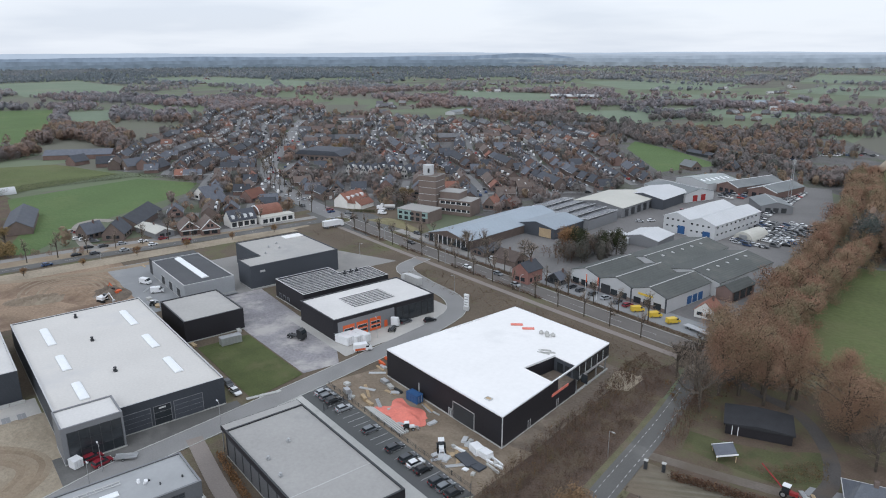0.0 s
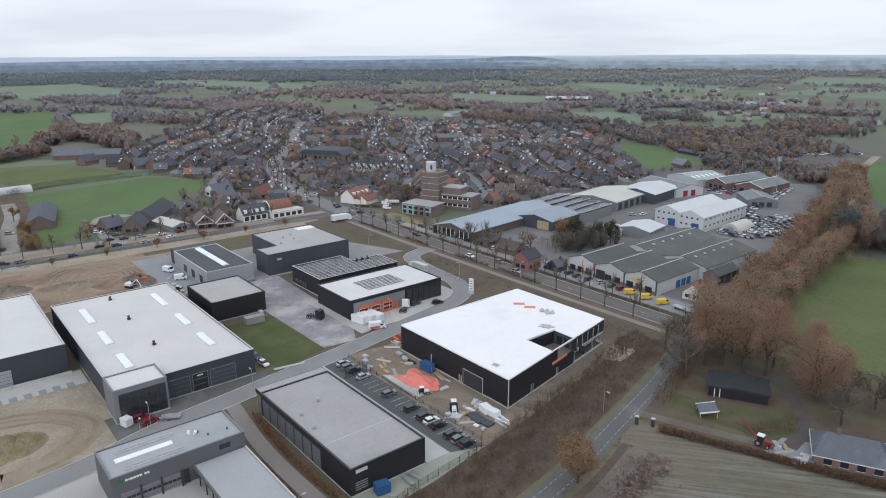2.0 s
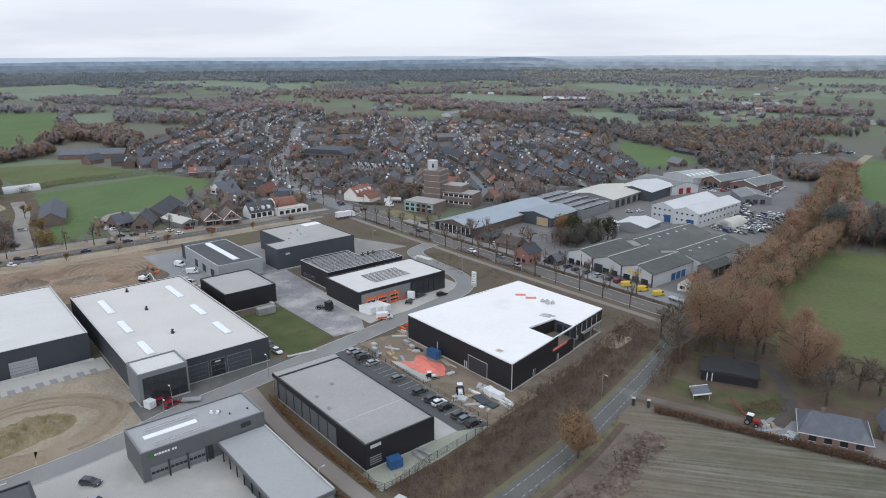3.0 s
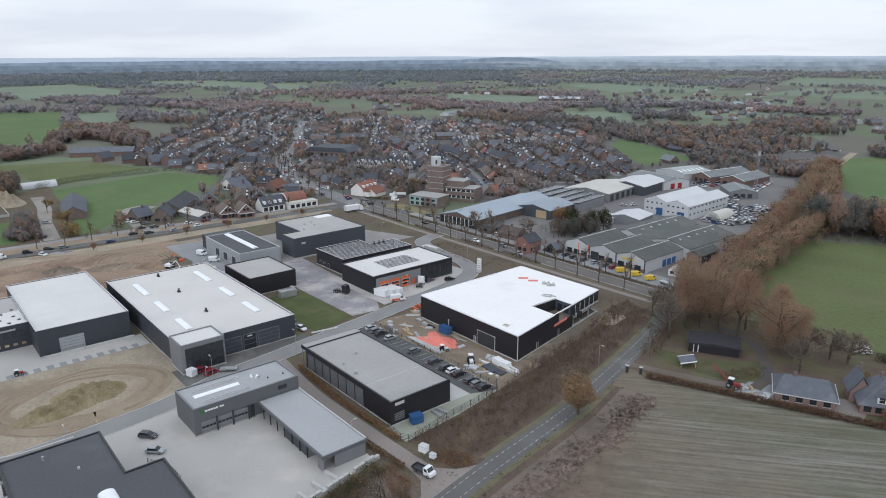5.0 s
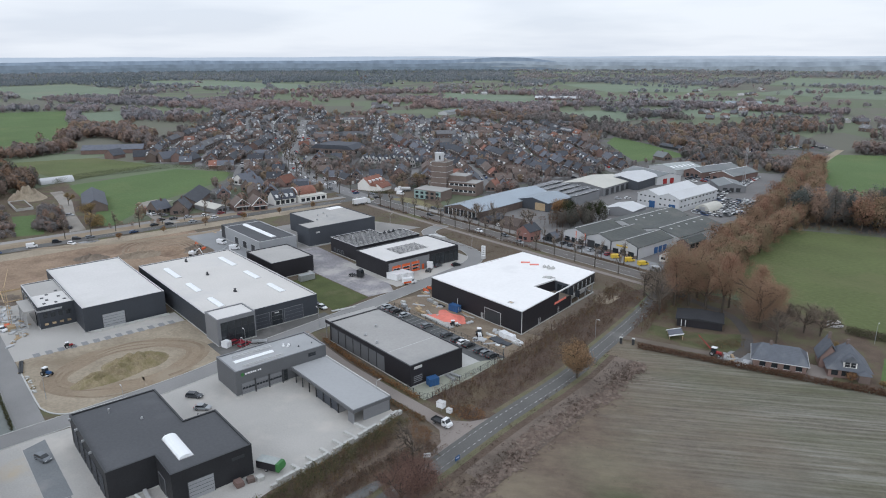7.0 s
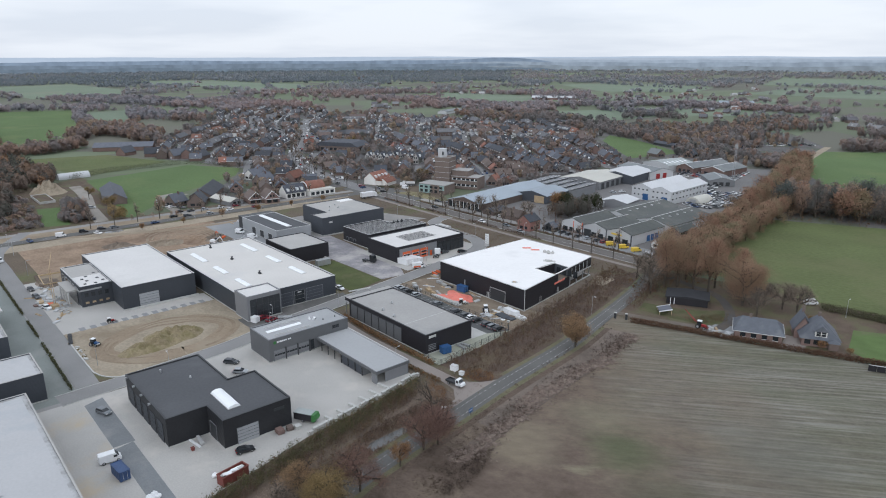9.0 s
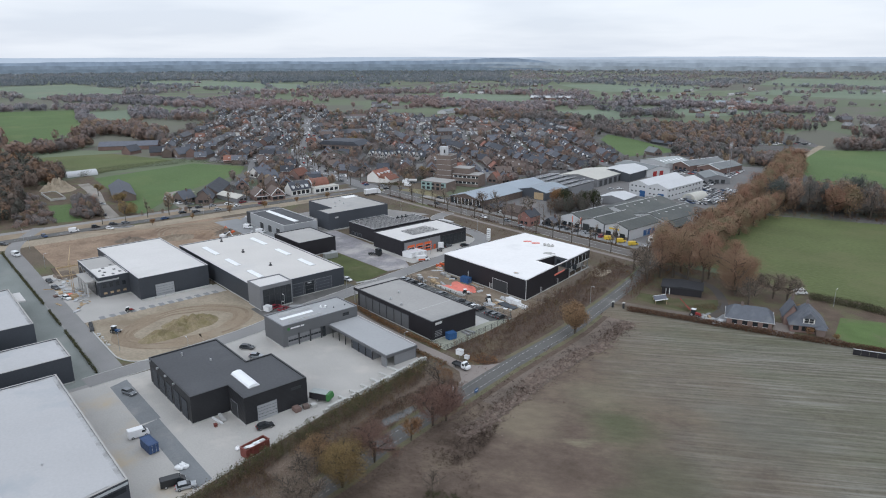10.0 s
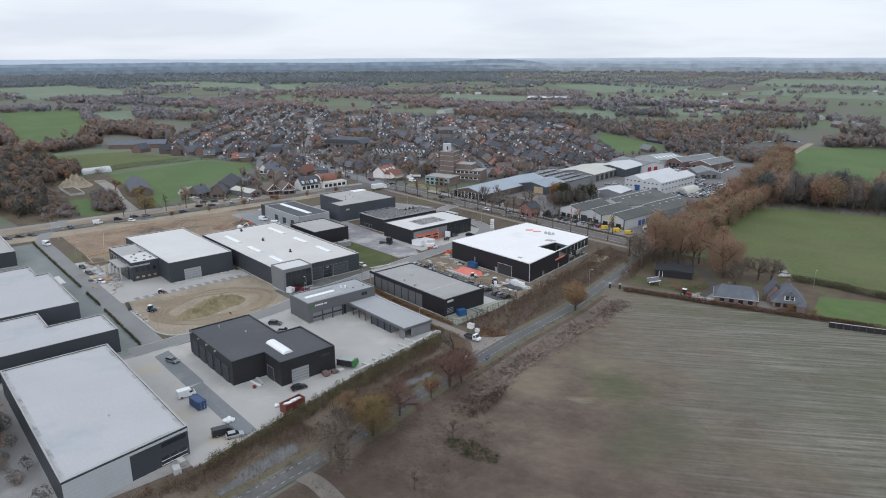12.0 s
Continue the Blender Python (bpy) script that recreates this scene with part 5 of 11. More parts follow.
for k in range(5):
    y0 = 130.2 + k * 3.25
    w = part("window", on_east(shape(), y0, y0 + 2.9, 4.7, 7.4, -0.05, 0.05), M["glass"], ob, "large dark upper-floor window")
    part("frame", on_east(shape(), y0 - 0.12, y0 + 0.06, 4.5, 7.5, -0.05, 0.12), M["trim_pale"], w)
part("band", on_east(shape(), 128.5, 146.7, 4.0, 4.45, -0.05, 0.1), M["trim_pale"], ob)
part("beam", on_east(shape(), 117.2, 128.4, 7.9, 8.3, -0.3, 0.02), M["trim_pale"], ob, "pale edge beam over the terrace")
part("shopfront", on_east(shape(), 130, 146, 0.4, 3.7, -3.05, -2.95), M["concrete_pale"], ob, "pale unfinished ground floor")
for k in range(4):
    y = 129.5 + k * 5.4
    part("column", on_east(shape(), y, y + 0.35, 0, 3.95, -0.6, -0.25), M["steel"], ob)
part("netting", on_east(shape(), 116.5, 124.5, 4.3, 5.0, 0.06, 0.2), M["tarp"], ob, "strip of red safety netting")
for y in (106.0, 106.9, 119.0, 119.7):
    part("downpipe", on_east(shape(), y, y + 0.14, 0.2, 2.6, 0.03, 0.14), M["trim_pale"], ob)

# B: office hall with grey roof
B = hall("office_hall", "black office hall with a grey flat roof", rect(-134.6, 45.3, -92.3, 64.4), 6.6, M["black"], M["roof_grey"], M["trim_dark"])
bm = shape()
prism(bm, [at(B, *p) for p in rect(-137.4, 45.3, -134.6, 64.4)], 5.6, 6.6)
part("canopy", bm, M["black"], B, "deep black roof overhang above the entrance")
part("canopy_roof", box(shape(), *at(B, -137.2, 45.5), 6.6, *at(B, -134.6, 64.2), 6.64), M["roof_grey"], B)
for y in (45.5, 64.0):
    part("column", box(shape(), *at(B, -137.3, y), 0, *at(B, -137.1, y + 0.2), 5.6), M["steel"], B)
for k in range(6):
    opening(B, "window", ("x", -134.6, -1), 46.4 + k * 3.0, 49.1 + k * 3.0, 0.4, 5.4, M["glass"], M["trim_pale"], 0.05, "", 3)
for k in range(7):
    opening(B, "window", ("y", 45.3, -1), -133.5 + k * 4.2, -129.7 + k * 4.2, 0.5, 5.2, M["grey_dark"], M["trim_dark"], 0.05, "tall blue-grey panel")
part("roof_seam", box(shape(), *at(B, -104.2, 45.7), 6.33, *at(B, -104.0, 64.0), 6.39), M["trim_pale"], B)
opening(B, "sign", ("x", -92.3, 1), 46.6, 49.4, 5.2, 6.0, M["trim_pale"], None, 0.05, "pale plain sign panel")
for k in range(4):
    opening(B, "louvre", ("x", -92.3, 1), 46.4, 49.4, 1.2 + 0.55 * k, 1.45 + 0.55 * k, M["grey_clad"], None, 0.06)
for x, y in ((-118.5, 48.2), (-111.5, 47.6), (-122, 54.5)):
    roof_vent(B, x, y, 6.3, 0.9, M["steel"])

# C: large hall with pale roof and a taller glazed corner
C = hall("large_hall", "large dark hall with a pale grey roof", rect(-233.2, 16.6, -158.0, 54.2), 7.6, M["anthracite"], M["roof_pale"], M["trim_pale"])
CO = hall("glazed_office", "grey-framed glazed office corner of the large hall", rect(-163.2, 16.0, -153.4, 28.8), 9.0, M["grey_clad"], M["roof_light"], M["grey_clad"])
opening(CO, "glazing", ("x", -153.4, 1), 17.2, 28.2, 0.5, 7.6, M["glass"], M["trim_dark"], 0.04, "tall dark glazing", 3)
for k in range(1, 5):
    opening(CO, "mullion", ("x", -153.4, 1), 17.2 + 2.2 * k, 17.35 + 2.2 * k, 0.5, 7.6, M["trim_dark"], None, 0.09)
opening(CO, "glazing", ("y", 28.8, 1), -157.8, -153.8, 0.5, 7.6, M["glass"], M["trim_dark"], 0.04)
opening(C, "door", ("x", -158.0, 1), 29.6, 35.8, 0.3, 5.2, M["slate"], M["grey_clad"], 0.06, "dark overhead door", 4)
opening(C, "door", ("x", -158.0, 1), 36.6, 40.6, 0.3, 5.2, M["glass"], M["grey_clad"], 0.06, "glazed entrance", 3)
opening(C, "door", ("x", -158.0, 1), 41.4, 48.4, 0.3, 5.2, M["slate"], M["grey_clad"], 0.06, "dark overhead door", 4)
opening(C, "sign", ("x", -158.0, 1), 37.8, 39.4, 4.4, 4.8, M["trim_pale"], None, 0.12, "small plain pale sign")
for x, y, half in ((-215.7, 23.9, 7.3), (-193.6, 23.9, 5.5), (-173.5, 24.0, 5.3), (-216.7, 46.6, 7.1), (-193.8, 46.6, 5.4), (-174.0, 46.6, 5.4)):
    skylight(C, x - half, y - 1.1, x + half, y + 1.1, 7.25, 0.3)
for x, y in ((-227.4, 33.6), (-204.8, 33.5), (-179.7, 33.6)):
    roof_vent(C, x, y, 7.3, 1.25)
part("pipe", tube(shape(), (*at(C, -232.6, 54.0), 7.9), (*at(C, -160, 54.0), 7.9), 0.08, 0.08, 6), M["trim_pale"], C)

# D: fire-orange doors
D = hall("orange_door_hall", "black and grey hall with orange doors and a pale roof", rect(-196.4, 95.7, -174.0, 135.2), 7.3, M["black"], M["roof_light"], M["trim_dark"])
opening(D, "facade", ("x", -174.0, 1), 97.0, 118.5, 0.4, 6.2, M["grey_clad"], None, 0.1, "grey panelled front")
for k in range(3):
    y0 = 98.8 + k * 5.0
    d = opening(D, "door", ("x", -174.0, 1), y0, y0 + 4.2, 0.3, 4.6, M["orange"], None, 0.18, "orange overhead door with window rows")
    for j in range(2):
        opening(D, "door_window", ("x", -174.0, 1), y0 + 0.4, y0 + 3.8, 1.2 + j * 1.4, 2.0 + j * 1.4, M["glass"], M["trim_pale"], 0.22)
opening(D, "door", ("x", -174.0, 1), 114.4, 115.6, 0.3, 2.6, M["orange"], None, 0.18)
for k in range(6):
    opening(D, "window", ("x", -174.0, 1), 119.5 + k * 2.6, 121.7 + k * 2.6, 0.8, 5.6, M["glass"], M["trim_dark"], 0.06, "", 3)
for r in range(8):
    for c in range(2):
        x0, y0 = -190.3 + r * 1.35, 107.0 + c * 8.2
        box_bm = shape()
        side_prism(box_bm, [(0, 0.05), (0.62, 0.16), (0.62, 0.2), (0, 0.09)], 0, 7.9)
        bmesh.ops.transform(box_bm, matrix=pose(*at(D, x0, y0), 7.05), verts=box_bm.verts)
        part("solar_panel", box_bm, M["panel"], D)

# F: striped solar roof
F = hall("solar_hall", "black hall whose roof is covered with solar panels", [(-223.6, 99.6), (-201.6, 99.6), (-201.6, 135.0), (-215.0, 135.0), (-215.0, 121.8), (-223.6, 121.8)], 7.0, M["black"], M["roof_light"], M["trim_pale"])
for r in range(13):
    x0 = -223.0 + r * 1.62
    y1 = 121.2 if x0 < -215.2 else 134.4
    bm = shape()
    side_prism(bm, [(0, 0.05), (1.02, 0.2), (1.02, 0.24), (0, 0.09)], 0, y1 - 100.2)
    bmesh.ops.transform(bm, matrix=pose(*at(F, x0, 100.2), 6.75), verts=bm.verts)
    part("solar_panel", bm, M["panel"], F)
for k in range(3):
    roof_vent(F, -213.5, 123.2 + 2.6 * k, 6.7, 1.3)
opening(F, "door", ("x", -201.6, 1), 99.9, 104.0, 0.2, 4.2, M["trim_dark"], M["grey_clad"], 0.05)
for k in range(3):
    opening(F, "window", ("y", 99.6, -1), -221 + 3.2 * k, -219.2 + 3.2 * k, 1.0, 2.4, M["glass"], M["grey_clad"], 0.05)

# I: tall dark hall
I = hall("tall_hall", "tall slate-grey hall with a grey roof", [(-248.3, 95.6), (-236.6, 95.6), (-236.6, 133.6), (-272.5, 133.6), (-272.5, 104.6), (-248.3, 104.6)], 9.2, M["slate"], M["roof_mid"], M["trim_dark"])
part("roof_plate", box(shape(), *at(I, -270, 124.5), 8.95, *at(I, -265.5, 133), 9.25), M["roof_white"], I, "new white roof strip")
for x, y in ((-258, 113), (-254, 116), (-261, 118), (-250, 108)):
    roof_vent(I, x, y, 8.9, 0.9, M["steel"])
opening(I, "sign", ("x", -236.6, 1), 99.5, 101.5, 6.2, 7.0, M["trim_pale"], None, 0.05)

# J: grey workshop with a long roof light
J = hall("workshop_hall", "grey workshop hall with a dark roof", rect(-277.5, 71.2, -239.0, 90.0), 6.4, M["silver"], M["roof_dark"], M["trim_pale"])
skylight(J, -275.5, 79.6, -244.0, 82.2, 6.05, 0.4)
part("annex", box(shape(), *at(J, -283.0, 71.6), 0, *at(J, -277.5, 90.0), 6.3), M["trim_dark"], J, "dark end block")
for k in range(3):
    opening(J, "door", ("y", 71.2, -1), -266 + 9 * k, -262 + 9 * k, 0.1, 3.6, M["trim_dark"], M["trim_pale"], 0.05)

# E: black store
E = hall("black_store", "plain black store with a grey roof", rect(-225.8, 59.0, -202.4, 78.2), 7.2, M["black"], M["roof_mid"], M["trim_dark"])

# G: two-storey office with a low wing
G = hall("contractor_office", "grey two-storey contractor's office", rect(-131.2, 6.6, -118.6, 34.3), 7.4, M["grey_dark"], M["roof_smooth"], M["grey_clad"])
skylight(G, -125.6, 9.0, -124.0, 20.6, 7.05, 0.3)
for x0 in (-128.4, -121.3):
    bm = shape()
    for x, z in ((0, 0.35), (0.9, 0.35)):
        tube(bm, (x, 0, z), (x, 12.0, z), 0.09, 0.09, 6)
    for k in range(9):
        tube(bm, (0, 0.2 + 1.45 * k, 0.35), (0.9, 0.2 + 1.45 * k, 0.35), 0.06, 0.06, 5)
        for x in (0, 0.9):
            tube(bm, (x, 0.2 + 1.45 * k, 0), (x, 0.2 + 1.45 * k, 0.35), 0.05, 0.05, 5)
    bmesh.ops.transform(bm, matrix=pose(*at(G, x0, 9.8), 7.08), verts=bm.verts)
    part("roof_rail", bm, M["trim_pale"], G, "pale ladder-like rail on the roof")
roof_vent(G, -126.0, 24.6, 7.1, 0.8, M["white"])
part("cowl", tube(shape(), (*at(G, -125.0, 25.4), 7.0), (*at(G, -124.6, 25.7), 8.0), 0.28, 0.4, 8), M["white"], G, "white ventilation cowl")
for x, y in ((-125.4, 26.4), (-122.9, 27.8), (-122.7, 32.0)):
    roof_vent(G, x, y, 7.1, 0.45, M["trim_dark"])
part("logo", tube(shape(), (*at(G, -118.55, 8.5), 6.1), (*at(G, -118.42, 8.5), 6.1), 0.5, 0.5, 16), M["green"], G, "round green emblem")
for a, b in ((9.25, 9.75), (9.87, 10.0), (10.12, 10.72), (10.84, 11.3), (11.42, 11.9), (12.02, 12.5), (12.95, 13.4), (13.52, 13.95)):
    opening(G, "sign_bar", ("x", -118.6, 1), a, b, 5.85, 6.3, M["white"], None, 0.06)
for k in range(3):
    y0 = 8.1 + 4.05 * k
    d = opening(G, "overhead_door", ("x", -118.6, 1), y0, y0 + 3.7, 0.05, 3.5, M["grey_clad"], M["grey_dark"], 0.04, "grey sectional door with a glazed band", 4)
    for m in range(4):
        part("pane", box(shape(), *at(G, -118.6, y0 + 0.14 + 0.9 * m), 1.75, *at(G, -118.5, y0 + 0.9 + 0.9 * m), 2.3), M["glass"], d)
    part("door_post", box(shape(), *at(G, -118.6, y0 + 3.72), 0, *at(G, -118.3, y0 + 4.02), 3.9), M["trim_dark"], G)
opening(G, "side_door", ("x", -118.6, 1), 20.6, 21.6, 0.05, 3.6, M["glass"], M["trim_dark"], 0.05, "narrow glazed door", 3)
for k in range(2):
    opening(G, "window", ("x", -118.6, 1), 28.6 + k * 1.2, 29.6 + k * 1.2, 5.2, 6.2, M["glass"], M["trim_dark"], 0.05, "", 2)
GW = thing("open_store", "low grey store with open bays beside the yard", "industrial building", -118.5, 22.8)
part("roof", box(shape(), 0, -0.2, 3.55, 32.3, 11.4, 3.95), M["roof_smooth"], GW)
part("fascia", ring(shape(), rect(0, -0.25, 32.35, 11.45), rect(0.35, 0.1, 32.0, 11.1), 3.2, 4.0), M["grey_dark"], GW)
part("parapet", box(shape(), 0.4, 11.1, 3.95, 31.9, 11.4, 4.25), M["trim_pale"], GW, "pale upstand along the roof's edge")
part("back_wall", box(shape(), 0, 10.9, 0, 32.1, 11.2, 3.55), M["grey_dark"], GW)
part("end_wall", box(shape(), 24.5, 0, 0, 24.8, 10.9, 3.55), M["grey_clad"], GW)
part("end_wall", box(shape(), 31.8, 3.0, 0, 32.1, 10.9, 3.55), M["grey_clad"], GW)
part("end_wall", box(shape(), 29.6, 0, 0, 32.1, 0.3, 3.55), M["grey_clad"], GW)
for k in range(7):
    part("post", box(shape(), 2.4 + 3.7 * k, 0, 0, 2.6 + 3.7 * k, 0.22, 3.55), M["trim_dark"], GW)
for k in range(3):
    part("shutter", box(shape(), 13.75 + 3.7 * k, 0.25, 0, 17.15 + 3.7 * k, 0.37, 3.4), M["slate"], GW, "closed dark shutter")

# K: black L-shaped workshop
K = hall("black_workshop", "black L-shaped workshop with a dark roof", [(-122.6, -32.6), (-92.3, -32.6), (-92.3, -22.8), (-83.0, -22.8), (-83.0, -5.4), (-102.6, -5.4), (-102.6, -13.0), (-122.6, -13.0)], 7.6, M["black_seam"], M["roof_dark"], M["trim_dark"])
skylight(K, -98.0, -19.4, -87.5, -16.4, 7.25, 0.7)
for k in range(5):
    opening(K, "door", ("y", -32.6, -1), -120.6 + k * 5.4, -116.6 + k * 5.4, 0.1, 5.2, M["anthracite"], M["trim_dark"], 0.06, "", 4)
opening(K, "door", ("x", -83.0, 1), -19.6, -14.2, 0.2, 4.4, M["silver"], M["trim_dark"], 0.06, "grey overhead door", 5)
opening(K, "sign", ("x", -83.0, 1), -10.0, -7.2, 5.3, 6.0, M["trim_dark"], None, 0.1)
opening(K, "door", ("y", -22.8, -1), -91.0, -87.4, 0.2, 4.2, M["trim_dark"], M["grey_clad"], 0.06)
part("chimney", tube(shape(), (*at(K, -118, -25), 7.2), (*at(K, -118, -25), 8.4), 0.25, 0.25), M["steel"], K)
for k in range(4):
    part("bracket", box(shape(), *at(K, -121 + 6 * k, -33.2), 7.0, *at(K, -120.7 + 6 * k, -32.4), 7.5), M["steel"], K)
roof_vent(K, -110, -20, 7.2, 0.7, M["steel"])

# L: long pale-roofed hall
L = hall("long_hall", "long hall with a pale grey roof and silver end wall", [(-128.4, -81.6), (-62.6, -81.6), (-67.4, -54.6), (-128.4, -54.6)], 7.5, M["anthracite"], M["roof_cool"], M["roof_mid"])
sx = lambda y: -62.6 - (y + 81.6) * 4.8 / 27


def on_end(y0, y1, z0, z1, d):
    bm = shape()
    v = []
    for z in (z0, z1):
        for y, e in ((y0, -0.05), (y0, d), (y1, d), (y1, -0.05)):
            v.append(bm.verts.new((*at(L, sx(y) + e, y), z)))
    for f in ((3, 2, 1, 0), (4, 5, 6, 7), (0, 1, 5, 4), (1, 2, 6, 5), (2, 3, 7, 6), (3, 0, 4, 7)):
        bm.faces.new([v[i] for i in f])
    return bm


part("end_wall", on_end(-81.5, -68, 0.35, 7.0, 0.06), M["silver_pale"], L, "silver cladding panels")
part("end_wall", on_end(-68, -54.7, 6.4, 7.0, 0.06), M["silver_pale"], L)
part("window", on_end(-61, -55.2, 5.0, 6.0, 0.04), M["glass"], L)
for k in range(3):
    w = part("window", on_end(-61.2 + k * 2.1, -59.5 + k * 2.1, 0.8, 2.6, 0.05), M["glass"], L)
    part("frame", on_end(-61.3 + k * 2.1, -59.4 + k * 2.1, 1.65, 1.75, 0.09), M["white"], w)
    part("sill", on_end(-61.3 + k * 2.1, -59.4 + k * 2.1, 0.65, 0.8, 0.12), M["white"], w)
roof_vent(L, -84.5, -66.5, 7.2, 0.5, M["steel"])

def stained_edge(ob, poly, z, wide=0.9):
    own = [at(ob, x, y) for x, y in poly]
    part("roof_margin", ring(shape(), inset(own, 0.4), inset(own, 0.4 + wide), z, z + 0.012), M["roof_margin"], ob, "grey moss-stained margin of the roof")


stained_edge(L, [(-128.4, -81.6), (-62.6, -81.6), (-67.4, -54.6), (-128.4, -54.6)], 7.25)
# M: hall with a loading front
Mh = hall("loading_hall", "dark hall with a white roof and loading front", rect(-248.0, -13.2, -193.2, 13.3), 8.7, M["anthracite"], M["roof_light"], M["trim_pale"])
opening(Mh, "door", ("x", -193.2, 1), -7.5, -0.5, 0.2, 5.0, M["silver"], M["trim_dark"], 0.06, "pale grey overhead door", 5)
MO = hall("loading_office", "dark office block with rows of small windows", rect(-235.5, -24.0, -205.2, -13.2), 8.2, M["anthracite"], M["roof_light"], M["trim_pale"])
for z in (2.0, 4.6):
    for k in range(4):
        opening(MO, "window", ("x", -205.2, 1), -22.8 + k * 2.3, -21.6 + k * 2.3, z - 0.6, z + (0.9 if z > 3 else 0.2), M["glass"] if z > 3 else M["timber"], M["trim_dark"], 0.05)
for k in range(5):
    opening(MO, "window", ("y", -24.0, -1), -233 + k * 5.2, -230 + k * 5.2, 4.6, 6.6, M["glass"], M["trim_pale"], 0.05)
for x, y in ((-212, -20), (-214, -16), (-208, -18), (-218, -19), (-221, -15.5), (-210, -15), (-208.5, -21.5), (-215, -21)):
    part("roof_hatch", box(shape(), *at(MO, x - 0.55, y - 0.45), 7.9, *at(MO, x + 0.55, y + 0.45), 8.12), M["trim_dark"], MO, "flat black roof hatch")
part("roof_sheet", box(shape(), *at(MO, -235.0, -23.5), 7.94, *at(MO, -219.5, -13.6), 7.99), M["roof_mid"], MO, "grey stretch of roof")
part("balustrade", ring(shape(), [at(MO, -211, -24.6), at(MO, -204.6, -24.6), at(MO, -204.6, -17), at(MO, -211, -17)], [at(MO, -210.9, -24.5), at(MO, -204.7, -24.5), at(MO, -204.7, -17.1), at(MO, -210.9, -17.1)], 6.5, 7.1), M["steel"], MO, "thin steel rail round the office corner")
PO = thing("portico", "pale-roofed entrance portico on tall columns", "canopy", -224, -27.6)
part("roof", box(shape(), 0, 0, 5.5, 14, 3.5, 6.0), M["roof_mid"], PO)
for k in range(4):
    part("column", box(shape(), 0.3 + 4.3 * k, 0.3, 0, 0.7 + 4.3 * k, 0.7, 5.5), M["trim_pale"], PO)
part("back_wall", box(shape(), 0, 3.3, 0, 14, 3.5, 5.5), M["glass"], PO)

# western halls
N1 = hall("grey_hall", "broad grey hall with a pale flat roof", [(-228, -92), (-171, -92), (-171, -51.8), (-214, -51.8), (-214, -56), (-228, -56)], 8.0, M["slate"], M["roof_cool"], M["roof_mid"])
part("canopy", box(shape(), *at(N1, -214, -51.8), 5.6, *at(N1, -203, -48.6), 6.0), M["roof_light"], N1, "pale canopy over the side door")
N2 = hall("stepped_hall", "dark hall with a stepped pale roof", [(-168.2, -100), (-137, -100), (-137, -49), (-153.6, -49), (-153.6, -64.7), (-168.2, -64.7)], 8.0, M["anthracite"], M["roof_cool"], M["roof_mid"])
stained_edge(N1, [(-228, -92), (-171, -92), (-171, -51.8), (-214, -51.8), (-214, -56), (-228, -56)], 7.75, 0.7)
stained_edge(N2, [(-168.2, -100), (-137, -100), (-137, -49), (-153.6, -49), (-153.6, -64.7), (-168.2, -64.7)], 7.75, 0.7)
hall("corner_hall", "dark hall at the end of the lane", rect(-300, -95, -262, -55), 7.0, M["anthracite"], M["roof_mid"], M["trim_pale"])


# ---- sheds, village and farms ----
def gable(name, label, cx, cy, w, d, turn, eave, ridge, wall, roof, category="industrial building", over=0.4, ends=None):
    """A gabled building: ridge along its own y, w wide, d long, about its middle."""
    ob = thing(name, label, category, cx, cy, 0, turn)
    side_prism_bm = side_prism(shape(), [(-w / 2, 0), (w / 2, 0), (w / 2, eave), (0, ridge - 0.12), (-w / 2, eave)], -d / 2, d / 2)
    part("wall", side_prism_bm, wall, ob)
    o = w / 2 + over
    low = ridge - (ridge - eave) / (w / 2) * o
    bm = side_prism(shape(), [(0, ridge), (-o, low), (-o, low - 0.22), (0, ridge - 0.22), (o, low - 0.22), (o, low)][::-1], -d / 2 - over * 0.6, d / 2 + over * 0.6)
    part("roof", bm, roof, ob)
    if ends:
        part("ridge_cap", side_prism(shape(), [(-0.25, ridge - 0.02), (0.25, ridge - 0.02), (0, ridge + 0.12)], -d / 2 - over * 0.6, d / 2 + over * 0.6), ends, ob)
    return ob


def pane(ob, x0, x1, z0, z1, y, side, material=None, name="window", label=""):
    lo, hi = sorted((y - side * 0.05, y + side * 0.05))
    return part(name, box(shape(), x0, lo, z0, x1, hi, z1), material or M["glass"], ob, label)


def pane_x(ob, y0, y1, z0, z1, x, side, material=None, name="window", label=""):
    lo, hi = sorted((x - side * 0.05, x + side * 0.05))
    return part(name, box(shape(), lo, y0, z0, hi, y1, z1), material or M["glass"], ob, label)


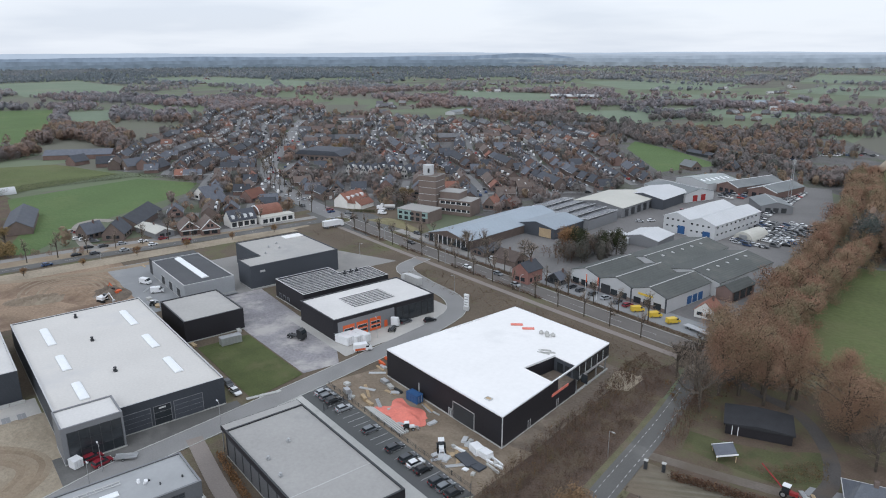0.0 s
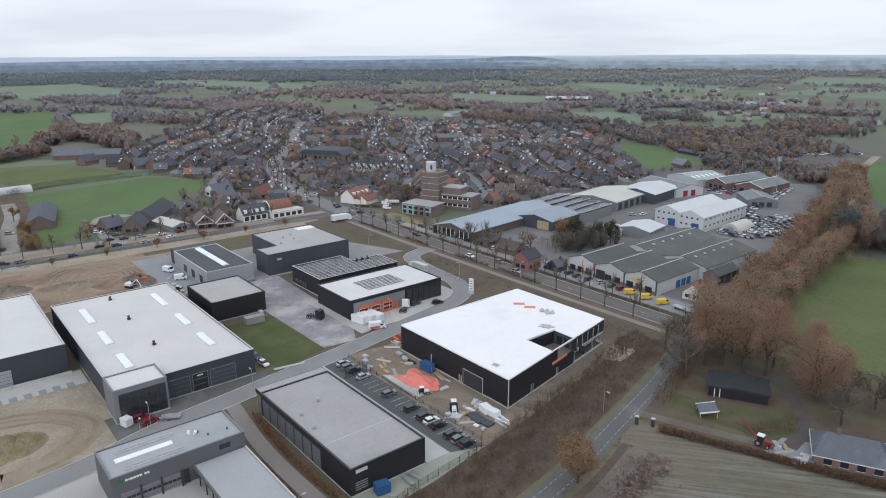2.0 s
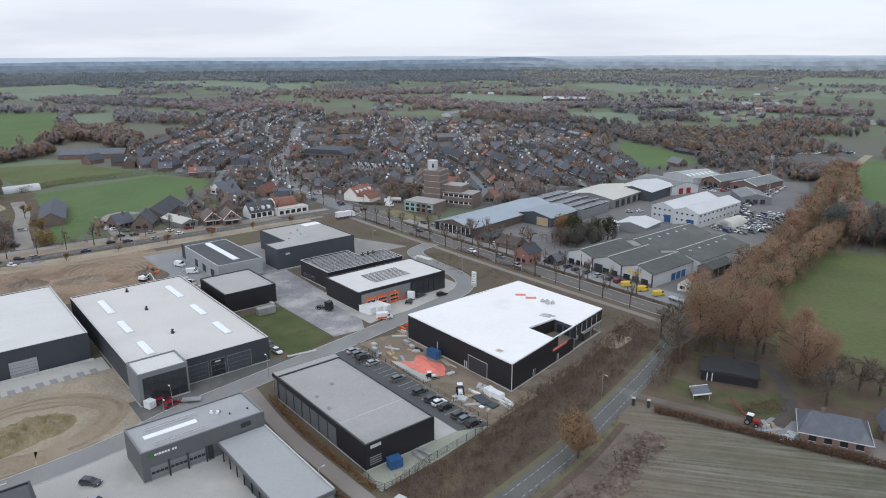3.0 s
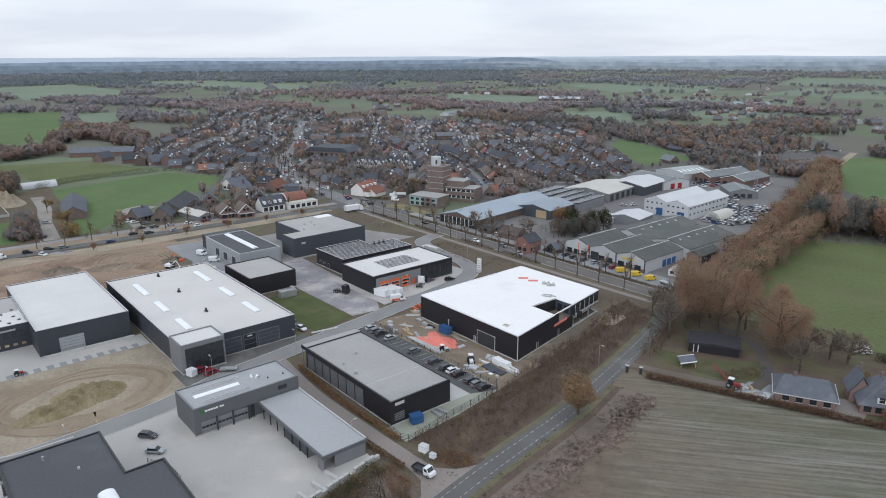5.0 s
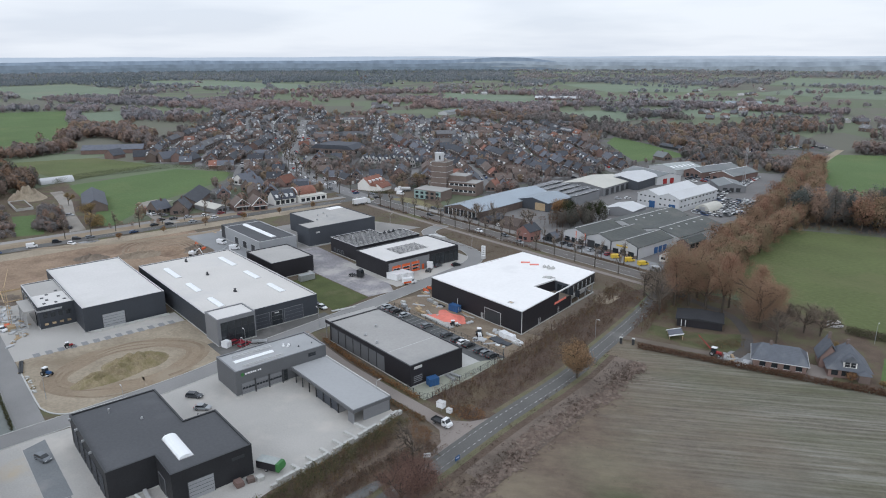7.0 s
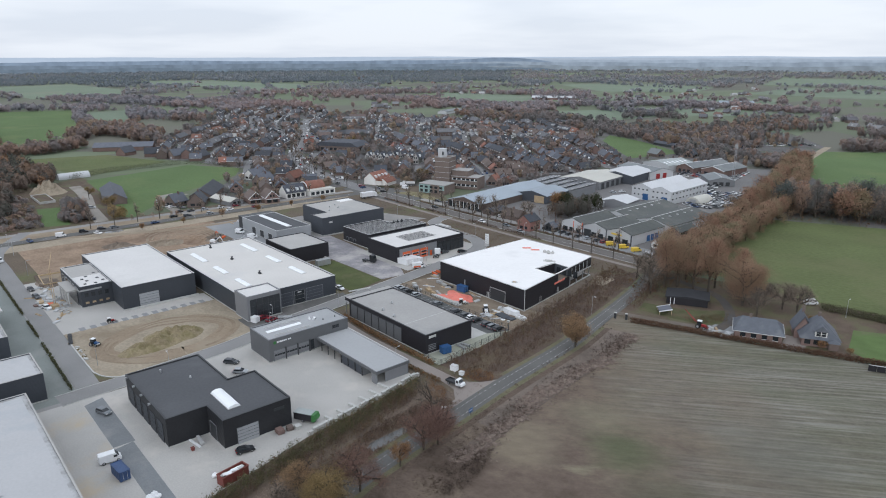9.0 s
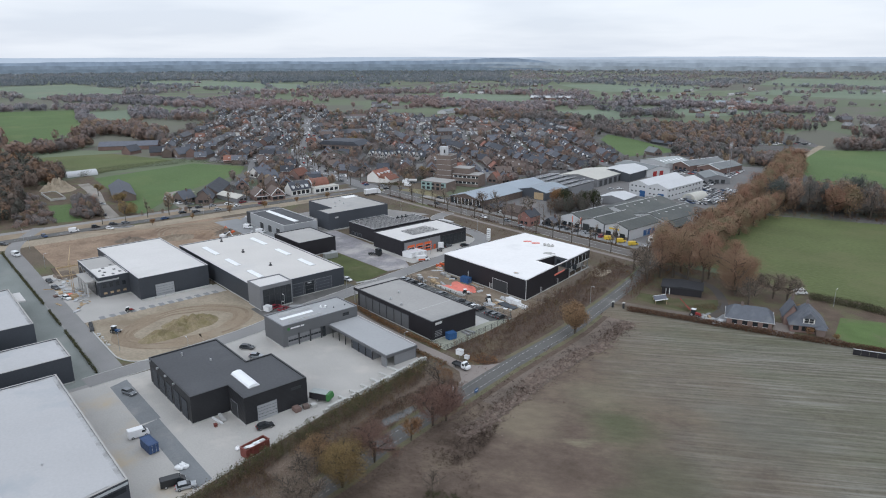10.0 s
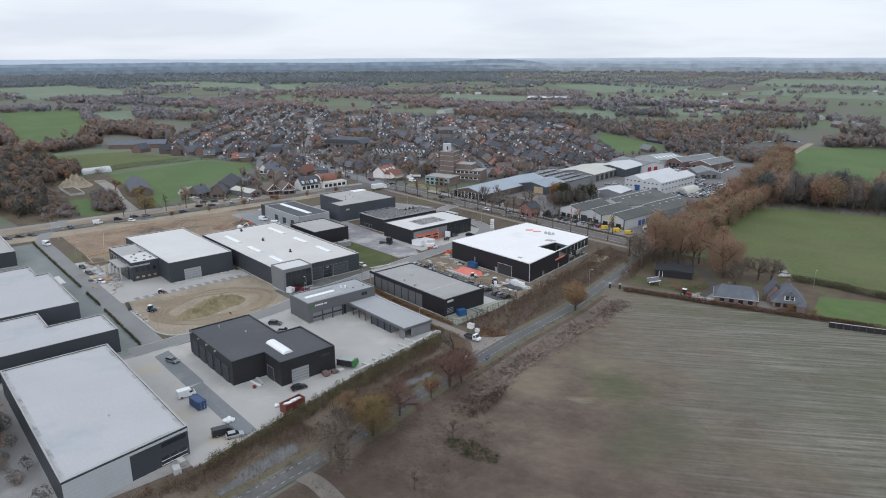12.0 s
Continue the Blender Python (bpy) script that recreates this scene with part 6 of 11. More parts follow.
for k, (x0, x1) in enumerate(((-165.2, -151.2), (-151.2, -136.8), (-136.8, -122.4))):
    w = x1 - x0
    s = gable("trade_shed", "white-fronted trade shed with a grey sheet roof", (x0 + x1) / 2, 211, w - 0.1, 28, 0, 5.6, 7.9, M["white_clad"], M["roof_sheet"], ends=M["trim_pale"])
    s["group"] = "row of trade sheds"
    part("brick_base", box(shape(), -w / 2, -14.1, 0, w / 2, -13.95, 1.5), M["brick_brown"], s)
    for j in range(3):
        pane(s, -w / 2 + 1.0 + j * 4.2, -w / 2 + 4.0 + j * 4.2, 0.6, 2.8, -14.12, -1, M["glass"])
    part("corner_post", box(shape(), w / 2 - 0.5, -14.15, 0, w / 2 + 0.05, -13.9, 5.6), M["slate"], s)
    if k == 2:
        pane(s, -4.4, 1.6, 4.0, 4.8, -14.06, -1, M["yellow"], "sign", "plain yellow sign strip")
        for j in range(3):
            pane_x(s, -1 + j * 3.6, 1.8 + j * 3.6, 0.2, 3.2, w / 2, 1, M["blue"], "door", "blue overhead door")
    if k == 1:
        pane(s, -6.4, -2.2, 0.2, 3.8, -14.2, -1, M["trim_dark"], "door", "dark recessed entrance")
for x0, x1, y1 in ((-163.0, -142.0, 272), (-142.0, -119.5, 266)):
    s = gable("rear_shed", "long rear shed with a dark grey roof", (x0 + x1) / 2, (226 + y1) / 2, x1 - x0 - 0.1, y1 - 226, 0, 5.8, 8.3, M["white_clad"], M["roof_sheet"], ends=M["trim_pale"])
    for j in range(5):
        bm = box(shape(), 3 - 0.6, -15 + 7 * j, 6.9, 3 + 0.6, -14 + 7 * j, 7.75)
        part("roof_vent", bm, M["trim_pale"], s)
s = gable("brick_annex", "orange brick annex with large dark windows", -116.4, 232, 6.2, 16, 0, 4.4, 6.2, M["brick_red"], M["roof_sheet"])
for j in range(3):
    pane_x(s, -6.5 + 4.6 * j, -3 + 4.6 * j, 0.4, 3.6, 3.1, 1)
s = gable("red_roofed_house", "small white house with a red tiled roof", -112.3, 207, 7, 8, 12, 2.9, 6.0, M["plaster"], M["tile_red"], "house")
for j in range(2):
    pane(s, -2.6 + 3 * j, -0.8 + 3 * j, 0.9, 2.1, -4, -1)
part("chimney", box(shape(), 0.4, 1, 5, 1.1, 1.7, 7), M["brick_red"], s)
s = gable("garden_centre", "long low shop with a blue-grey metal roof", -241.5, 229, 25, 74, 7.6, 4.4, 7.4, M["brick_brown"], M["roof_blue"])
for j in range(8):
    p = pane(s, -11.6 + 2.9 * j, -9.0 + 2.9 * j, 0.4, 4.0, -37.02, -1)
    part("mullion", box(shape(), -9.0 + 2.9 * j, -37.2, 0.3, -8.75 + 2.9 * j, -37, 4.3), M["white"], s)
s = gable("blue_roofed_shed", "dark shed with a blue-grey metal roof", -224.5, 250, 22, 26, 7.6, 5.2, 7.4, M["slate"], M["roof_blue"])
pane(s, 2, 9, 0.2, 4.6, -13, -1, M["timber"], "door", "pale timber doors")
for k in range(5):
    x0 = -255 + 8.6 * k
    s = thing("monitor_shed", "low shed with a dark solar roof", "industrial building", x0, 268 - 1.2 * k, 0, 7.6, "row of solar sheds")
    part("wall", box(shape(), 0, 0, 0, 8.2, 29, 5.2), M["grey_clad"], s)
    part("roof", side_prism(shape(), [(0, 5.0), (8.3, 5.9), (8.3, 6.2), (0, 5.3)], -0.2, 29.2), M["white_clad"], s)
    for j in range(4):
        part("solar_panel", side_prism(shape(), [(0.4, 5.36), (7.8, 6.17), (7.8, 6.22), (0.4, 5.41)], 0.5 + 7.1 * j, 7.0 + 7.1 * j), M["panel"], s)
s = gable("cream_shed", "broad shed with a weathered cream roof", -236.5, 317.5, 31, 40, 8, 5.6, 7.8, M["grey_clad"], M["roof_cream"])
for j in range(5):
    pane_x(s, -17 + 7 * j, -13 + 7 * j, 0.2, 4.2, 15.5, 1, M["trim_dark"], "door")
gable("white_shed", "shed with a pale metal roof", -231, 349, 26, 34, 8, 6.0, 8.4, M["slate"], M["roof_metal"])
for k in range(2):
    s = gable("white_works", "two-storey white works hall with a pale roof", -183.0 + 14.2 * k, 318 - 1.2 * k, 14.1, 46, 2, 8.0, 10.6, M["white_clad"], M["roof_metal"])
    for z in (2.6, 6.0):
        for j in range(4):
            pane(s, -5.4 + 2.9 * j, -4.3 + 2.9 * j, z + 0.3, z + 1.1, -23, -1)
    pane(s, 1.0, 4.8, 0.2, 4.2, -23.03, -1, M["blue"], "door", "blue overhead door")
    if k == 1:
        for z in (2.4, 5.8):
            for j in range(10):
                pane_x(s, -21 + 4.3 * j, -19.6 + 4.3 * j, z + 0.3, z + 1.1, 7.05, 1)
s = gable("metal_shed", "grey metal shed with red doors", -233, 375.5, 23, 36, 77, 5.4, 7.8, M["white_clad"], M["roof_slate"], ends=M["trim_pale"])
for j in range(2):
    pane(s, -5.5 + 6.5 * j, -1.8 + 6.5 * j, 0.2, 4.0, -18, -1, M["red"], "door", "red overhead door")
s = gable("pale_shed", "broad shed with a pale grey-green sheet roof", -238, 417, 26, 30, -9, 5.2, 7.6, M["white_clad"], M["roof_sage"], ends=M["trim_pale"])
for j in range(6):
    part("roof_light", side_prism(shape(), [(5.0, 6.75), (9.0, 6.0), (9.0, 6.08), (5.0, 6.83)], -13 + 4.6 * j, -11.4 + 4.6 * j), M["skylight"], s)
for x, y, w, d, turn in ((-213.5, 427, 15.5, 44, -9), (-194.5, 424, 18, 34, -2)):
    s = gable("long_shed", "brick-fronted shed with a slate-grey roof and white verges", x, y, w, d, turn, 5.2, 8.0, M["brick_red"], M["roof_slate"], ends=M["white"])
    for e in (-1, 1):
        part("verge_board", side_prism(shape(), [(0, 8.1), (e * (w / 2 + 0.5), 5.05), (e * (w / 2 + 0.5), 4.7), (0, 7.7)], -d / 2 - 0.45, -d / 2 - 0.2), M["white"], s, "white gable board")
    for j in range(3):
        pane(s, -w * 0.36 + w * 0.26 * j, -w * 0.2 + w * 0.26 * j, 0.8, 3.2, -d / 2, -1)
s = gable("low_shed", "low grey shed behind the car lot", -178.5, 384, 17, 24, 42, 4.2, 6.4, M["grey_clad"], M["roof_slate"], ends=M["trim_pale"])
for j in range(3):
    pane(s, -6 + 4.2 * j, -3.2 + 4.2 * j, 0.3, 3.0, -12, -1, M["trim_dark"], "door")
gable("small_shed", "small shed with a white roof", -180.5, 270, 17, 18, 10, 4.0, 5.8, M["grey_clad"], M["roof_metal"])
gable("small_shed", "small shed with a white roof", -190, 256, 12, 14, 10, 3.2, 4.8, M["white_clad"], M["roof_metal"])
gh = thing("tunnel_store", "pale arched tunnel store", "greenhouse", -153, 314, 0, 0)
part("cover", side_prism(shape(), [(-5 * math.cos(math.pi * i / 10), 4.6 * math.sin(math.pi * i / 10)) for i in range(11)], -8, 8), M["roof_cream"], gh)
part("door", box(shape(), -2, -8.1, 0, 2, -7.95, 3.2), M["steel"], gh)

# the brick tower block and its neighbours at the junction
TW = thing("tower_block", "brick tower with pale bands and a white lantern", "tower", -297, 230, 0, 24)
part("shaft", box(shape(), -5.4, -5.4, 0, 5.4, 5.4, 21), M["brick_tower"], TW)
part("cap", ring(shape(), rect(-5.5, -5.5, 5.5, 5.5), rect(-5.1, -5.1, 5.1, 5.1), 21, 21.4), M["roof_grey"], TW)
for k in range(5):
    part("band", ring(shape(), rect(-5.47, -5.47, 5.47, 5.47), rect(-5.35, -5.35, 5.35, 5.35), 3.4 + 3.7 * k, 3.6 + 3.7 * k), M["trim_pale"], TW)
part("lantern", tube(shape(), (-2.4, 0.6, 21), (-2.4, 0.6, 26.4), 3.1, 3.1, 12), M["white_clad"], TW, "white round lantern")
part("lantern_door", box(shape(), -1.2, -2.6, 22.4, -0.2, -2.2, 24.8), M["trim_dark"], TW)
SLAB = thing("office_slab", "brown brick office slab with pale window bands", "office building", -284.5, 238, 0, 24)
part("wall", box(shape(), -9, -5.5, 0, 11, 7, 8.4), M["brick_tower"], SLAB)
part("upper_wall", box(shape(), -9, -3.5, 8.4, 3, 7, 12.2), M["brick_tower"], SLAB)
part("roof", box(shape(), -9.2, -5.7, 8.4, 11.2, 7.2, 8.55), M["roof_grey"], SLAB)
part("upper_roof", box(shape(), -9.2, -3.7, 12.2, 3.2, 7.2, 12.5), M["roof_grey"], SLAB)
for z in (2.2, 6.2):
    part("window_band", box(shape(), -8, -5.58, z, 10.4, -5.45, z + 1.3), M["glass"], SLAB)
    for j in range(6):
        part("pier", box(shape(), -8 + 3.3 * j, -5.7, z, -7.5 + 3.3 * j, -5.5, z + 1.3), M["white"], SLAB)
    part("sill", box(shape(), -8.2, -5.72, z - 0.2, 10.6, -5.5, z), M["trim_pale"], SLAB)
TE = thing("corner_cafe", "low teal building with a flat grey roof", "shop", -286, 212, 0, 18)
part("wall", box(shape(), -10, -5, 0, 10, 8, 6.0), M["brick_tower"], TE)
part("teal_panel", box(shape(), -10.1, -5.1, 0.2, -1, -4.9, 5.8), M["teal"], TE, "teal painted front")
part("teal_panel", box(shape(), 6.0, -5.1, 2.6, 9.6, -4.9, 5.8), M["teal"], TE, "teal painted front")
part("roof", box(shape(), -10.3, -5.3, 6.0, 10.3, 8.3, 6.35), M["roof_grey"], TE)
for j in range(5):
    part("window", box(shape(), -9.2 + 3.8 * j, -5.2, 0.8, -7.0 + 3.8 * j, -5.06, 2.6), M["glass"], TE)
    part("window", box(shape(), -9.2 + 3.8 * j, -5.2, 3.6, -7.0 + 3.8 * j, -5.06, 5.0), M["glass"], TE)


def house(label, w, d, eave, ridge, wall, roof, windows=True, trim=None):
    ob = gable("house", label, 0, 0, w, d, 0, eave, ridge, wall, roof, "house", 0.45)
    part("chimney", box(shape(), w * 0.12, d * 0.2, ridge - 1.2, w * 0.12 + 0.7, d * 0.2 + 0.7, ridge + 0.9), M["brick_red"], ob)
    if windows:
        for s in (-1, 1):
            pane(ob, -w * 0.32, -w * 0.06, 0.9, 2.3, s * d / 2, s)
            pane(ob, w * 0.10, w * 0.32, 0.1 if s < 0 else 0.9, 2.3, s * d / 2, s, M["trim_pale"] if s < 0 else None, "door" if s < 0 else "window")
            pane(ob, -w * 0.14, w * 0.14, eave + 0.5, eave + 1.7, s * d / 2, s)
        slope = (ridge - eave) / (w / 2)
        for s in (1,):
            bm = side_prism(shape(), [(s * w * 0.22, ridge - slope * w * 0.22 + 0.03), (s * w * 0.33, ridge - slope * w * 0.33 + 0.03), (s * w * 0.33, ridge - slope * w * 0.33 + 0.14), (s * w * 0.22, ridge - slope * w * 0.22 + 0.14)], -0.6, 0.4)
            part("roof_window", bm, M["trim_pale"], ob)
    if trim:
        bm = box(shape(), -w / 2 - 0.5, -d / 2 - 0.2, eave - 0.35, -w / 2 - 0.36, d / 2 + 0.2, eave - 0.2)
        part("gutter", box(bm, w / 2 + 0.36, -d / 2 - 0.2, eave - 0.35, w / 2 + 0.5, d / 2 + 0.2, eave - 0.2), trim, ob)
    return ob


def terrace(label, n, wall, roof):
    """A row of small houses under one ridge, with a door, windows and a dormer to each."""
    w, d, eave, top = 8.6, 5.6 * n, 5.0, 8.4
    ob = gable("terraced_houses", label, 0, 0, w, d, 0, eave, top, wall, roof, "terrace", 0.4)
    for k in range(n):
        y = -d / 2 + 5.6 * k
        if k % 2:
            part("chimney", box(shape(), -0.4, y - 0.5, top - 0.9, 0.4, y + 0.5, top + 0.8), M["brick_red"], ob)
        for side in (-1, 1):
            pane_x(ob, y + 0.7, y + 3.0, 0.8, 2.3, side * w / 2, side)
            pane_x(ob, y + 1.0, y + 4.4, 3.2, 4.4, side * w / 2, side, M["trim_pale"], "window", "white-framed upper window")
        lo, hi = sorted((0.28 * w, 0.42 * w))
        part("dormer", box(shape(), lo, y + 1.4, 5.2, hi, y + 3.8, 7.0), M["white"] if k % 2 else M["trim_dark"], ob)
    return ob


KINDS = [
    house("brick village house with a grey tiled roof", 8.0, 10.0, 2.8, 6.6, M["brick_red"], M["tile_grey"], True, M["trim_pale"]),
    house("brown brick house with a steep dark roof", 7.6, 9.5, 2.9, 7.0, M["brick_brown"], M["tile_dark"], True, M["white"]),
    house("terraced brick house with a dark roof", 8.4, 12.6, 4.2, 7.2, M["brick_brown"], M["tile_grey"], True, M["white"]),
    house("brick house with a red tiled roof", 8.0, 9.5, 2.8, 6.4, M["brick_red"], M["tile_red"], True, M["white"]),
    house("white plastered house with a grey roof", 8.0, 9.5, 2.8, 6.9, M["plaster"], M["tile_grey"], True),
    house("long brick house with a brown tiled roof", 8.4, 12.0, 2.8, 6.2, M["brick_brown"], M["tile_brown"], True, M["trim_pale"]),
    terrace("terraced row of brick houses under one dark roof", 5, M["brick_brown"], M["tile_dark"]),
    terrace("terraced row of brick houses under one grey roof", 4, M["brick_red"], M["tile_grey"]),
    terrace("terraced row of brown houses under one brown roof", 4, M["brick_brown"], M["tile_brown"]),
]
rng = np.random.default_rng(7)
# streets of the village: some run with the main street, some across it
ALONG, ACROSS = Vector((-0.86, 0.51)), Vector((0.51, 0.86))
START = Vector((-330, 186))
RUNS = []
for k, off in enumerate((-162, -122, -82, -41, 45, 86, 127, 168, 209, 250, 291)):
    RUNS.append([START + ALONG * (10.0 * i) + ACROSS * (off + 9 * math.sin(i * 0.17 + k * 1.3)) for i in range(-16, 86)])
CROSS = [[START + ALONG * (far + 10 * math.sin(i * 0.11 + far)) + ACROSS * (10.0 * i) for i in range(-14, 42)] for far in (40, 128, 224, 318, 402, 500)]
BLOCKED = ((-508, 280, 30), (-422, 262, 26), (-400, 272, 16), (-297, 230, 16), (-284, 238, 18), (-286, 212, 18), (-335, 199, 22), (-322, 225, 17), (-325, 108, 14), (-326, 128, 14), (-332, 150, 20), (-389, 163, 12), (-336, 110, 16), (-360, 80, 30), (-390, 137, 16), (-236, 317, 34), (-228, 250, 30), (-242, 228, 38), (-415, 145, 12))


def free(p, margin=0.0):
    if not inside(np.array([p.x]), np.array([p.y]), TOWN)[0]:
        return False
    return all((p.x - a) ** 2 + (p.y - b) ** 2 > (c + margin) ** 2 for a, b, c in BLOCKED)


SIDE_STREETS = []
for line in RUNS + CROSS:
    run = []
    for p in line + [None]:
        if p is not None and free(p, -3):
            run.append(p)
        else:
            if len(run) > 3:
                SIDE_STREETS.append(run)
            run = []
SPOTS, FACING, LENGTH, TAKEN = [], [], [], []
STREET_PTS = np.array([tuple(p) for run in SIDE_STREETS for p in run] + [tuple(p) for p in VILLAGE_STREET[1:]])
NO_BUILD = [([tuple(p) for p in SERVICE], 11), ([tuple(p) for p in VILLAGE_STREET], 10)]
for run in SIDE_STREETS + [[p for p in VILLAGE_STREET[3:]]]:
    main = run[0] == VILLAGE_STREET[3]
    line = smooth_line([tuple(p) for p in run], 1.0)
    for side in (-1, 1):
        at = 4.0
        while at < len(line) - 4:
            long = rng.choice([10.6, 12.8, 24.0, 29.0], p=[0.36, 0.24, 0.22, 0.18])
            i = min(len(line) - 4, int(at + long / 2))
            d = (line[i + 3] - line[i]).normalized()
            q = line[i] + Vector((-d.y, d.x)) * side * ((14.5 if main else 9.8) + rng.uniform(-0.6, 1.2))
            span = [q + d * u for u in np.linspace(-long / 2 + 4, long / 2 - 4, max(1, int(long / 6)))]
            bad = any(not free(p, 5) or ((STREET_PTS - np.array(tuple(p))) ** 2).sum(1).min() < 7.4 ** 2 for p in span)
            bad = bad or any(near_line(np.array([p.x]), np.array([p.y]), way, off)[0] for p in span for way, off in NO_BUILD)
            bad = bad or (TAKEN and any(((np.array(TAKEN) - np.array(tuple(p))) ** 2).sum(1).min() < 10.0 ** 2 for p in span))
            if bad:
                at += 5
                continue
            at += long + rng.uniform(1.5, 4.5)
            SPOTS.append(tuple(q))
            TAKEN += [tuple(p) for p in span]
            LENGTH.append(long)
            across = long < 20 and rng.uniform() < 0.3
            FACING.append(math.atan2(d.y, d.x) - math.pi / 2 + (math.pi / 2 if across else 0) + (math.pi if side > 0 else 0) + rng.uniform(-0.06, 0.06))
SPOTS, twist, LENGTH, TAKEN = np.array(SPOTS), np.array(FACING), np.array(LENGTH), np.array(TAKEN)
order = np.argsort(np.hypot(SPOTS[:, 0] - 40, SPOTS[:, 1] + 50))
SPOTS, twist, LENGTH = SPOTS[order], twist[order], LENGTH[order]
tone = np.sin(SPOTS[:, 0] / 37 + 1) * np.cos(SPOTS[:, 1] / 31)
pick = np.where(rng.uniform(size=len(SPOTS)) < 0.45, rng.choice(6, len(SPOTS), p=[0.3, 0.32, 0.18, 0.06, 0.06, 0.08]), np.where(tone > 0.8, 3, np.where(tone > 0.45, 5, np.where(tone < -0.4, 2, np.where(tone < -0.1, 1, 0)))))
pick = np.where(LENGTH > 26, 6, np.where(LENGTH > 20, np.where(tone > 0.3, 8, 7), pick))
NEAR_HOUSES = 165
for i in range(min(NEAR_HOUSES, len(SPOTS))):
    ob = copy_thing(KINDS[pick[i]], pose(SPOTS[i, 0], SPOTS[i, 1], 0, 0, 0, math.degrees(twist[i])))
    ob["group"] = "houses of the village"
for ob in KINDS:
    for o in (*ob.children_recursive, ob):
        bpy.data.objects.remove(o)
for run in SIDE_STREETS:
    tagged(part("side_street", ribbon(shape(), smooth_line([tuple(p) for p in run], 9), 5.4, 0.03 + 0.0015 * (SIDE_STREETS.index(run) % 9)), M["street_grey"], None), "grey residential street in the village", "road", "", "structure")


def slabs(V, F, P, u0, u1, v0, v1, z0, z1):
    k = len(V)
    V += [P(u, v, z) for z in (z0, z1) for u, v in ((u0, v0), (u1, v0), (u1, v1), (u0, v1))]
    F += [(k + 4, k + 5, k + 6, k + 7), (k, k + 1, k + 5, k + 4), (k + 1, k + 2, k + 6, k + 5), (k + 2, k + 3, k + 7, k + 6), (k + 3, k, k + 4, k + 7)]


def roofscape(spots, angles, wallmat, roofmat, label, seed, lengths=None):
    """The farther houses, too many to tell apart: bodies, gable roofs, dormers and windows."""
    r = np.random.default_rng(seed)
    wv, wf, rv, rf, dv, df, gv, gf, cv, cf = ([] for _ in range(10))
    for i, ((x, y), a) in enumerate(zip(spots, angles)):
        w, d, e = r.uniform(3.7, 4.3), r.choice([4.8, 5.4, 6.4]), r.choice([2.8, 2.8, 4.4])
        if lengths is not None and lengths[i] > 20:
            d, e = lengths[i] / 2 - 0.6, 4.8
        h = e + r.uniform(2.8, 4.0)
        c, s = math.cos(a), math.sin(a)
        P = lambda u, v, z: (x + c * u - s * v, y + s * u + c * v, z)
        k = len(wv)
        wv += [P(-w, -d, 0), P(w, -d, 0), P(w, -d, e), P(0, -d, h - 0.1), P(-w, -d, e), P(-w, d, 0), P(w, d, 0), P(w, d, e), P(0, d, h - 0.1), P(-w, d, e)]
        wf += [(k, k + 1, k + 2, k + 3, k + 4), (k + 9, k + 8, k + 7, k + 6, k + 5), (k + 1, k + 6, k + 7, k + 2), (k, k + 4, k + 9, k + 5)]
        k = len(rv)
        o, q = w + 0.4, d + 0.3
        lo = e - 0.4 * (h - e) / w
        rv += [P(-o, -q, lo), P(0, -q, h), P(o, -q, lo), P(-o, q, lo), P(0, q, h), P(o, q, lo), P(-o, -q, lo - 0.25), P(o, -q, lo - 0.25), P(-o, q, lo - 0.25), P(o, q, lo - 0.25)]
        rf += [(k, k + 1, k + 4, k + 3), (k + 1, k + 2, k + 5, k + 4), (k, k + 3, k + 8, k + 6), (k + 2, k + 7, k + 9, k + 5), (k, k + 6, k + 7, k + 2, k + 1), (k + 3, k + 4, k + 5, k + 9, k + 8)]
        for side in (-1, 1):
            for v0 in (r.uniform(-d * 0.5, 0),) if d < 8 else np.arange(-d + 1.5, d - 2, 5.6):
                wd = r.uniform(1.6, 3.4)
                if r.uniform() < 0.6:
                    continue
                slabs(dv, df, P, *sorted((side * w * 0.35, side * w * 0.85)), v0, v0 + wd, e + 0.3, e + 1.9)
            for v0 in (-d * 0.7, d * 0.1) if d < 8 else np.arange(-d + 1, d - 2, 5.6):
                slabs(dv, df, P, *sorted((side * w, side * (w + 0.08))), v0, v0 + 2.0, 0.8, 2.3)
                slabs(gv, gf, P, *sorted((side * w, side * (w + 0.12))), v0 + 0.2, v0 + 1.8, 0.95, 2.1)
            slabs(dv, df, P, -0.9, 0.9, *sorted((side * d, side * (d + 0.08))), e + 0.2, e + 1.6)
            slabs(gv, gf, P, -0.7, 0.7, *sorted((side * d, side * (d + 0.12))), e + 0.35, e + 1.45)
        slabs(cv, cf, P, 0.2, 0.9, d * 0.5, d * 0.5 + 0.7, h - 1, h + 0.9)
    ob = tagged(new("far_houses"), label, "houses", "", "stuff")
    link_mesh("walls", wv, wf, wallmat, ob)
    link_mesh("roofs", rv, rf, roofmat, ob)
    link_mesh("dormers", dv, df, M["white_clad"], ob)
    link_mesh("windows", gv, gf, M["glass"], ob)
    link_mesh("chimneys", cv, cf, M["brick_red"], ob)


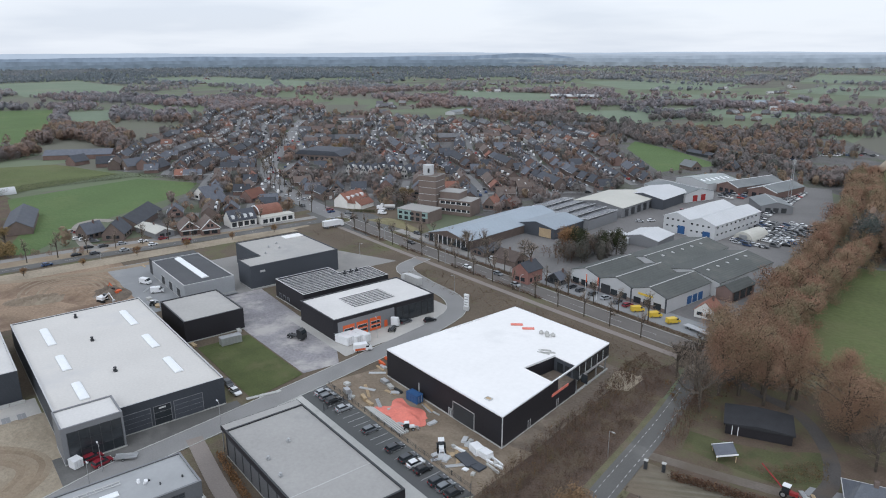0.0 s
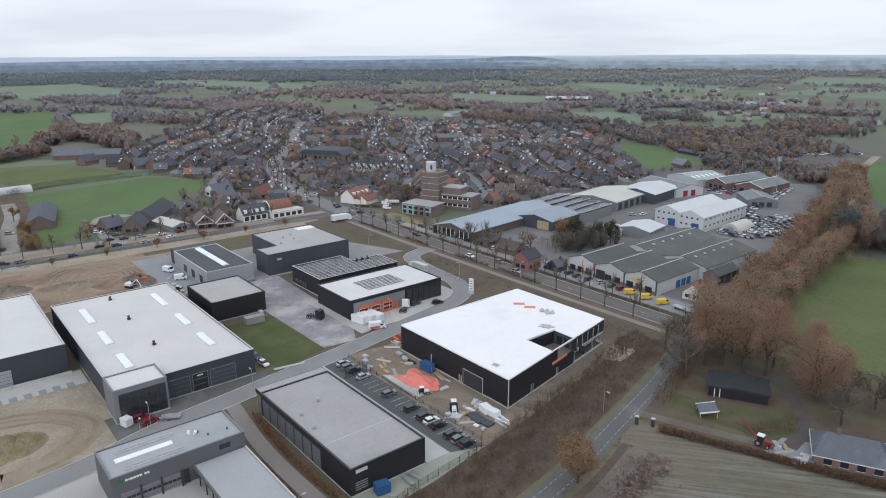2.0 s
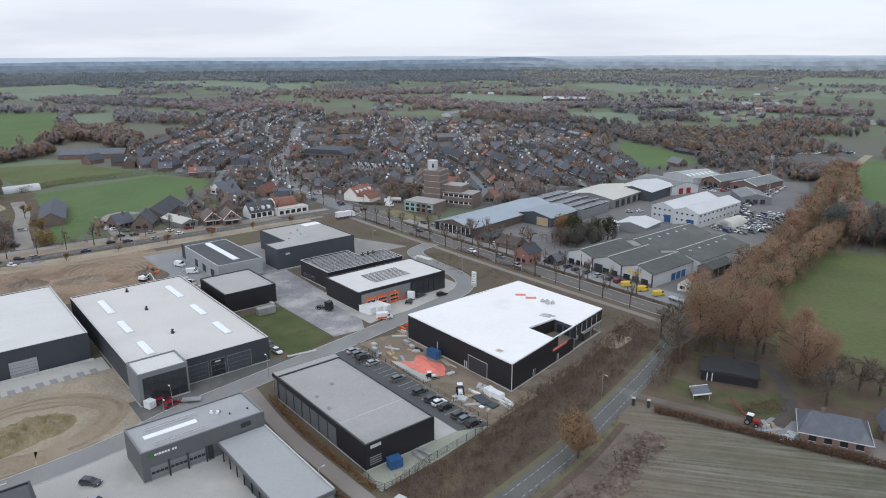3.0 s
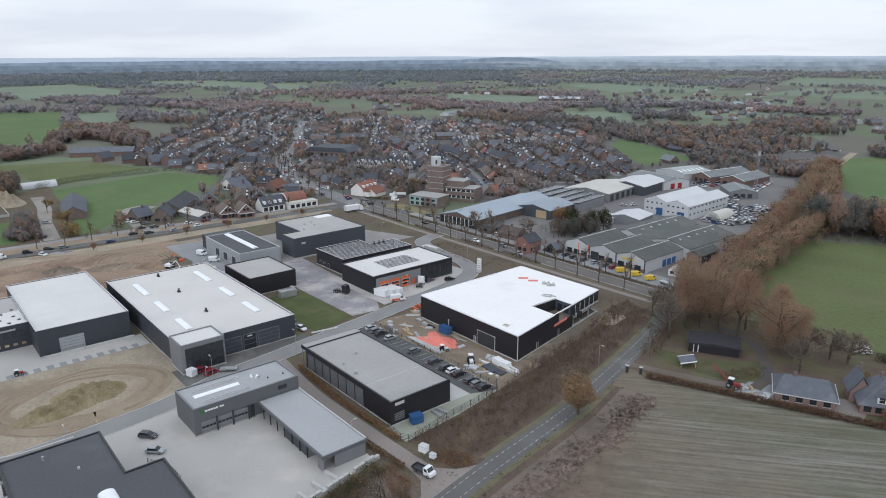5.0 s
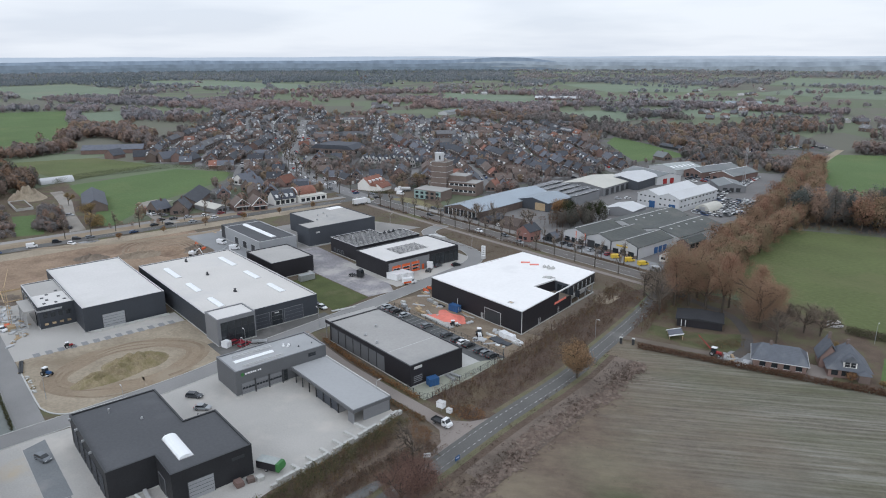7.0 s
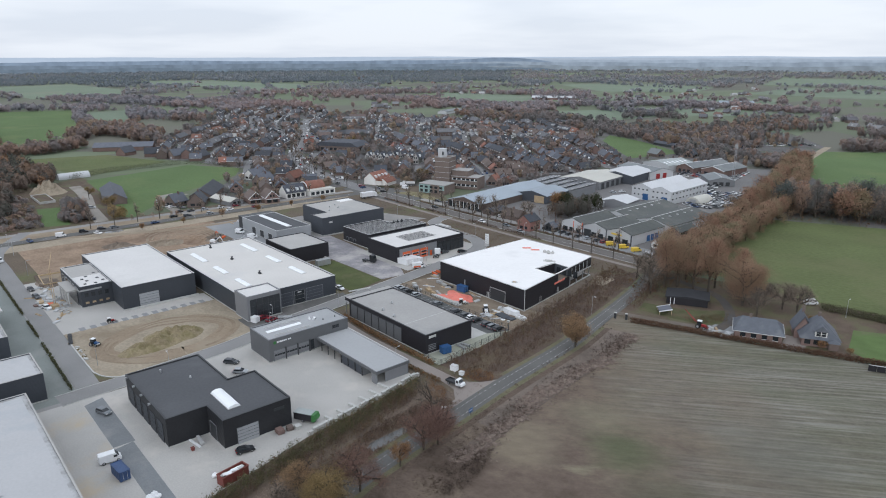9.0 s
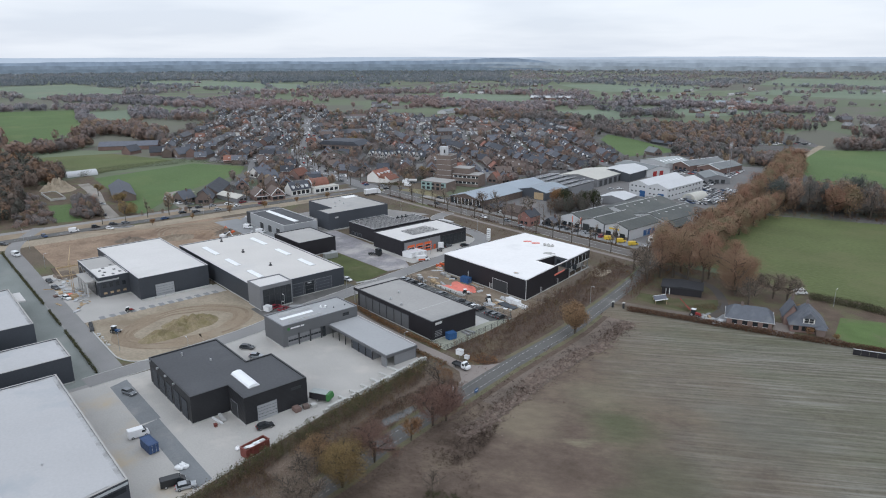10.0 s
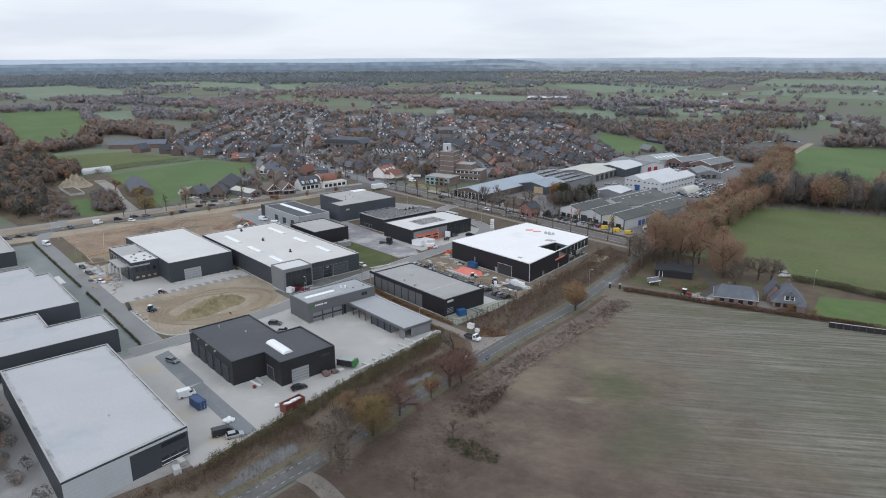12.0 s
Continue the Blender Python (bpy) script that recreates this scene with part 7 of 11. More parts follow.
far_s, far_t, far_p, far_l = SPOTS[NEAR_HOUSES:], twist[NEAR_HOUSES:], pick[NEAR_HOUSES:], LENGTH[NEAR_HOUSES:]
ROOFS = by_island("village_roofs", [(0.0, (0.07, 0.074, 0.083)), (0.3, (0.115, 0.118, 0.128)), (0.55, (0.16, 0.162, 0.17)), (0.78, (0.14, 0.11, 0.098)), (0.95, (0.22, 0.115, 0.085))])
REDS = by_island("village_red_roofs", [(0.0, (0.125, 0.106, 0.1)), (0.5, (0.142, 0.11, 0.1)), (0.9, (0.2, 0.112, 0.088))])
WALLS = by_island("village_walls", [(0.0, (0.145, 0.112, 0.102)), (0.4, (0.13, 0.106, 0.098)), (0.66, (0.2, 0.175, 0.16)), (0.84, (0.6, 0.59, 0.57))])
sel = np.isin(far_p, (3, 5, 8))
roofscape(far_s[~sel], far_t[~sel], WALLS, ROOFS, "grey-roofed houses deep in the village", 3, far_l[~sel])
roofscape(far_s[sel], far_t[sel], WALLS, REDS, "brown and red roofed houses deep in the village", 5, far_l[sel])
# lone farms out among the fields
lone = []
for _ in range(46):
    a, d = radians(50 + rng.uniform(-40, 22)), 900 * math.exp(rng.uniform() * math.log(2900 / 900))
    cx, cy = 25 - math.sin(a) * d, -30 + math.cos(a) * d
    lone += [(cx + rng.uniform(-22, 22), cy + rng.uniform(-22, 22)) for _ in range(rng.integers(2, 5))]
lone = np.array(lone)
roofscape(lone, rng.uniform(0, 3.1, len(lone)), by_island("farm_walls", [(0.0, (0.15, 0.115, 0.1)), (0.75, (0.45, 0.44, 0.42))]), by_island("farm_roofs", [(0.0, (0.13, 0.13, 0.14)), (0.35, (0.22, 0.22, 0.225)), (0.6, (0.18, 0.12, 0.1)), (0.88, (0.4, 0.4, 0.4))]), "small farms scattered among the distant fields", 9)
# garden sheds and garages between the rows
sv, sf = [], []
for (x, y), a in zip(SPOTS, twist):
    if rng.uniform() < 0.75:
        c, s_ = math.cos(a), math.sin(a)
        cx, cy = x - c * rng.uniform(8, 11), y - s_ * rng.uniform(8, 11)
        if ((STREET_PTS - np.array((cx, cy))) ** 2).sum(1).min() > 49:
            slabs(sv, sf, lambda u, v, z: (cx + c * u - s_ * v, cy + s_ * u + c * v, z), -1.6, 1.6, -2.4, 2.4, 0, rng.uniform(2.2, 2.9))
ob = tagged(new("garden_sheds"), "small flat-roofed sheds and garages in back gardens", "sheds", "", "stuff")
link_mesh("sheds", sv, sf, by_island("shed_felt", [(0.0, (0.06, 0.062, 0.066)), (0.4, (0.2, 0.2, 0.2)), (0.65, (0.36, 0.36, 0.35)), (0.85, (0.11, 0.085, 0.065)), (0.94, (0.7, 0.7, 0.7))]), ob)


def parked(label, spots, angles, seed, group=""):
    """Many small cars: bodies, glass and roofs."""
    bv, bf, gv, gf = [], [], [], []
    r = np.random.default_rng(seed)
    for (x, y), a in zip(spots, angles):
        c, s_ = math.cos(a), math.sin(a)
        P = lambda u, v, z: (x + c * u - s_ * v, y + s_ * u + c * v, z)
        h = r.choice([1.45, 1.55, 1.9])
        k = len(bv)
        rows = [(-2.15, 0.35), (2.15, 0.35), (2.15, 0.8), (1.2, 0.95), (-2.1, 0.98)]
        for side in (-0.9, 0.9):
            bv += [P(u, side, z) for u, z in rows]
        bf += [(k, k + 1, k + 2, k + 3, k + 4), (k + 9, k + 8, k + 7, k + 6, k + 5), (k + 4, k + 3, k + 8, k + 9), (k + 3, k + 2, k + 7, k + 8), (k + 2, k + 1, k + 6, k + 7), (k + 4, k + 9, k + 5, k)]
        j = len(bv)
        bv += [P(-1.7, -0.72, h), P(0.3, -0.72, h), P(0.3, 0.72, h), P(-1.7, 0.72, h)]
        bf += [(j, j + 1, j + 2, j + 3), (k + 4, j, j + 3, k + 9)]
        j = len(gv)
        gv += [P(-1.95, -0.82, 0.95), P(1.1, -0.82, 0.95), P(1.1, 0.82, 0.95), P(-1.95, 0.82, 0.95), P(-1.68, -0.7, h - 0.03), P(0.28, -0.7, h - 0.03), P(0.28, 0.7, h - 0.03), P(-1.68, 0.7, h - 0.03)]
        gf += [(j, j + 1, j + 5, j + 4), (j + 1, j + 2, j + 6, j + 5), (j + 2, j + 3, j + 7, j + 6), (j + 3, j, j + 4, j + 7)]
    ob = tagged(new("parked_cars"), label, "cars", group, "stuff")
    link_mesh("bodies", bv, bf, CAR_PAINT, ob)
    link_mesh("windows", gv, gf, M["glass"], ob)


CAR_PAINT = by_island("car_paints", [(0.0, (0.03, 0.03, 0.035)), (0.24, (0.13, 0.135, 0.14)), (0.4, (0.42, 0.43, 0.44)), (0.6, (0.78, 0.78, 0.78)), (0.86, (0.05, 0.08, 0.16)), (0.94, (0.3, 0.04, 0.035))], 0.35)
spots, angs = [], []
for run in SIDE_STREETS + [[p for p in VILLAGE_STREET[3:50]]]:
    line = smooth_line([tuple(p) for p in run], 6.4)
    for i in range(1, len(line) - 1):
        d = (line[i + 1] - line[i]).normalized()
        for side in (-1, 1):
            if rng.uniform() < 0.3:
                q = line[i] + Vector((-d.y, d.x)) * side * (2.2 if run[0] != VILLAGE_STREET[3] else 5.6)
                spots.append(tuple(q))
                angs.append(math.atan2(d.y, d.x))
parked("cars parked along the village streets", spots, angs, 4)
spots, angs = [], []
for x0, x1, y0, y1, dx, dy in ((-153, -136, 300, 352, 5.4, 2.7), (-172, -163, 345, 386, 5.6, 2.7), (-213, -198, 392, 420, 5.4, 2.7), (-187, -176, 400, 446, 5.4, 2.8)):
    for i, xx in enumerate(np.arange(x0, x1, dx)):
        for yy in np.arange(y0, y1, dy):
            if rng.uniform() < 0.8:
                spots.append((xx - (yy - y0) * 0.22, yy))
                angs.append(rng.uniform(-0.06, 0.06))
for p in smooth_line([(-268, 548), (-258, 590), (-250, 622), (-222, 650)], 1.5):
    spots.append((p.x + rng.uniform(-9, 9), p.y + rng.uniform(-4, 4)))
    angs.append(rng.uniform(-0.3, 0.3))
yard_spots = [(-374 + 3.1 * k + rng.uniform(-1, 1), 60 + 2.0 * (k % 5) + rng.uniform(-1, 1)) for k in range(9)] + [(-325, 5), (-317, 10), (-326, 14), (-322, -20), (-352, 17), (-385, 24)]
parked("cars and machines standing at the farm", yard_spots, [rng.uniform(0, 3.1) for _ in yard_spots], 8)
parked("rows of used cars on the dealers' lots", spots, angs, 6)

# houses by the junction and the farms
for k in range(8):
    x, y = (-430 + 6.2 * k, 258 + 2.4 * k) if k < 4 else (-416 + 7.6 * (k - 4), 276 + 2.2 * (k - 4))
    s = gable("gabled_townhouse", "steep white-gabled townhouse with a dark roof", x, y, 5.6, 12, 38 if k < 4 else 30, 4.2, 9.0 + 0.5 * (k % 2), M["brick_pale"], M["tile_dark"], "house")
    s["group"] = "row of white-gabled townhouses"
    for j in range(2):
        pane(s, -2 + 2.4 * j, -0.6 + 2.4 * j, 1, 2.4, -6, -1)
        pane(s, -1.4 + 1.6 * j, -0.4 + 1.6 * j, 4.4, 5.8, -6, -1)
    part("dormer", box(shape(), 0.8, -2, 5.6, 2.4, 0.2, 7.4), M["white"], s)
MK = thing("shopping_hall", "wide dark-roofed shopping building", "shop", -508, 280, 0, 30)
part("wall", box(shape(), -22, -13, 0, 22, 13, 5.0), M["brick_brown"], MK)
part("roof", side_prism(shape(), [(-22.6, 4.9), (22.6, 4.9), (16, 8.6), (-16, 8.6)], -13.6, 13.6), M["tile_dark"], MK)
for k in range(9):
    part("window", box(shape(), 22.0, -12 + 2.7 * k, 1.0, 22.1, -10 + 2.7 * k, 3.4), M["glass"], MK)
    part("window", box(shape(), -21 + 4.7 * k, -13.1, 1.0, -18 + 4.7 * k, -13.0, 3.4), M["glass"], MK)
s = gable("corner_house", "white corner house with broad red tiled roofs", -341, 203, 10, 18, 20, 4.4, 8.6, M["plaster"], M["tile_red"], "house")
for j in range(4):
    pane_x(s, -7.5 + 4.2 * j, -5.8 + 4.2 * j, 1, 2.6, 5, 1)
    part("dormer", box(shape(), 2.2, -7.2 + 4.2 * j, 5.0, 4.4, -5.8 + 4.2 * j, 6.6), M["white"], s)
for y in (-5.5, 5.0):
    part("cross_roof", box(shape(), -0.01, y - 0.3, 8.3, 0.8, y + 0.4, 9.6), M["brick_red"], s, "brick chimney stack")
part("wing", box(shape(), 5, -8.5, 0, 9.5, -2, 3.4), M["plaster"], s)
part("wing_roof", side_prism(shape(), [(4.6, 3.3), (10.0, 3.3), (7.3, 6.4)], -9, -1.6), M["tile_red"], s)
gable("porch", "red-tiled porch in front of the corner house", -331, 205, 7, 12, 20, 2.8, 5.2, M["plaster"], M["tile_red"], "porch")
for x, y, w, d, a, e, r, wl_, rf_, lab in (
    (-281, 262, 8, 10, 25, 3.0, 7.6, "brick_brown", "tile_red", "house with a bright red roof behind the office"),
    (-273, 268, 7, 9, 25, 2.8, 6.6, "brick_brown", "tile_red", "house with a bright red roof behind the office"),
    (-415, 145, 10, 15, 20, 3.8, 7.8, "plaster", "tile_grey", "cream house with a grey roof by the pasture"),
    (-388, 138, 10, 13, 20, 3.4, 8.6, "brick_brown", "tile_grey", "brick house with a grey roof by the pasture"),
    (-352, 76, 10, 14, 60, 3.4, 8.8, "brick_brown", "tile_grey", "farmhouse with a steep grey roof"),
    (-360, 66, 9, 10, 20, 3.2, 7.6, "brick_brown", "tile_grey", "small house beside the pasture"),
    (-376, 92, 14, 36, 55, 3.4, 7.8, "brick_brown", "tile_grey", "long dark barn by the pasture"),
    (-346, 92, 9, 22, 100, 3.0, 4.6, "grey_clad", "roof_cream", "low open shed beside the farm"),
    (-409, 43, 13, 46, 78, 3.4, 7.2, "brick_brown", "tile_grey", "long grey-roofed farm barn"),
    (-648, 120, 18, 54, -28, 4.0, 7.6, "brick_red", "tile_grey", "long brick barn with a grey roof"),
    (-610, 110, 10, 14, 30, 3.4, 8.2, "brick_red", "tile_grey", "farmhouse beside the long barn"),
    (-585, 128, 11, 18, -20, 3.4, 8.2, "brick_red", "tile_grey", "red brick farm building with a grey roof"),
    (-560, 140, 12, 16, 10, 3.4, 8.4, "brick_brown", "tile_grey", "farmhouse by the hedge"),
    (-541, 152, 12, 16, 40, 3.4, 8.4, "brick_brown", "tile_grey", "grey-roofed barn by the hedge"),
    (-178, 185.5, 8, 9, 5, 5.4, 8.2, "brick_rose", "tile_dark", "square red-brick house by the through road"),
    (-199, 197, 9, 12, 95, 2.6, 5.6, "brick_brown", "tile_brown", "low brown-roofed house by the through road"),
    (-216, 198, 8, 12, 5, 2.4, 4.2, "brick_brown", "tile_grey", "low dark-roofed shed by the through road"),
    (-168, 193, 6, 6, 0, 2.6, 4.8, "trim_dark", "tile_grey", "dark garden shed with a grey roof"),
    (-315, 539, 8, 30, 73, 2.4, 4.2, "trim_dark", "tile_grey", "dark stable by the meadow"),
    (-260, 488, 9, 13, 12, 3.0, 7.4, "brick_brown", "tile_dark", "dark-roofed house behind the sheds"),
    (-283, 470, 9, 14, 70, 3.0, 6.8, "brick_brown", "roof_slate", "grey-roofed house by the meadow"),
    (-760, 640, 16, 52, 20, 4.0, 6.5, "white_clad", "roof_slate", "long pale hall in the distance"),
    (-866, 1014, 22, 88, -55, 4.0, 7.5, "brick_red", "roof_metal", "long poultry barn among the fields"),
    (-586, 1094, 22, 42, -50, 4.0, 7.5, "brick_brown", "tile_grey", "dark barns far among the fields"),
    (-546, 1138, 20, 60, -50, 4.0, 7.5, "white_clad", "roof_blue", "long blue-roofed barn among the fields"),
    (-640, 1040, 20, 34, 30, 4.0, 8.0, "brick_brown", "tile_grey", "dark farm barn among the fields"),
):
    s = gable("farmhouse" if "house" in lab else "barn", lab, x, y, w, d, a, e, r, M[wl_], M[rf_], "house" if "house" in lab else "barn")
    if x > -420 and "barn" not in lab:
        for j in range(2):
            pane(s, -w * 0.3 + 0.35 * w * j, -w * 0.05 + 0.35 * w * j, 0.9, 2.4, -d / 2, -1)
        for j in range(3):
            pane_x(s, -d * 0.35 + d * 0.28 * j, -d * 0.2 + d * 0.28 * j, 0.9, 2.4, w / 2, 1)
        part("chimney", box(shape(), 0.3, 1, r - 1, 1.0, 1.7, r + 1), M["brick_red"], s)

# the shops and houses along the byroad
for x, y, tall, lab in ((-338, 106, 7.4, "red-brick house with a white-trimmed gable"), (-333, 114.5, 8.0, "red-brick shop with a white-trimmed gable")):
    s = gable("gabled_shop", lab, x, y, 9, 13, 80, 3.6, tall, M["brick_red"], M["tile_brown"], "shop")
    for e in (-1, 1):
        part("barge_board", side_prism(shape(), [(0, tall + 0.05), (e * 4.9, 3.3), (e * 4.9, 2.9), (0, tall - 0.4)], -6.95, -6.6), M["white"], s, "white gable trim")
    for j in range(2):
        pane(s, -3.4 + 3.8 * j, -0.6 + 3.8 * j, 0.5, 2.6, -6.5, -1)
        pane(s, -1.5 + 1.8 * j, -0.3 + 1.8 * j, 4.0, 5.4, -6.5, -1)
    part("awning", box(shape(), -4.2, -8.2, 2.7, 4.2, -6.5, 2.9), M["trim_pale"], s)
s = gable("mansard_shop", "shop with a white front and dark mansard roof", -337, 133, 10, 14, 0, 4.0, 8.4, M["plaster"], M["tile_dark"], "shop", 0.5)
for j in range(4):
    pane_x(s, -6.4 + 3.3 * j, -4.0 + 3.3 * j, 0.5, 2.8, 5, 1)
    part("dormer", box(shape(), 2.6, -6.0 + 3.3 * j, 4.6, 4.8, -4.6 + 3.3 * j, 6.2), M["white"], s)
s = thing("round_gabled_house", "brick house with a rounded red roof and cream shopfront", "house", -341, 150)
part("wall", box(shape(), -5, -6.5, 0, 5, 6.5, 3.8), M["brick_red"], s)
arc = [(5.4 * math.cos(math.pi * i / 10), 3.6 + 4.4 * math.sin(math.pi * i / 10)) for i in range(11)]
part("roof", side_prism(shape(), arc, -6.7, 6.7), M["tile_red"], s, "rounded red tiled roof")
part("gable_trim", side_prism(shape(), [(x * 1.03, z * 1.02) for x, z in arc], -6.95, -6.7), M["white"], s)
part("gable", side_prism(shape(), [(x * 0.9, 3.7 + (z - 3.6) * 0.85) for x, z in arc], -7.05, -6.9), M["brick_red"], s)
part("shopfront", box(shape(), 5, -8.5, 0, 11.5, 10.5, 3.3), M["plaster"], s, "low cream shopfront")
part("shop_roof", box(shape(), 4.8, -8.7, 3.3, 11.7, 10.7, 3.55), M["roof_cream"], s)
for j in range(5):
    pane_x(s, -7.5 + 3.6 * j, -5 + 3.6 * j, 0.5, 2.5, 11.5, 1)
s = gable("red_house", "brick house with a bright red tiled roof", -389, 163, 9, 13, 25, 3.2, 7.6, M["brick_red"], M["tile_red"], "house")
for j in range(3):
    pane_x(s, -5 + 3.6 * j, -3.2 + 3.6 * j, 0.8, 2.2, 4.5, 1)
bm = shape()
ring(bm, [(7.2 * math.cos(0.314 * i), 6.0 * math.sin(0.314 * i)) for i in range(20)], [(6.9 * math.cos(0.314 * i), 5.7 * math.sin(0.314 * i)) for i in range(20)], 0, 0.22)
isle = thing("traffic_island", "oval grass traffic island with a pale kerb", "traffic island", -312, 177.5, 0.06, 30)
part("kerb", bm, M["concrete_pale"], isle)
part("grass", prism(shape(), [(6.9 * math.cos(0.314 * i), 5.7 * math.sin(0.314 * i)) for i in range(20)], -0.02, 0.2), M["verge_olive"], isle)
CL = thing("silage_clamp", "low concrete-walled silage clamp at the farm", "silage clamp", -432, 7)
part("wall", ring(shape(), rect(-14, -4.5, 14, 4.5), rect(-13.6, -4.1, 13.6, 4.1), 0, 1.5), M["concrete"], CL)
part("cover", box(shape(), -13.6, -4.1, 0, 13.6, 4.1, 1.1), M["litter"], CL, "brown rotting fodder")

# houses on the field's edge
def hip_roof(w, d, low, top, inner):
    """A hipped roof: ridge along y, its ends drawn in by inner."""
    bm = shape()
    v = [bm.verts.new(p) for p in ((-w, -d, low), (w, -d, low), (w, d, low), (-w, d, low), (0, -d + inner, top), (0, d - inner, top))]
    for f in ((0, 1, 4), (1, 2, 5, 4), (2, 3, 5), (3, 0, 4, 5), (3, 2, 1, 0)):
        bm.faces.new([v[i] for i in f])
    return bm


H1 = thing("bungalow", "pale brick bungalow with a broad hipped grey roof", "house", -33.4, 138.2, 0, 116)
part("wall", box(shape(), -5.2, -7.0, 0, 5.2, 7.0, 2.75), M["brick_pink"], H1)
part("roof", hip_roof(5.9, 7.7, 2.6, 6.0, 2.6), M["tile_blue"], H1)
part("gutter", ring(shape(), rect(-6.0, -7.8, 6.0, 7.8), rect(-5.8, -7.6, 5.8, 7.6), 2.5, 2.66), M["trim_pale"], H1)
for j in range(4):
    w = pane_x(H1, -5.9 + 3.2 * j, -4.3 + 3.2 * j, 0.7, 2.1, -5.2, -1)
    part("frame", box(shape(), -5.3, -6.0 + 3.2 * j, 0.6, -5.22, -4.2 + 3.2 * j, 0.7), M["white"], w)
for j in range(2):
    pane(H1, -3.4 + 3.6 * j, -1.6 + 3.6 * j, 0.8, 2.1, -7.0, -1)
part("chimney", box(shape(), -0.4, 2.2, 5.0, 0.4, 3.0, 7.0), M["brick_brown"], H1)
H2 = thing("villa", "brick villa with steep crossing grey roofs", "house", -18.6, 147.6, 0, 30)
part("wall", box(shape(), -5.2, -5.2, 0, 5.2, 5.2, 3.0), M["brick_pink"], H2)
part("roof", hip_roof(5.9, 6.0, 2.6, 8.6, 4.2), M["tile_blue"], H2)
part("cross_wall", side_prism(shape(), [(-6.6, 0), (-1.6, 0), (-1.6, 3.0), (-4.1, 7.0), (-6.6, 3.0)], 0.5, 7.6), M["brick_pink"], H2)
part("cross_roof", side_prism(shape(), [(-7.2, 2.6), (-7.2, 2.85), (-4.1, 7.9), (-1.0, 2.85), (-1.0, 2.6), (-4.1, 7.5)], 0.2, 8.0), M["tile_blue"], H2)
dm = part("dormer", box(shape(), -1.7, -5.4, 3.4, 1.7, -1.5, 5.4), M["plaster"], H2, "white dormer window")
for i in range(2):
    for j in range(2):
        part("pane", box(shape(), -1.35 + 1.45 * i, -5.48, 3.65 + 0.85 * j, -0.1 + 1.45 * i, -5.38, 4.4 + 0.85 * j), M["glass"], dm)
part("dormer_roof", side_prism(shape(), [(-2.2, 5.2), (2.2, 5.2), (0, 7.2)], -5.8, -0.4), M["tile_blue"], H2)
part("porch", box(shape(), 2.2, -7.2, 0, 5.0, -5.2, 2.5), M["brick_brown"], H2)
part("porch_roof", hip_roof(1.8, 1.5, 2.4, 3.4, 1.3), M["tile_blue"], H2).location = (3.6, -6.2, 0)
for x, y in ((-0.5, 0.4), (-4.4, 5.0)):
    part("chimney", box(shape(), x, y, 7.0, x + 0.8, y + 0.8, 9.6), M["brick_brown"], H2)
for j in range(3):
    part("window", box(shape(), -4.4 + 2.6 * j, -5.28, 0.7, -2.7 + 2.6 * j, -5.15, 2.2), M["glass"], H2)
for j in range(2):
    part("window", box(shape(), 5.15, -3.4 + 3.6 * j, 0.8, 5.28, -1.6 + 3.6 * j, 2.2), M["glass"], H2)
HUT = thing("black_barn", "low black timber barn with a flat dark roof", "barn", -65, 149, 0, 28)
part("wall", box(shape(), -7.2, -4.6, 0, 7.2, 4.6, 2.7), M["black"], HUT)
part("roof", side_prism(shape(), [(-7.7, 2.6), (7.7, 2.6), (7.7, 2.95), (0, 3.5), (-7.7, 2.95)], -5.1, 5.1), M["tar"], HUT)
for j in range(2):
    part("door", box(shape(), -5.8 + 1.3 * j, -4.7, 0, -5.6 + 1.3 * j, -4.55, 2.4), M["white"], HUT)


# ---- trees, brush and woods ----
def limb(V, F, p, q, r0, r1, n=5):
    p, q = np.array(p, float), np.array(q, float)
    d = (q - p) / (np.linalg.norm(q - p) + 1e-9)
    a = np.cross(d, (0.3, 0.9, 0.2))
    a /= np.linalg.norm(a)
    b = np.cross(d, a)
    k = len(V)
    for c, r in ((p, r0), (q, r1)):
        for i in range(n):
            t = 2 * math.pi * i / n
            V.append(tuple(c + r * (math.cos(t) * a + math.sin(t) * b)))
    for i in range(n):
        j = (i + 1) % n
        F.append((k + i, k + j, k + n + j, k + n + i))


def branches(r, V, F, tips, p, d, length, rad, level, most, bend=0.5):
    q = p + d * length
    limb(V, F, p, q, rad, rad * 0.68, 6 if level == 0 else 4 if level < 2 else 3)
    tips.append((q, level))
    if level >= most:
        return
    for _ in range(r.integers(2, 5) if level else r.integers(4, 7)):
        e = d + r.normal(size=3) * bend
        e[2] = max(e[2], -0.1)
        e /= np.linalg.norm(e)
        t = r.uniform(0.55, 1.0)
        branches(r, V, F, tips, p + d * length * t, e, length * r.uniform(0.5, 0.78), rad * 0.55, level + 1, most, bend)


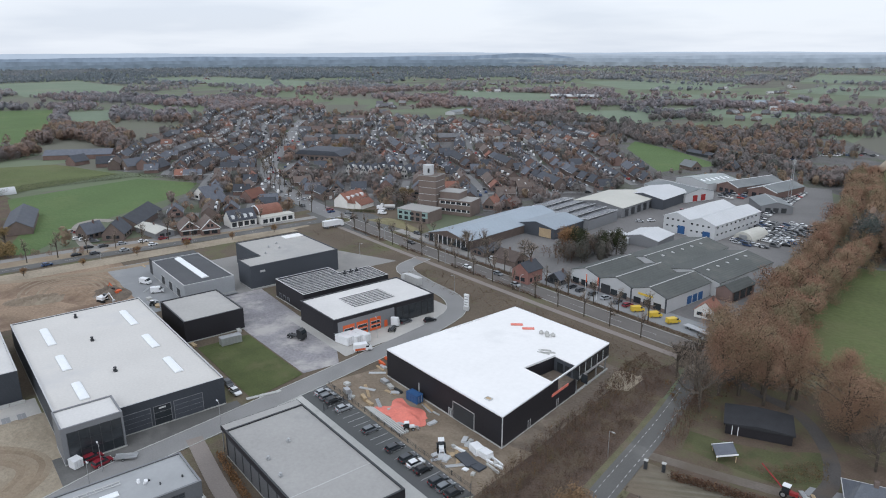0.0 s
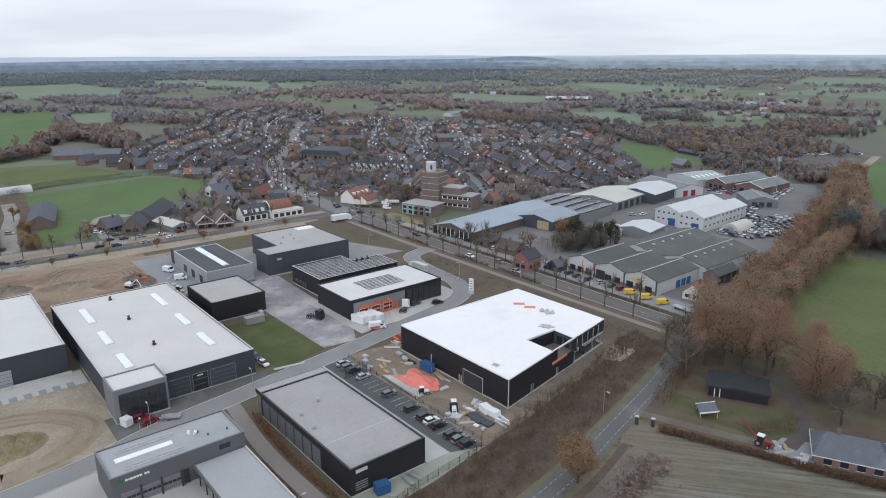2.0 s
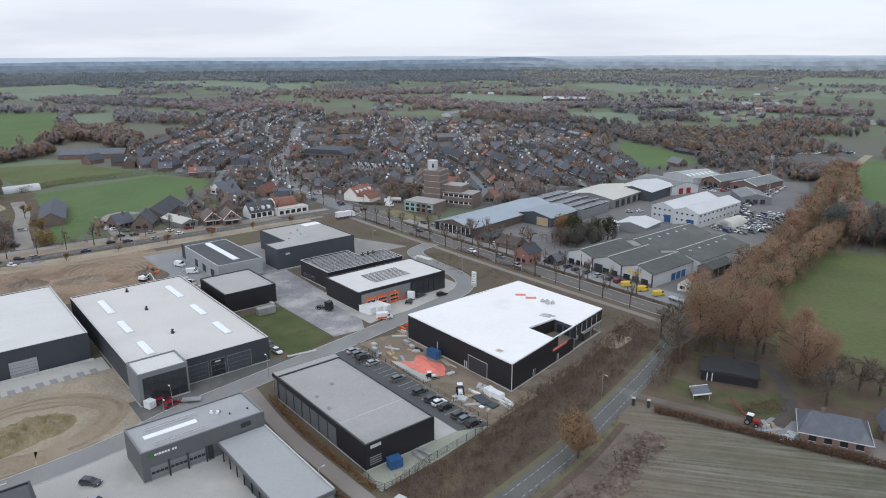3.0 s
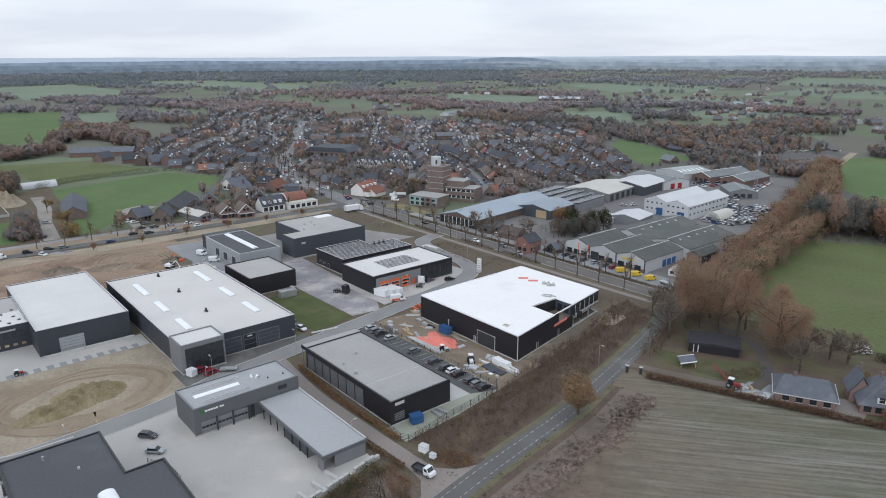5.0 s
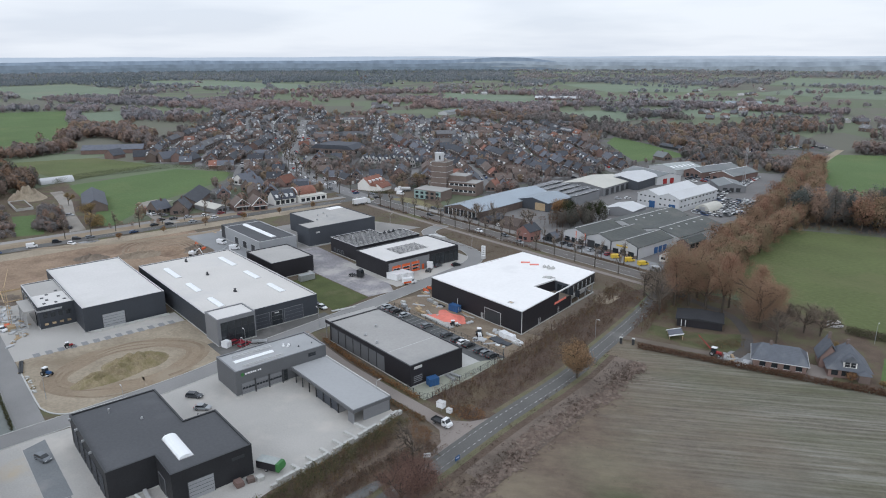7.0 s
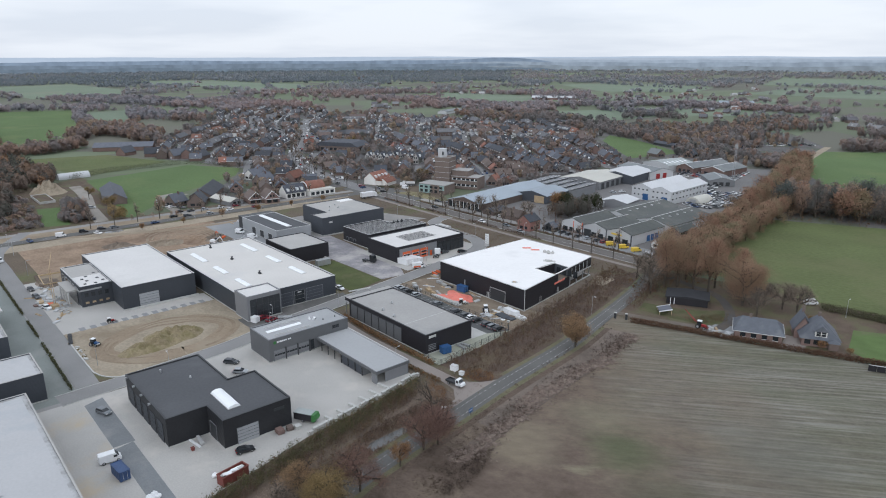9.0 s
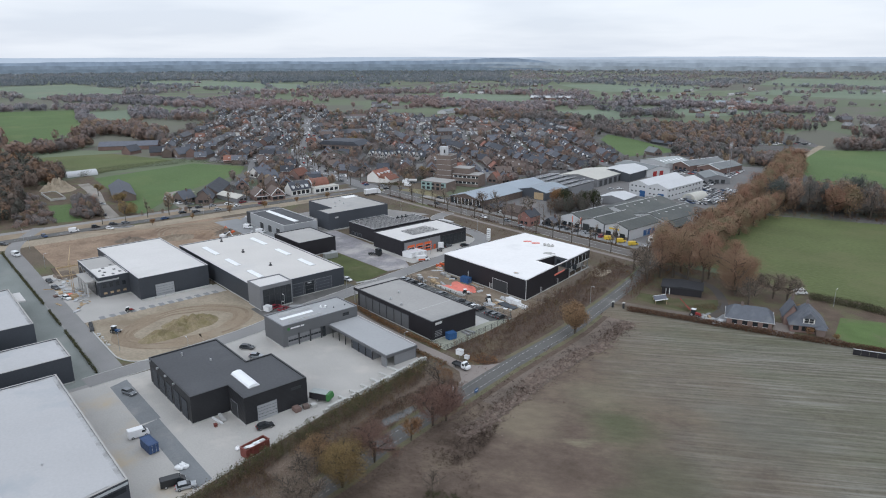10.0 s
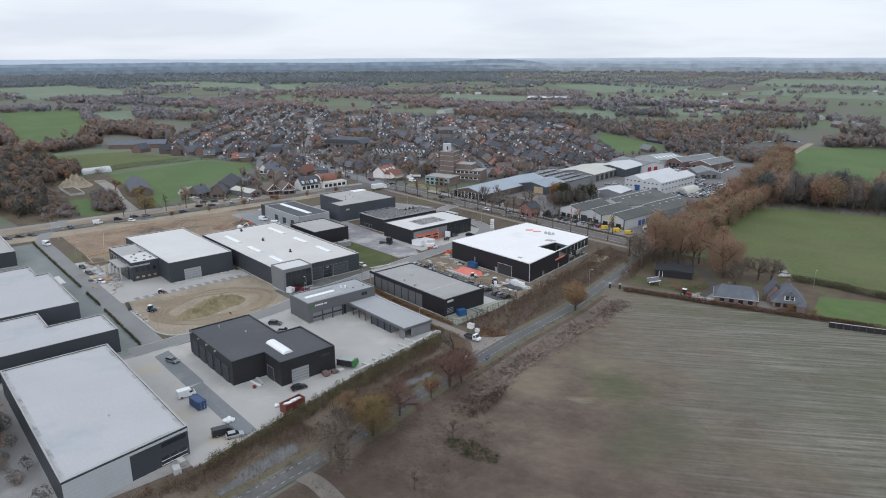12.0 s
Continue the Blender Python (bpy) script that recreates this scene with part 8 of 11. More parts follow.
def tree(seed, high, wide, label, leaf, count, size=0.5, most=3, name="tree", tint=0.5, tall=0.3, low=0.16, full=0.0):
    """A tapered trunk with limbs, and a loose crown of leaf clumps that hangs on the limbs' ends.
    full: the share of clumps on inner twigs, which fill the crown down to its lowest boughs."""
    r = np.random.default_rng(seed)
    ob = thing(name, label, "tree")
    V, F, tips = [], [], []
    branches(r, V, F, tips, np.zeros(3), np.array([0.02, 0.01, 1.0]), high * tall, high * 0.022, 0, most)
    pts = np.array([t for t, l in tips if l >= 1])
    lo, hi = pts.min(0), pts.max(0)
    sc = np.array([2 * wide / max(0.1, hi[0] - lo[0]), 2 * wide / max(0.1, hi[1] - lo[1]), (high * 0.95) / hi[2]])
    V = [tuple(np.array(v) * (sc if v[2] > high * tall * 0.8 else np.array([1, 1, sc[2]]))) for v in V]
    pts = pts * sc
    link_mesh("trunk", V, F, M["bark"], ob)
    if count:
        ends = pts[r.integers(0, len(pts), count)]
        inner = r.uniform(size=count) < full
        d = r.normal(size=(count, 3))
        d /= np.linalg.norm(d, axis=1, keepdims=True)
        bulge = 0.86 + 0.2 * np.sin(d[:, 0] * 3.3 + seed) * np.cos(d[:, 1] * 2.9 + d[:, 2] * 3.7 + seed)
        ball = np.array([0, 0, high * (1 + low) / 2]) + d * (bulge * r.uniform(0.45, 1.0, count) ** 0.5)[:, None] * np.array([wide, wide, high * (1 - low) / 2])
        ends = np.where(inner[:, None], ball, ends)
        c = ends + r.normal(size=(count, 3)) * np.array([wide, wide, high * 0.4]) * np.where(inner, 0.05, 0.17)[:, None]
        c[:, 2] = np.clip(c[:, 2], high * low + 0.1 * high * r.uniform(size=count), high)
        out = c - ends
        out = out / (np.linalg.norm(out, axis=1, keepdims=True) + 1e-6)
        far_out = (c - np.array([0, 0, high * 0.55])) / np.array([wide, wide, high * 0.45])
        out = out * 0.7 + far_out * 0.9
        out = out + r.normal(size=(count, 3)) * 0.35
        out /= np.linalg.norm(out, axis=1, keepdims=True)
        across = np.cross(out, r.normal(size=(count, 3)))
        across /= np.linalg.norm(across, axis=1, keepdims=True)
        over = np.cross(out, across)
        spin = np.array([0, 2.09, 4.19]) + r.normal(size=(count, 3)) * 0.4
        v = c[:, None] + (1.25 * size * r.uniform(0.6, 1.3, (count, 1)))[..., None] * (np.cos(spin)[..., None] * across[:, None] + np.sin(spin)[..., None] * over[:, None])
        me_v = v.reshape(-1, 3)
        tt = np.repeat(np.clip(tint + 0.25 * np.sin(c[:, 0] * 0.7) * np.cos(c[:, 1] * 0.6 + c[:, 2] * 0.4) + r.normal(size=count) * 0.12, 0, 1), 3)
        link_mesh("crown", me_v.tolist(), [(3 * i, 3 * i + 1, 3 * i + 2) for i in range(count)], leaf, ob, tt.tolist())
    return ob


def plant(templates, spots, seed, group, low=0.85, high=1.15, turn=None):
    r = np.random.default_rng(seed)
    for i, (x, y) in enumerate(spots):
        s = r.uniform(low, high)
        t = templates[i % len(templates)]
        ob = copy_thing(t, pose(x, y, -0.05, 0, 0, r.uniform(0, 360)))
        ob.scale = (s, s, s * r.uniform(0.92, 1.08))
        ob["group"] = group


def clear(templates):
    for ob in templates:
        for o in (*ob.children_recursive, ob):
            bpy.data.objects.remove(o)


OAKS = [tree(11 + i, 19.5, 5.4, "tall oak with brown autumn leaves", M["leaf_oak"], 8000, 0.14, 4, "oak_tree", 0.02 + 0.26 * i, 0.34, 0.24, 0.4) for i in range(3)]
RUST = [tree(21 + i, 15.5, 5.6, "oak with rust-brown autumn leaves", M["leaf_oak"], 4100, 0.25, 3, "oak_tree", 0.05 + 0.25 * i, 0.28, 0.1, 0.65) for i in range(3)]
SMALL = [tree(31 + i, 8, 3.2, "young tree with orange autumn leaves", M["leaf_rust"], 2600, 0.14, 3, "autumn_tree", 0.4 + 0.3 * i, 0.3, 0.2, 0.5) for i in range(2)]
YELLOW = [tree(36, 9, 3.4, "bushy tree with yellowing leaves", M["leaf_yellow"], 2200, 0.17, 3, "autumn_tree", 0.3)]
BARE = [tree(41 + i, 11.5, 1.9, "bare street tree with thin grey twigs", M["twig"], 700, 0.10, 3, "bare_tree", 0.5) for i in range(3)]
WILD = [tree(46 + i, 11, 4.4, "bare wild tree with grey twigs", M["twig"], 5200, 0.058, 4, "bare_tree", 0.3 + 0.3 * i, 0.24, 0.12, 0.35) for i in range(2)]
DARK = [tree(51 + i, 17, 5.0, "dense dark evergreen tree", M["leaf_green"], 4200, 0.27, 3, "evergreen_tree", 0.3) for i in range(2)]
plant(OAKS, [(-80, 157.5), (-76.6, 161.5), (-83, 163), (-69.9, 161.5), (-65.1, 164.3), (-73, 167), (-54, 168), (-79, 172), (-88, 170), (-66, 171)], 1, "oaks round the black barn", 0.95, 1.12)
GRAND = [tree(81, 17.5, 9.0, "broad spreading oak with orange-brown leaves", M["leaf_oak"], 22000, 0.15, 4, "oak_tree", 0.05, 0.2, 0.1, 0.55)]
plant(GRAND, [(-49.5, 160.5)], 3, "oaks round the black barn", 1.0, 1.0)
clear(GRAND)
plant(WILD, [(-78.6, 145.8), (-84, 153), (-89, 161)], 29, "bare trees round the black barn", 1.3, 1.5)
plant(WILD, [(-92, 162), (-200, 206), (-208, 192), (-190, 200), (-222, 193), (-329, 224), (-324, 231), (-319, 226), (-326, 219)], 19, "bare trees round the black barn", 0.85, 1.1)
AVENUE = smooth_line([(-84, 179), (-90, 206), (-100, 254), (-111, 307), (-124, 363), (-148, 430), (-172, 500)], 7.4)
row = []
for k, p in enumerate(AVENUE):
    deep = 1.0 + 0.9 * math.exp(-((p.y - 330) / 70) ** 2)
    row += [(p.x - 3.6 * deep + 1.2 * math.sin(k * 1.7), p.y), (p.x + 4.4 * deep + 1.2 * math.cos(k * 2.3), p.y + 3.5)]
plant(RUST, row, 2, "avenue of oaks", 0.8, 1.05)
wood = []
r = np.random.default_rng(5)
for k in range(84):
    t = (k + r.uniform(-0.4, 0.4)) / 84
    wood.append((-107 + 262 * t + r.uniform(-2, 2), 319 + 104 * t + (k % 3) * 9 + r.uniform(-2, 2)))
FAR_OAKS = [tree(71 + i, 15, 5.6, "oak with rust-brown autumn leaves", M["leaf_oak"], 1700, 0.4, 3, "oak_tree", 0.15 + 0.2 * i, 0.28, 0.08, 0.6) for i in range(3)]
DUSK = [tree(76 + i, 18, 5.0, "tall slate-dark tree of a mixed wood", M["leaf_wood"], 3000, 0.3, 3, "wood_tree", 0.1 + 0.42 * i, 0.25, 0.04, 0.6) for i in range(3)]
plant([DUSK[0], DUSK[1], FAR_OAKS[0], DUSK[2], DUSK[0], FAR_OAKS[1], DUSK[1]], wood, 6, "wood beyond the meadow", 0.95, 1.25)
clear(DUSK)
plant(DARK, [(-184 + r.uniform(-8, 8), 219 + r.uniform(0, 24)) for _ in range(5)], 7, "dark trees beside the sheds", 0.6, 0.85)
plant(SMALL, [(-51.0, 4.2)], 8, "young autumn trees by the road", 0.7, 0.9)
plant(SMALL, [(-192, 226), (-194, 230)], 23, "orange birches beside the sheds", 1.5, 1.7)
MAROON = [tree(61 + i, 10.5, 5.0, "broad tree with maroon-brown twigs", M["leaf_maroon"], 16000, 0.085, 4, "autumn_tree", 0.4, 0.16, 0.14, 0.55) for i in range(2)]
plant(MAROON, [(-52.7, 12.4), (-49.3, -7.7), (-52.2, 16.4)], 18, "maroon trees by the road", 0.95, 1.05)
clear(MAROON)
GOLD = [tree(66, 11.5, 5.3, "broad tree with dull golden leaves", M["leaf_yellow"], 20000, 0.105, 4, "autumn_tree", 0.3, 0.14, 0.1, 0.6)]
plant(GOLD, [(-46.2, -18.2)], 24, "golden trees by the road", 1.0, 1.0)
LONE = [tree(84, 11.5, 4.7, "rounded roadside oak with ochre-brown leaves", M["leaf_ochre"], 9000, 0.16, 4, "oak_tree", 0.1, 0.18, 0.12, 0.5)]
plant(LONE, [(-66.3, 85)], 8, "autumn trees by the road", 1.0, 1.0)
clear(LONE)
TAN = [tree(87, 7.5, 4.2, "bushy tree with orange-brown leaves on the ditch bank", M["leaf_ochre"], 9000, 0.1, 4, "autumn_tree", 0.15, 0.12, 0.05, 0.6)]
plant(TAN, [(-56.5, -18.6)], 31, "autumn trees by the road", 1.0, 1.0)
clear(TAN)
THORN = [tree(89 + i, 11, 5.4, "bare roadside tree with a haze of brown twigs", M["twig"], 15000, 0.06, 4, "bare_tree", 0.5, 0.16, 0.12, 0.55) for i in range(2)]
plant(THORN, [(-38.4, -32.4), (-43.2, -32.0), (-49.4, -26.6)], 27, "bare trees by the road", 0.95, 1.1)
plant(THORN, [(-38.3, 167.6), (-44.2, 165.6), (-33.7, 168.9)], 28, "bare trees round the black barn", 0.85, 1.0)
clear(THORN)
clear(GOLD)
plant(YELLOW, [(-362, 30), (-192, 231), (-324, 230), (-640, 160), (-415, 30), (-520, 300), (-440, 265)], 9, "yellowing trees", 0.8, 1.2)
plant(WILD, [(-93, 158), (-96, 163), (-64, 24)], 10, "bare wild trees", 0.8, 1.1)
plant(WILD, [(-32, -5), (-23, -24)], 20, "bare wild trees", 0.5, 0.62)
for y, x0, x1 in ((173.2, -300, -98), (185.6, -260, -100), (195.5, -262, -190)):
    plant(BARE, [(x0 + 11.5 * k + 1.5 * math.sin(k * 3.1 + y), y) for k in range(int((x1 - x0) / 11.5))], int(y), "bare trees along the through road", 0.7, 1.05)
plant(SMALL, [(-311, 30 + 22 * k) for k in range(6)], 12, "young trees along the byroad", 0.45, 0.6)
plant(BARE, [(-331, 10 + 12 * k) for k in range(12)] + [(p.x - 7, p.y + 4) for p in VILLAGE_STREET[2:40:2]] + [(p.x + 5, p.y - 7) for p in VILLAGE_STREET[3:40:2]], 13, "bare trees along the roads", 0.7, 1.1)
plant(RUST + WILD, [(-98, -96), (-104, -90), (-112, -92), (-118, -98), (-126, -91), (-134, -94), (-140, -90), (-92, -92), (-86, -95), (-148, -95)], 14, "trees behind the long hall", 0.5, 0.75)
plant(SMALL + YELLOW, [(-14.6, 140.6), (-7.5, 144.4), (-25.5, 158)], 15, "garden trees", 0.3, 0.5)
plant(WILD, [(-40.5, 152.5)], 16, "garden trees", 1.1, 1.15)
clear(OAKS + RUST + SMALL + YELLOW + BARE + WILD + DARK + FAR_OAKS)

rng = np.random.default_rng(17)


def scatter(poly, n, dry=True):
    xs, ys = [p[0] for p in poly], [p[1] for p in poly]
    x, y = rng.uniform(min(xs), max(xs), n), rng.uniform(min(ys), max(ys), n)
    ok = inside(x, y, poly)
    for pool in WATER if dry else ():
        ok &= ~inside(x, y, pool)
    return x[ok], y[ok]


def thicket(name, label, poly, n, h0, h1, w, material, k=26, size=0.14, tint=(0, 1), trunk=True, dry=True, shell=False):
    x, y = scatter(poly, n, dry)
    h = rng.uniform(h0, h1, len(x))
    v, t = foliage(rng, x, y, h, w * h * rng.uniform(0.7, 1.3, len(x)), rng.uniform(*tint, len(x)), k, size, 0.05, trunk=trunk, shell=shell)
    return stuff(name, label, "bushes", v, t, material)


BELT = [(-83.2, 46), (-69.5, 46), (-70.5, 62), (-76, 92), (-81.5, 116), (-89.5, 142), (-96, 160), (-107, 163), (-106, 150), (-99, 128), (-95, 104), (-90.5, 86), (-88, 80), (-85, 62)]
thicket("brushwood", "tangled brown brushwood and brambles along the road", BELT, 8200, 0.35, 1.9, 0.5, M["leaf_brush"], 34, 0.085, (0, 0.6))
thicket("bank_shrubs", "taller grey-brown shrubs along the top of the bank", [(-84.5, 47), (-79, 47), (-81, 70), (-84.5, 92), (-89, 112), (-96, 138), (-103, 158), (-107, 163), (-106, 150), (-99, 128), (-95, 104), (-90.5, 86), (-88, 80), (-85, 62)], 1700, 1.4, 3.8, 0.36, M["leaf_brush"], 50, 0.065, (0, 0.85))
thicket("ditch_bushes", "dense bushes on the ditch bank", [(-80.6, 32), (-75, 32), (-69, 12), (-64, -12), (-60, -40), (-52.5, -84), (-58, -86), (-60.6, -57), (-63.6, -45), (-68, -29), (-71, -17), (-74.2, -4), (-76.8, 14)], 6600, 0.8, 2.5, 0.48, M["leaf_brush"], 36, 0.085, (0.1, 0.85))
thicket("evergreen_bushes", "dense green bushes on the ditch bank", [(-81, 32), (-77, 33), (-70.5, 6), (-64, -26), (-58.5, -54), (-60.6, -56), (-63.6, -45), (-68, -29), (-71, -17), (-74.2, -4), (-76.9, 14)], 4200, 1.0, 3.2, 0.4, M["leaf_bush"], 38, 0.085, (0, 1))
thicket("yellow_reeds", "yellow-green reeds outside the block wall", [(-81.8, 33), (-79, 33), (-76.4, 16), (-73.6, -2), (-75, -4), (-77.6, 13.4)], 700, 1.0, 2.4, 0.3, M["leaf_yellow"], 20, 0.1, (0, 0.6))
thicket("bank_scrub", "low dark scrub between ditch and road", [(-70, 32), (-63, 32), (-60.5, 12), (-55, -12), (-52.5, -29), (-58, -29), (-63, -12), (-68, 12)], 5200, 0.35, 1.6, 0.55, M["leaf_brush"], 22, 0.11, (0, 0.6))
thicket("bank_branches", "dark heap of cut branches on the ditch bank", [(-66.8, 3), (-65, 4), (-66, 13), (-67, 25.5), (-69.4, 26), (-68.8, 12)], 300, 0.5, 1.4, 0.55, M["leaf_heap"], 24, 0.11, (0, 0.5))
thicket("bank_scrub", "low dark scrub between ditch and road", [(-49.5, -34), (-47.2, -34), (-39.5, -84), (-45, -84)], 900, 0.3, 1.1, 0.55, M["leaf_brush"], 20, 0.11, (0.2, 0.8))
thicket("bank_scrub", "low reddish scrub between bushes and ditch water", [(-65.5, -28), (-51.5, -28), (-56, -36), (-58, -40), (-55.5, -46), (-53.5, -54), (-53, -62), (-58, -62), (-60.5, -50)], 2600, 0.4, 1.5, 0.55, M["leaf_brush"], 20, 0.11, (0, 0.7))
thicket("ditch_weeds", "dark dead weeds along the road ditch", [(-71.5, 108), (-70, 108), (-62, 66), (-54.5, 32), (-48, 2), (-42, -24), (-43.4, -24), (-50, 2), (-56.5, 32), (-64, 66)], 2300, 0.4, 1.0, 0.7, M["leaf_heap"], 16, 0.14, (0.2, 1))
thicket("grass_tufts", "rough dead grass on the road verge", [(-73, 70), (-62.5, 36), (-55, 0), (-48, -40), (-44, -70), (-56, -70), (-58, -24), (-68, 8), (-70, 40)], 1500, 0.3, 0.8, 0.8, M["leaf_brush"], 10, 0.2, (0.4, 0.85))


def clods(n, seed):
    """Turned lumps of earth along the field: jagged eight-sided pieces, thickest in the middle of the strip."""
    r = np.random.default_rng(seed)
    line = [p for p in ROAD if 8 < p.y < 106]
    V, F = [], []
    for _ in range(n):
        i = r.integers(0, len(line) - 1)
        d = (line[i + 1] - line[i]).normalized()
        mid = 12.3 + 2.2 * max(0.0, min(1.0, (line[i].y - 74) / 26)) + 0.9 * math.sin(i * 0.5) + 0.8 * math.sin(i * 1.31)
        off = mid + r.normal() * (1.6 if r.uniform() < 0.85 else 3.4) * (1 + 0.35 * math.sin(i * 0.83 + 1))
        if off < 8 or r.uniform() < 0.35 + 0.3 * math.sin(i * 0.41):
            continue
        p = line[i].lerp(line[i + 1], r.uniform()) + Vector((d.y, -d.x)) * off
        a = r.uniform(0.14, 0.5) * (1.35 if abs(off - mid) < 2.6 else 0.7)
        t = r.uniform(0, 6.3)
        k = len(V)
        for j in range(4):
            q = a * r.uniform(0.7, 1.4)
            V.append((p.x + q * math.cos(t + 1.57 * j), p.y + q * math.sin(t + 1.57 * j), a * r.uniform(0.0, 0.3)))
        V.append((p.x + r.normal() * a * 0.3, p.y + r.normal() * a * 0.3, a * r.uniform(0.4, 0.85)))
        V.append((p.x, p.y, -0.1))
        for j in range(4):
            F += [(k + j, k + (j + 1) % 4, k + 4), (k + (j + 1) % 4, k + j, k + 5)]
    ob = tagged(new("clods"), "turned clods of brown earth along the field", "earth clods", "", "stuff")
    link_mesh("lumps", V, F, M["clod"], ob)


clods(4400, 12)
HEAP = np.array([tuple(p) for p in smooth_line([(-60, 104), (-57.3, 84), (-54, 60), (-50.6, 36), (-45.5, 16), (-39, 2)], 0.35)])
i = rng.integers(0, len(HEAP), 1200)
x, y = HEAP[i, 0] + rng.normal(size=1200) * 2.6, HEAP[i, 1] + rng.normal(size=1200) * 1.4
ok = np.sin(i * 0.075) + 0.6 * np.sin(i * 0.031 + 1) + rng.normal(size=1200) * 0.6 > -0.2
v, t = foliage(rng, x[ok], y[ok], rng.uniform(0.3, 1.1, ok.sum()), rng.uniform(0.3, 0.9, ok.sum()), rng.uniform(0, 0.8, ok.sum()), 22, 0.13, 0.0)
stuff("brush_heap", "long broken heap of cut branches and clods", "brushwood", v, t, M["leaf_heap"])
thicket("branch_pile", "dark pile of grubbed-up branches on the field", [(-37.6, 4.5), (-41.2, 10.1), (-43.5, 19.8), (-42.1, 24.7), (-39.4, 20.7), (-36.4, 13.7), (-34.8, 6.2)], 420, 0.5, 1.6, 0.55, M["leaf_heap"], 26, 0.11, (0, 0.6))
thicket("red_weeds", "rust-coloured dead weeds by the path mouth", [(-77, 44.5), (-71, 43.5), (-66.5, 49), (-70, 52), (-77, 50)], 420, 0.4, 1.2, 0.6, M["leaf_rust"], 18, 0.12, (0, 0.4))
thicket("red_weeds", "rust-coloured dead weeds by the path mouth", [(-80, 35.5), (-71, 35.5), (-66.5, 30.5), (-70, 29.5), (-79, 32)], 420, 0.4, 1.2, 0.6, M["leaf_rust"], 18, 0.12, (0, 0.4))
thicket("dead_weeds", "rough dead weeds on the bare corner of the field", [(-45, -26), (-46, 6), (-36, 12), (-24, 2), (-14, -27), (-28, -29)], 2600, 0.12, 0.5, 0.9, M["leaf_heap"], 9, 0.2, (0.3, 1))
thicket("track_weeds", "dark green weeds below the field track", [(-42, -38), (-30, -34), (-12, -35), (-10, -60), (-32, -66)], 1500, 0.15, 0.6, 0.9, M["leaf_bush"], 10, 0.2, (0, 0.7))
for cx, cy, ra, rb, n in ((-23, 53, 10, 6, 2000), (-6, 38, 13, 8, 2900), (-38, 62, 6, 4, 600), (12, 24, 11, 6, 1200)):
    thicket("weed_patch", "thin green weeds sprouting in the stubble", [(cx + ra * math.cos(0.628 * i + 0.6) * (0.7 + 0.3 * math.sin(2.3 * i)), cy + rb * math.sin(0.628 * i + 0.6)) for i in range(10)], n, 0.03, 0.12, 2.5, M["leaf_bush"], 5, 0.12, (0, 0.8), False)
thicket("water_reeds", "pale dead reeds along the ditch water", [(-52.5, -58), (-47.2, -58), (-49, -46), (-51.5, -34), (-56, -32.8), (-58.2, -39), (-55.8, -44)], 1500, 0.3, 1.2, 0.35, M["leaf_reed"], 12, 0.1, (0, 1), True, False)
thicket("water_reeds", "pale dead reeds along the ditch water", [(-64, 4), (-64.5, 15), (-61, 16), (-59.6, 8), (-59.4, 2), (-61.6, 1.6)], 200, 0.3, 1.1, 0.35, M["leaf_reed"], 12, 0.1, (0, 1), True, False)
thicket("weeds", "patch of green weeds at the field's edge", [(-33.5, -5), (-28, -1.5), (-19.5, -1.5), (-18, -4.5), (-25, -8), (-32, -8)], 420, 0.3, 0.7, 0.9, M["leaf_green"], 14, 0.2, (0.5, 1))
thicket("wood_undergrowth", "brown undergrowth below the oaks", [(-98, 182), (-88, 182), (-100, 250), (-112, 300), (60, 372), (60, 398), (-128, 330), (-114, 260)], 3000, 1.0, 3.5, 0.5, M["leaf_brush"], 26, 0.13)
thicket("reeds", "olive-brown reeds and weeds in the garden", [(-58, 133), (-54, 139), (-48.7, 149), (-45, 140), (-52.7, 130.5)], 900, 0.2, 0.8, 0.7, M["leaf_brush"], 12, 0.2, (0.6, 0.9))
thicket("leaf_litter", "bushes round the black barn", [(-92, 150), (-82, 140), (-74, 142), (-80, 165), (-50, 180), (-50, 188), (-95, 182)], 600, 0.6, 2.2, 0.6, M["leaf_brush"], 24, 0.14, (0.3, 1))
thicket("bend_brush", "bare grey-brown brush where the road bends away", [(-77.3, 127), (-72.5, 128), (-76, 142), (-81, 154), (-87, 168), (-92, 177), (-95, 175), (-88, 160), (-82.4, 145)], 950, 1.2, 4.6, 0.38, M["leaf_brush"], 40, 0.07, (0, 0.6))
thicket("verge_brush", "low brown scrub on the verge", [(-300, 153), (-236, 161), (-236, 166.5), (-308, 170)], 700, 0.15, 0.6, 0.9, M["leaf_brush"], 12, 0.18, (0, 0.8))
thicket("verge_brush", "low brown scrub on the verge", [(-216, 151), (-104, 152), (-99, 166), (-214, 166)], 1500, 0.2, 0.9, 0.8, M["leaf_brush"], 14, 0.16, (0.2, 0.7))
thicket("dark_grove", "dense grove of evergreens and bare trees beside the sheds", [(-194, 220), (-180, 214), (-170, 226), (-173, 242), (-182, 246)], 46, 5, 12, 0.3, M["leaf_farm"], 420, 0.75, (0, 0.4), shell=True)
thicket("front_shrubs", "clipped and wild shrubs in the gardens by the through road", [(-262, 193), (-182, 192), (-182, 200), (-196, 206), (-262, 201)], 520, 0.5, 2.2, 0.5, M["leaf_bush"], 30, 0.09, (0, 1), False)
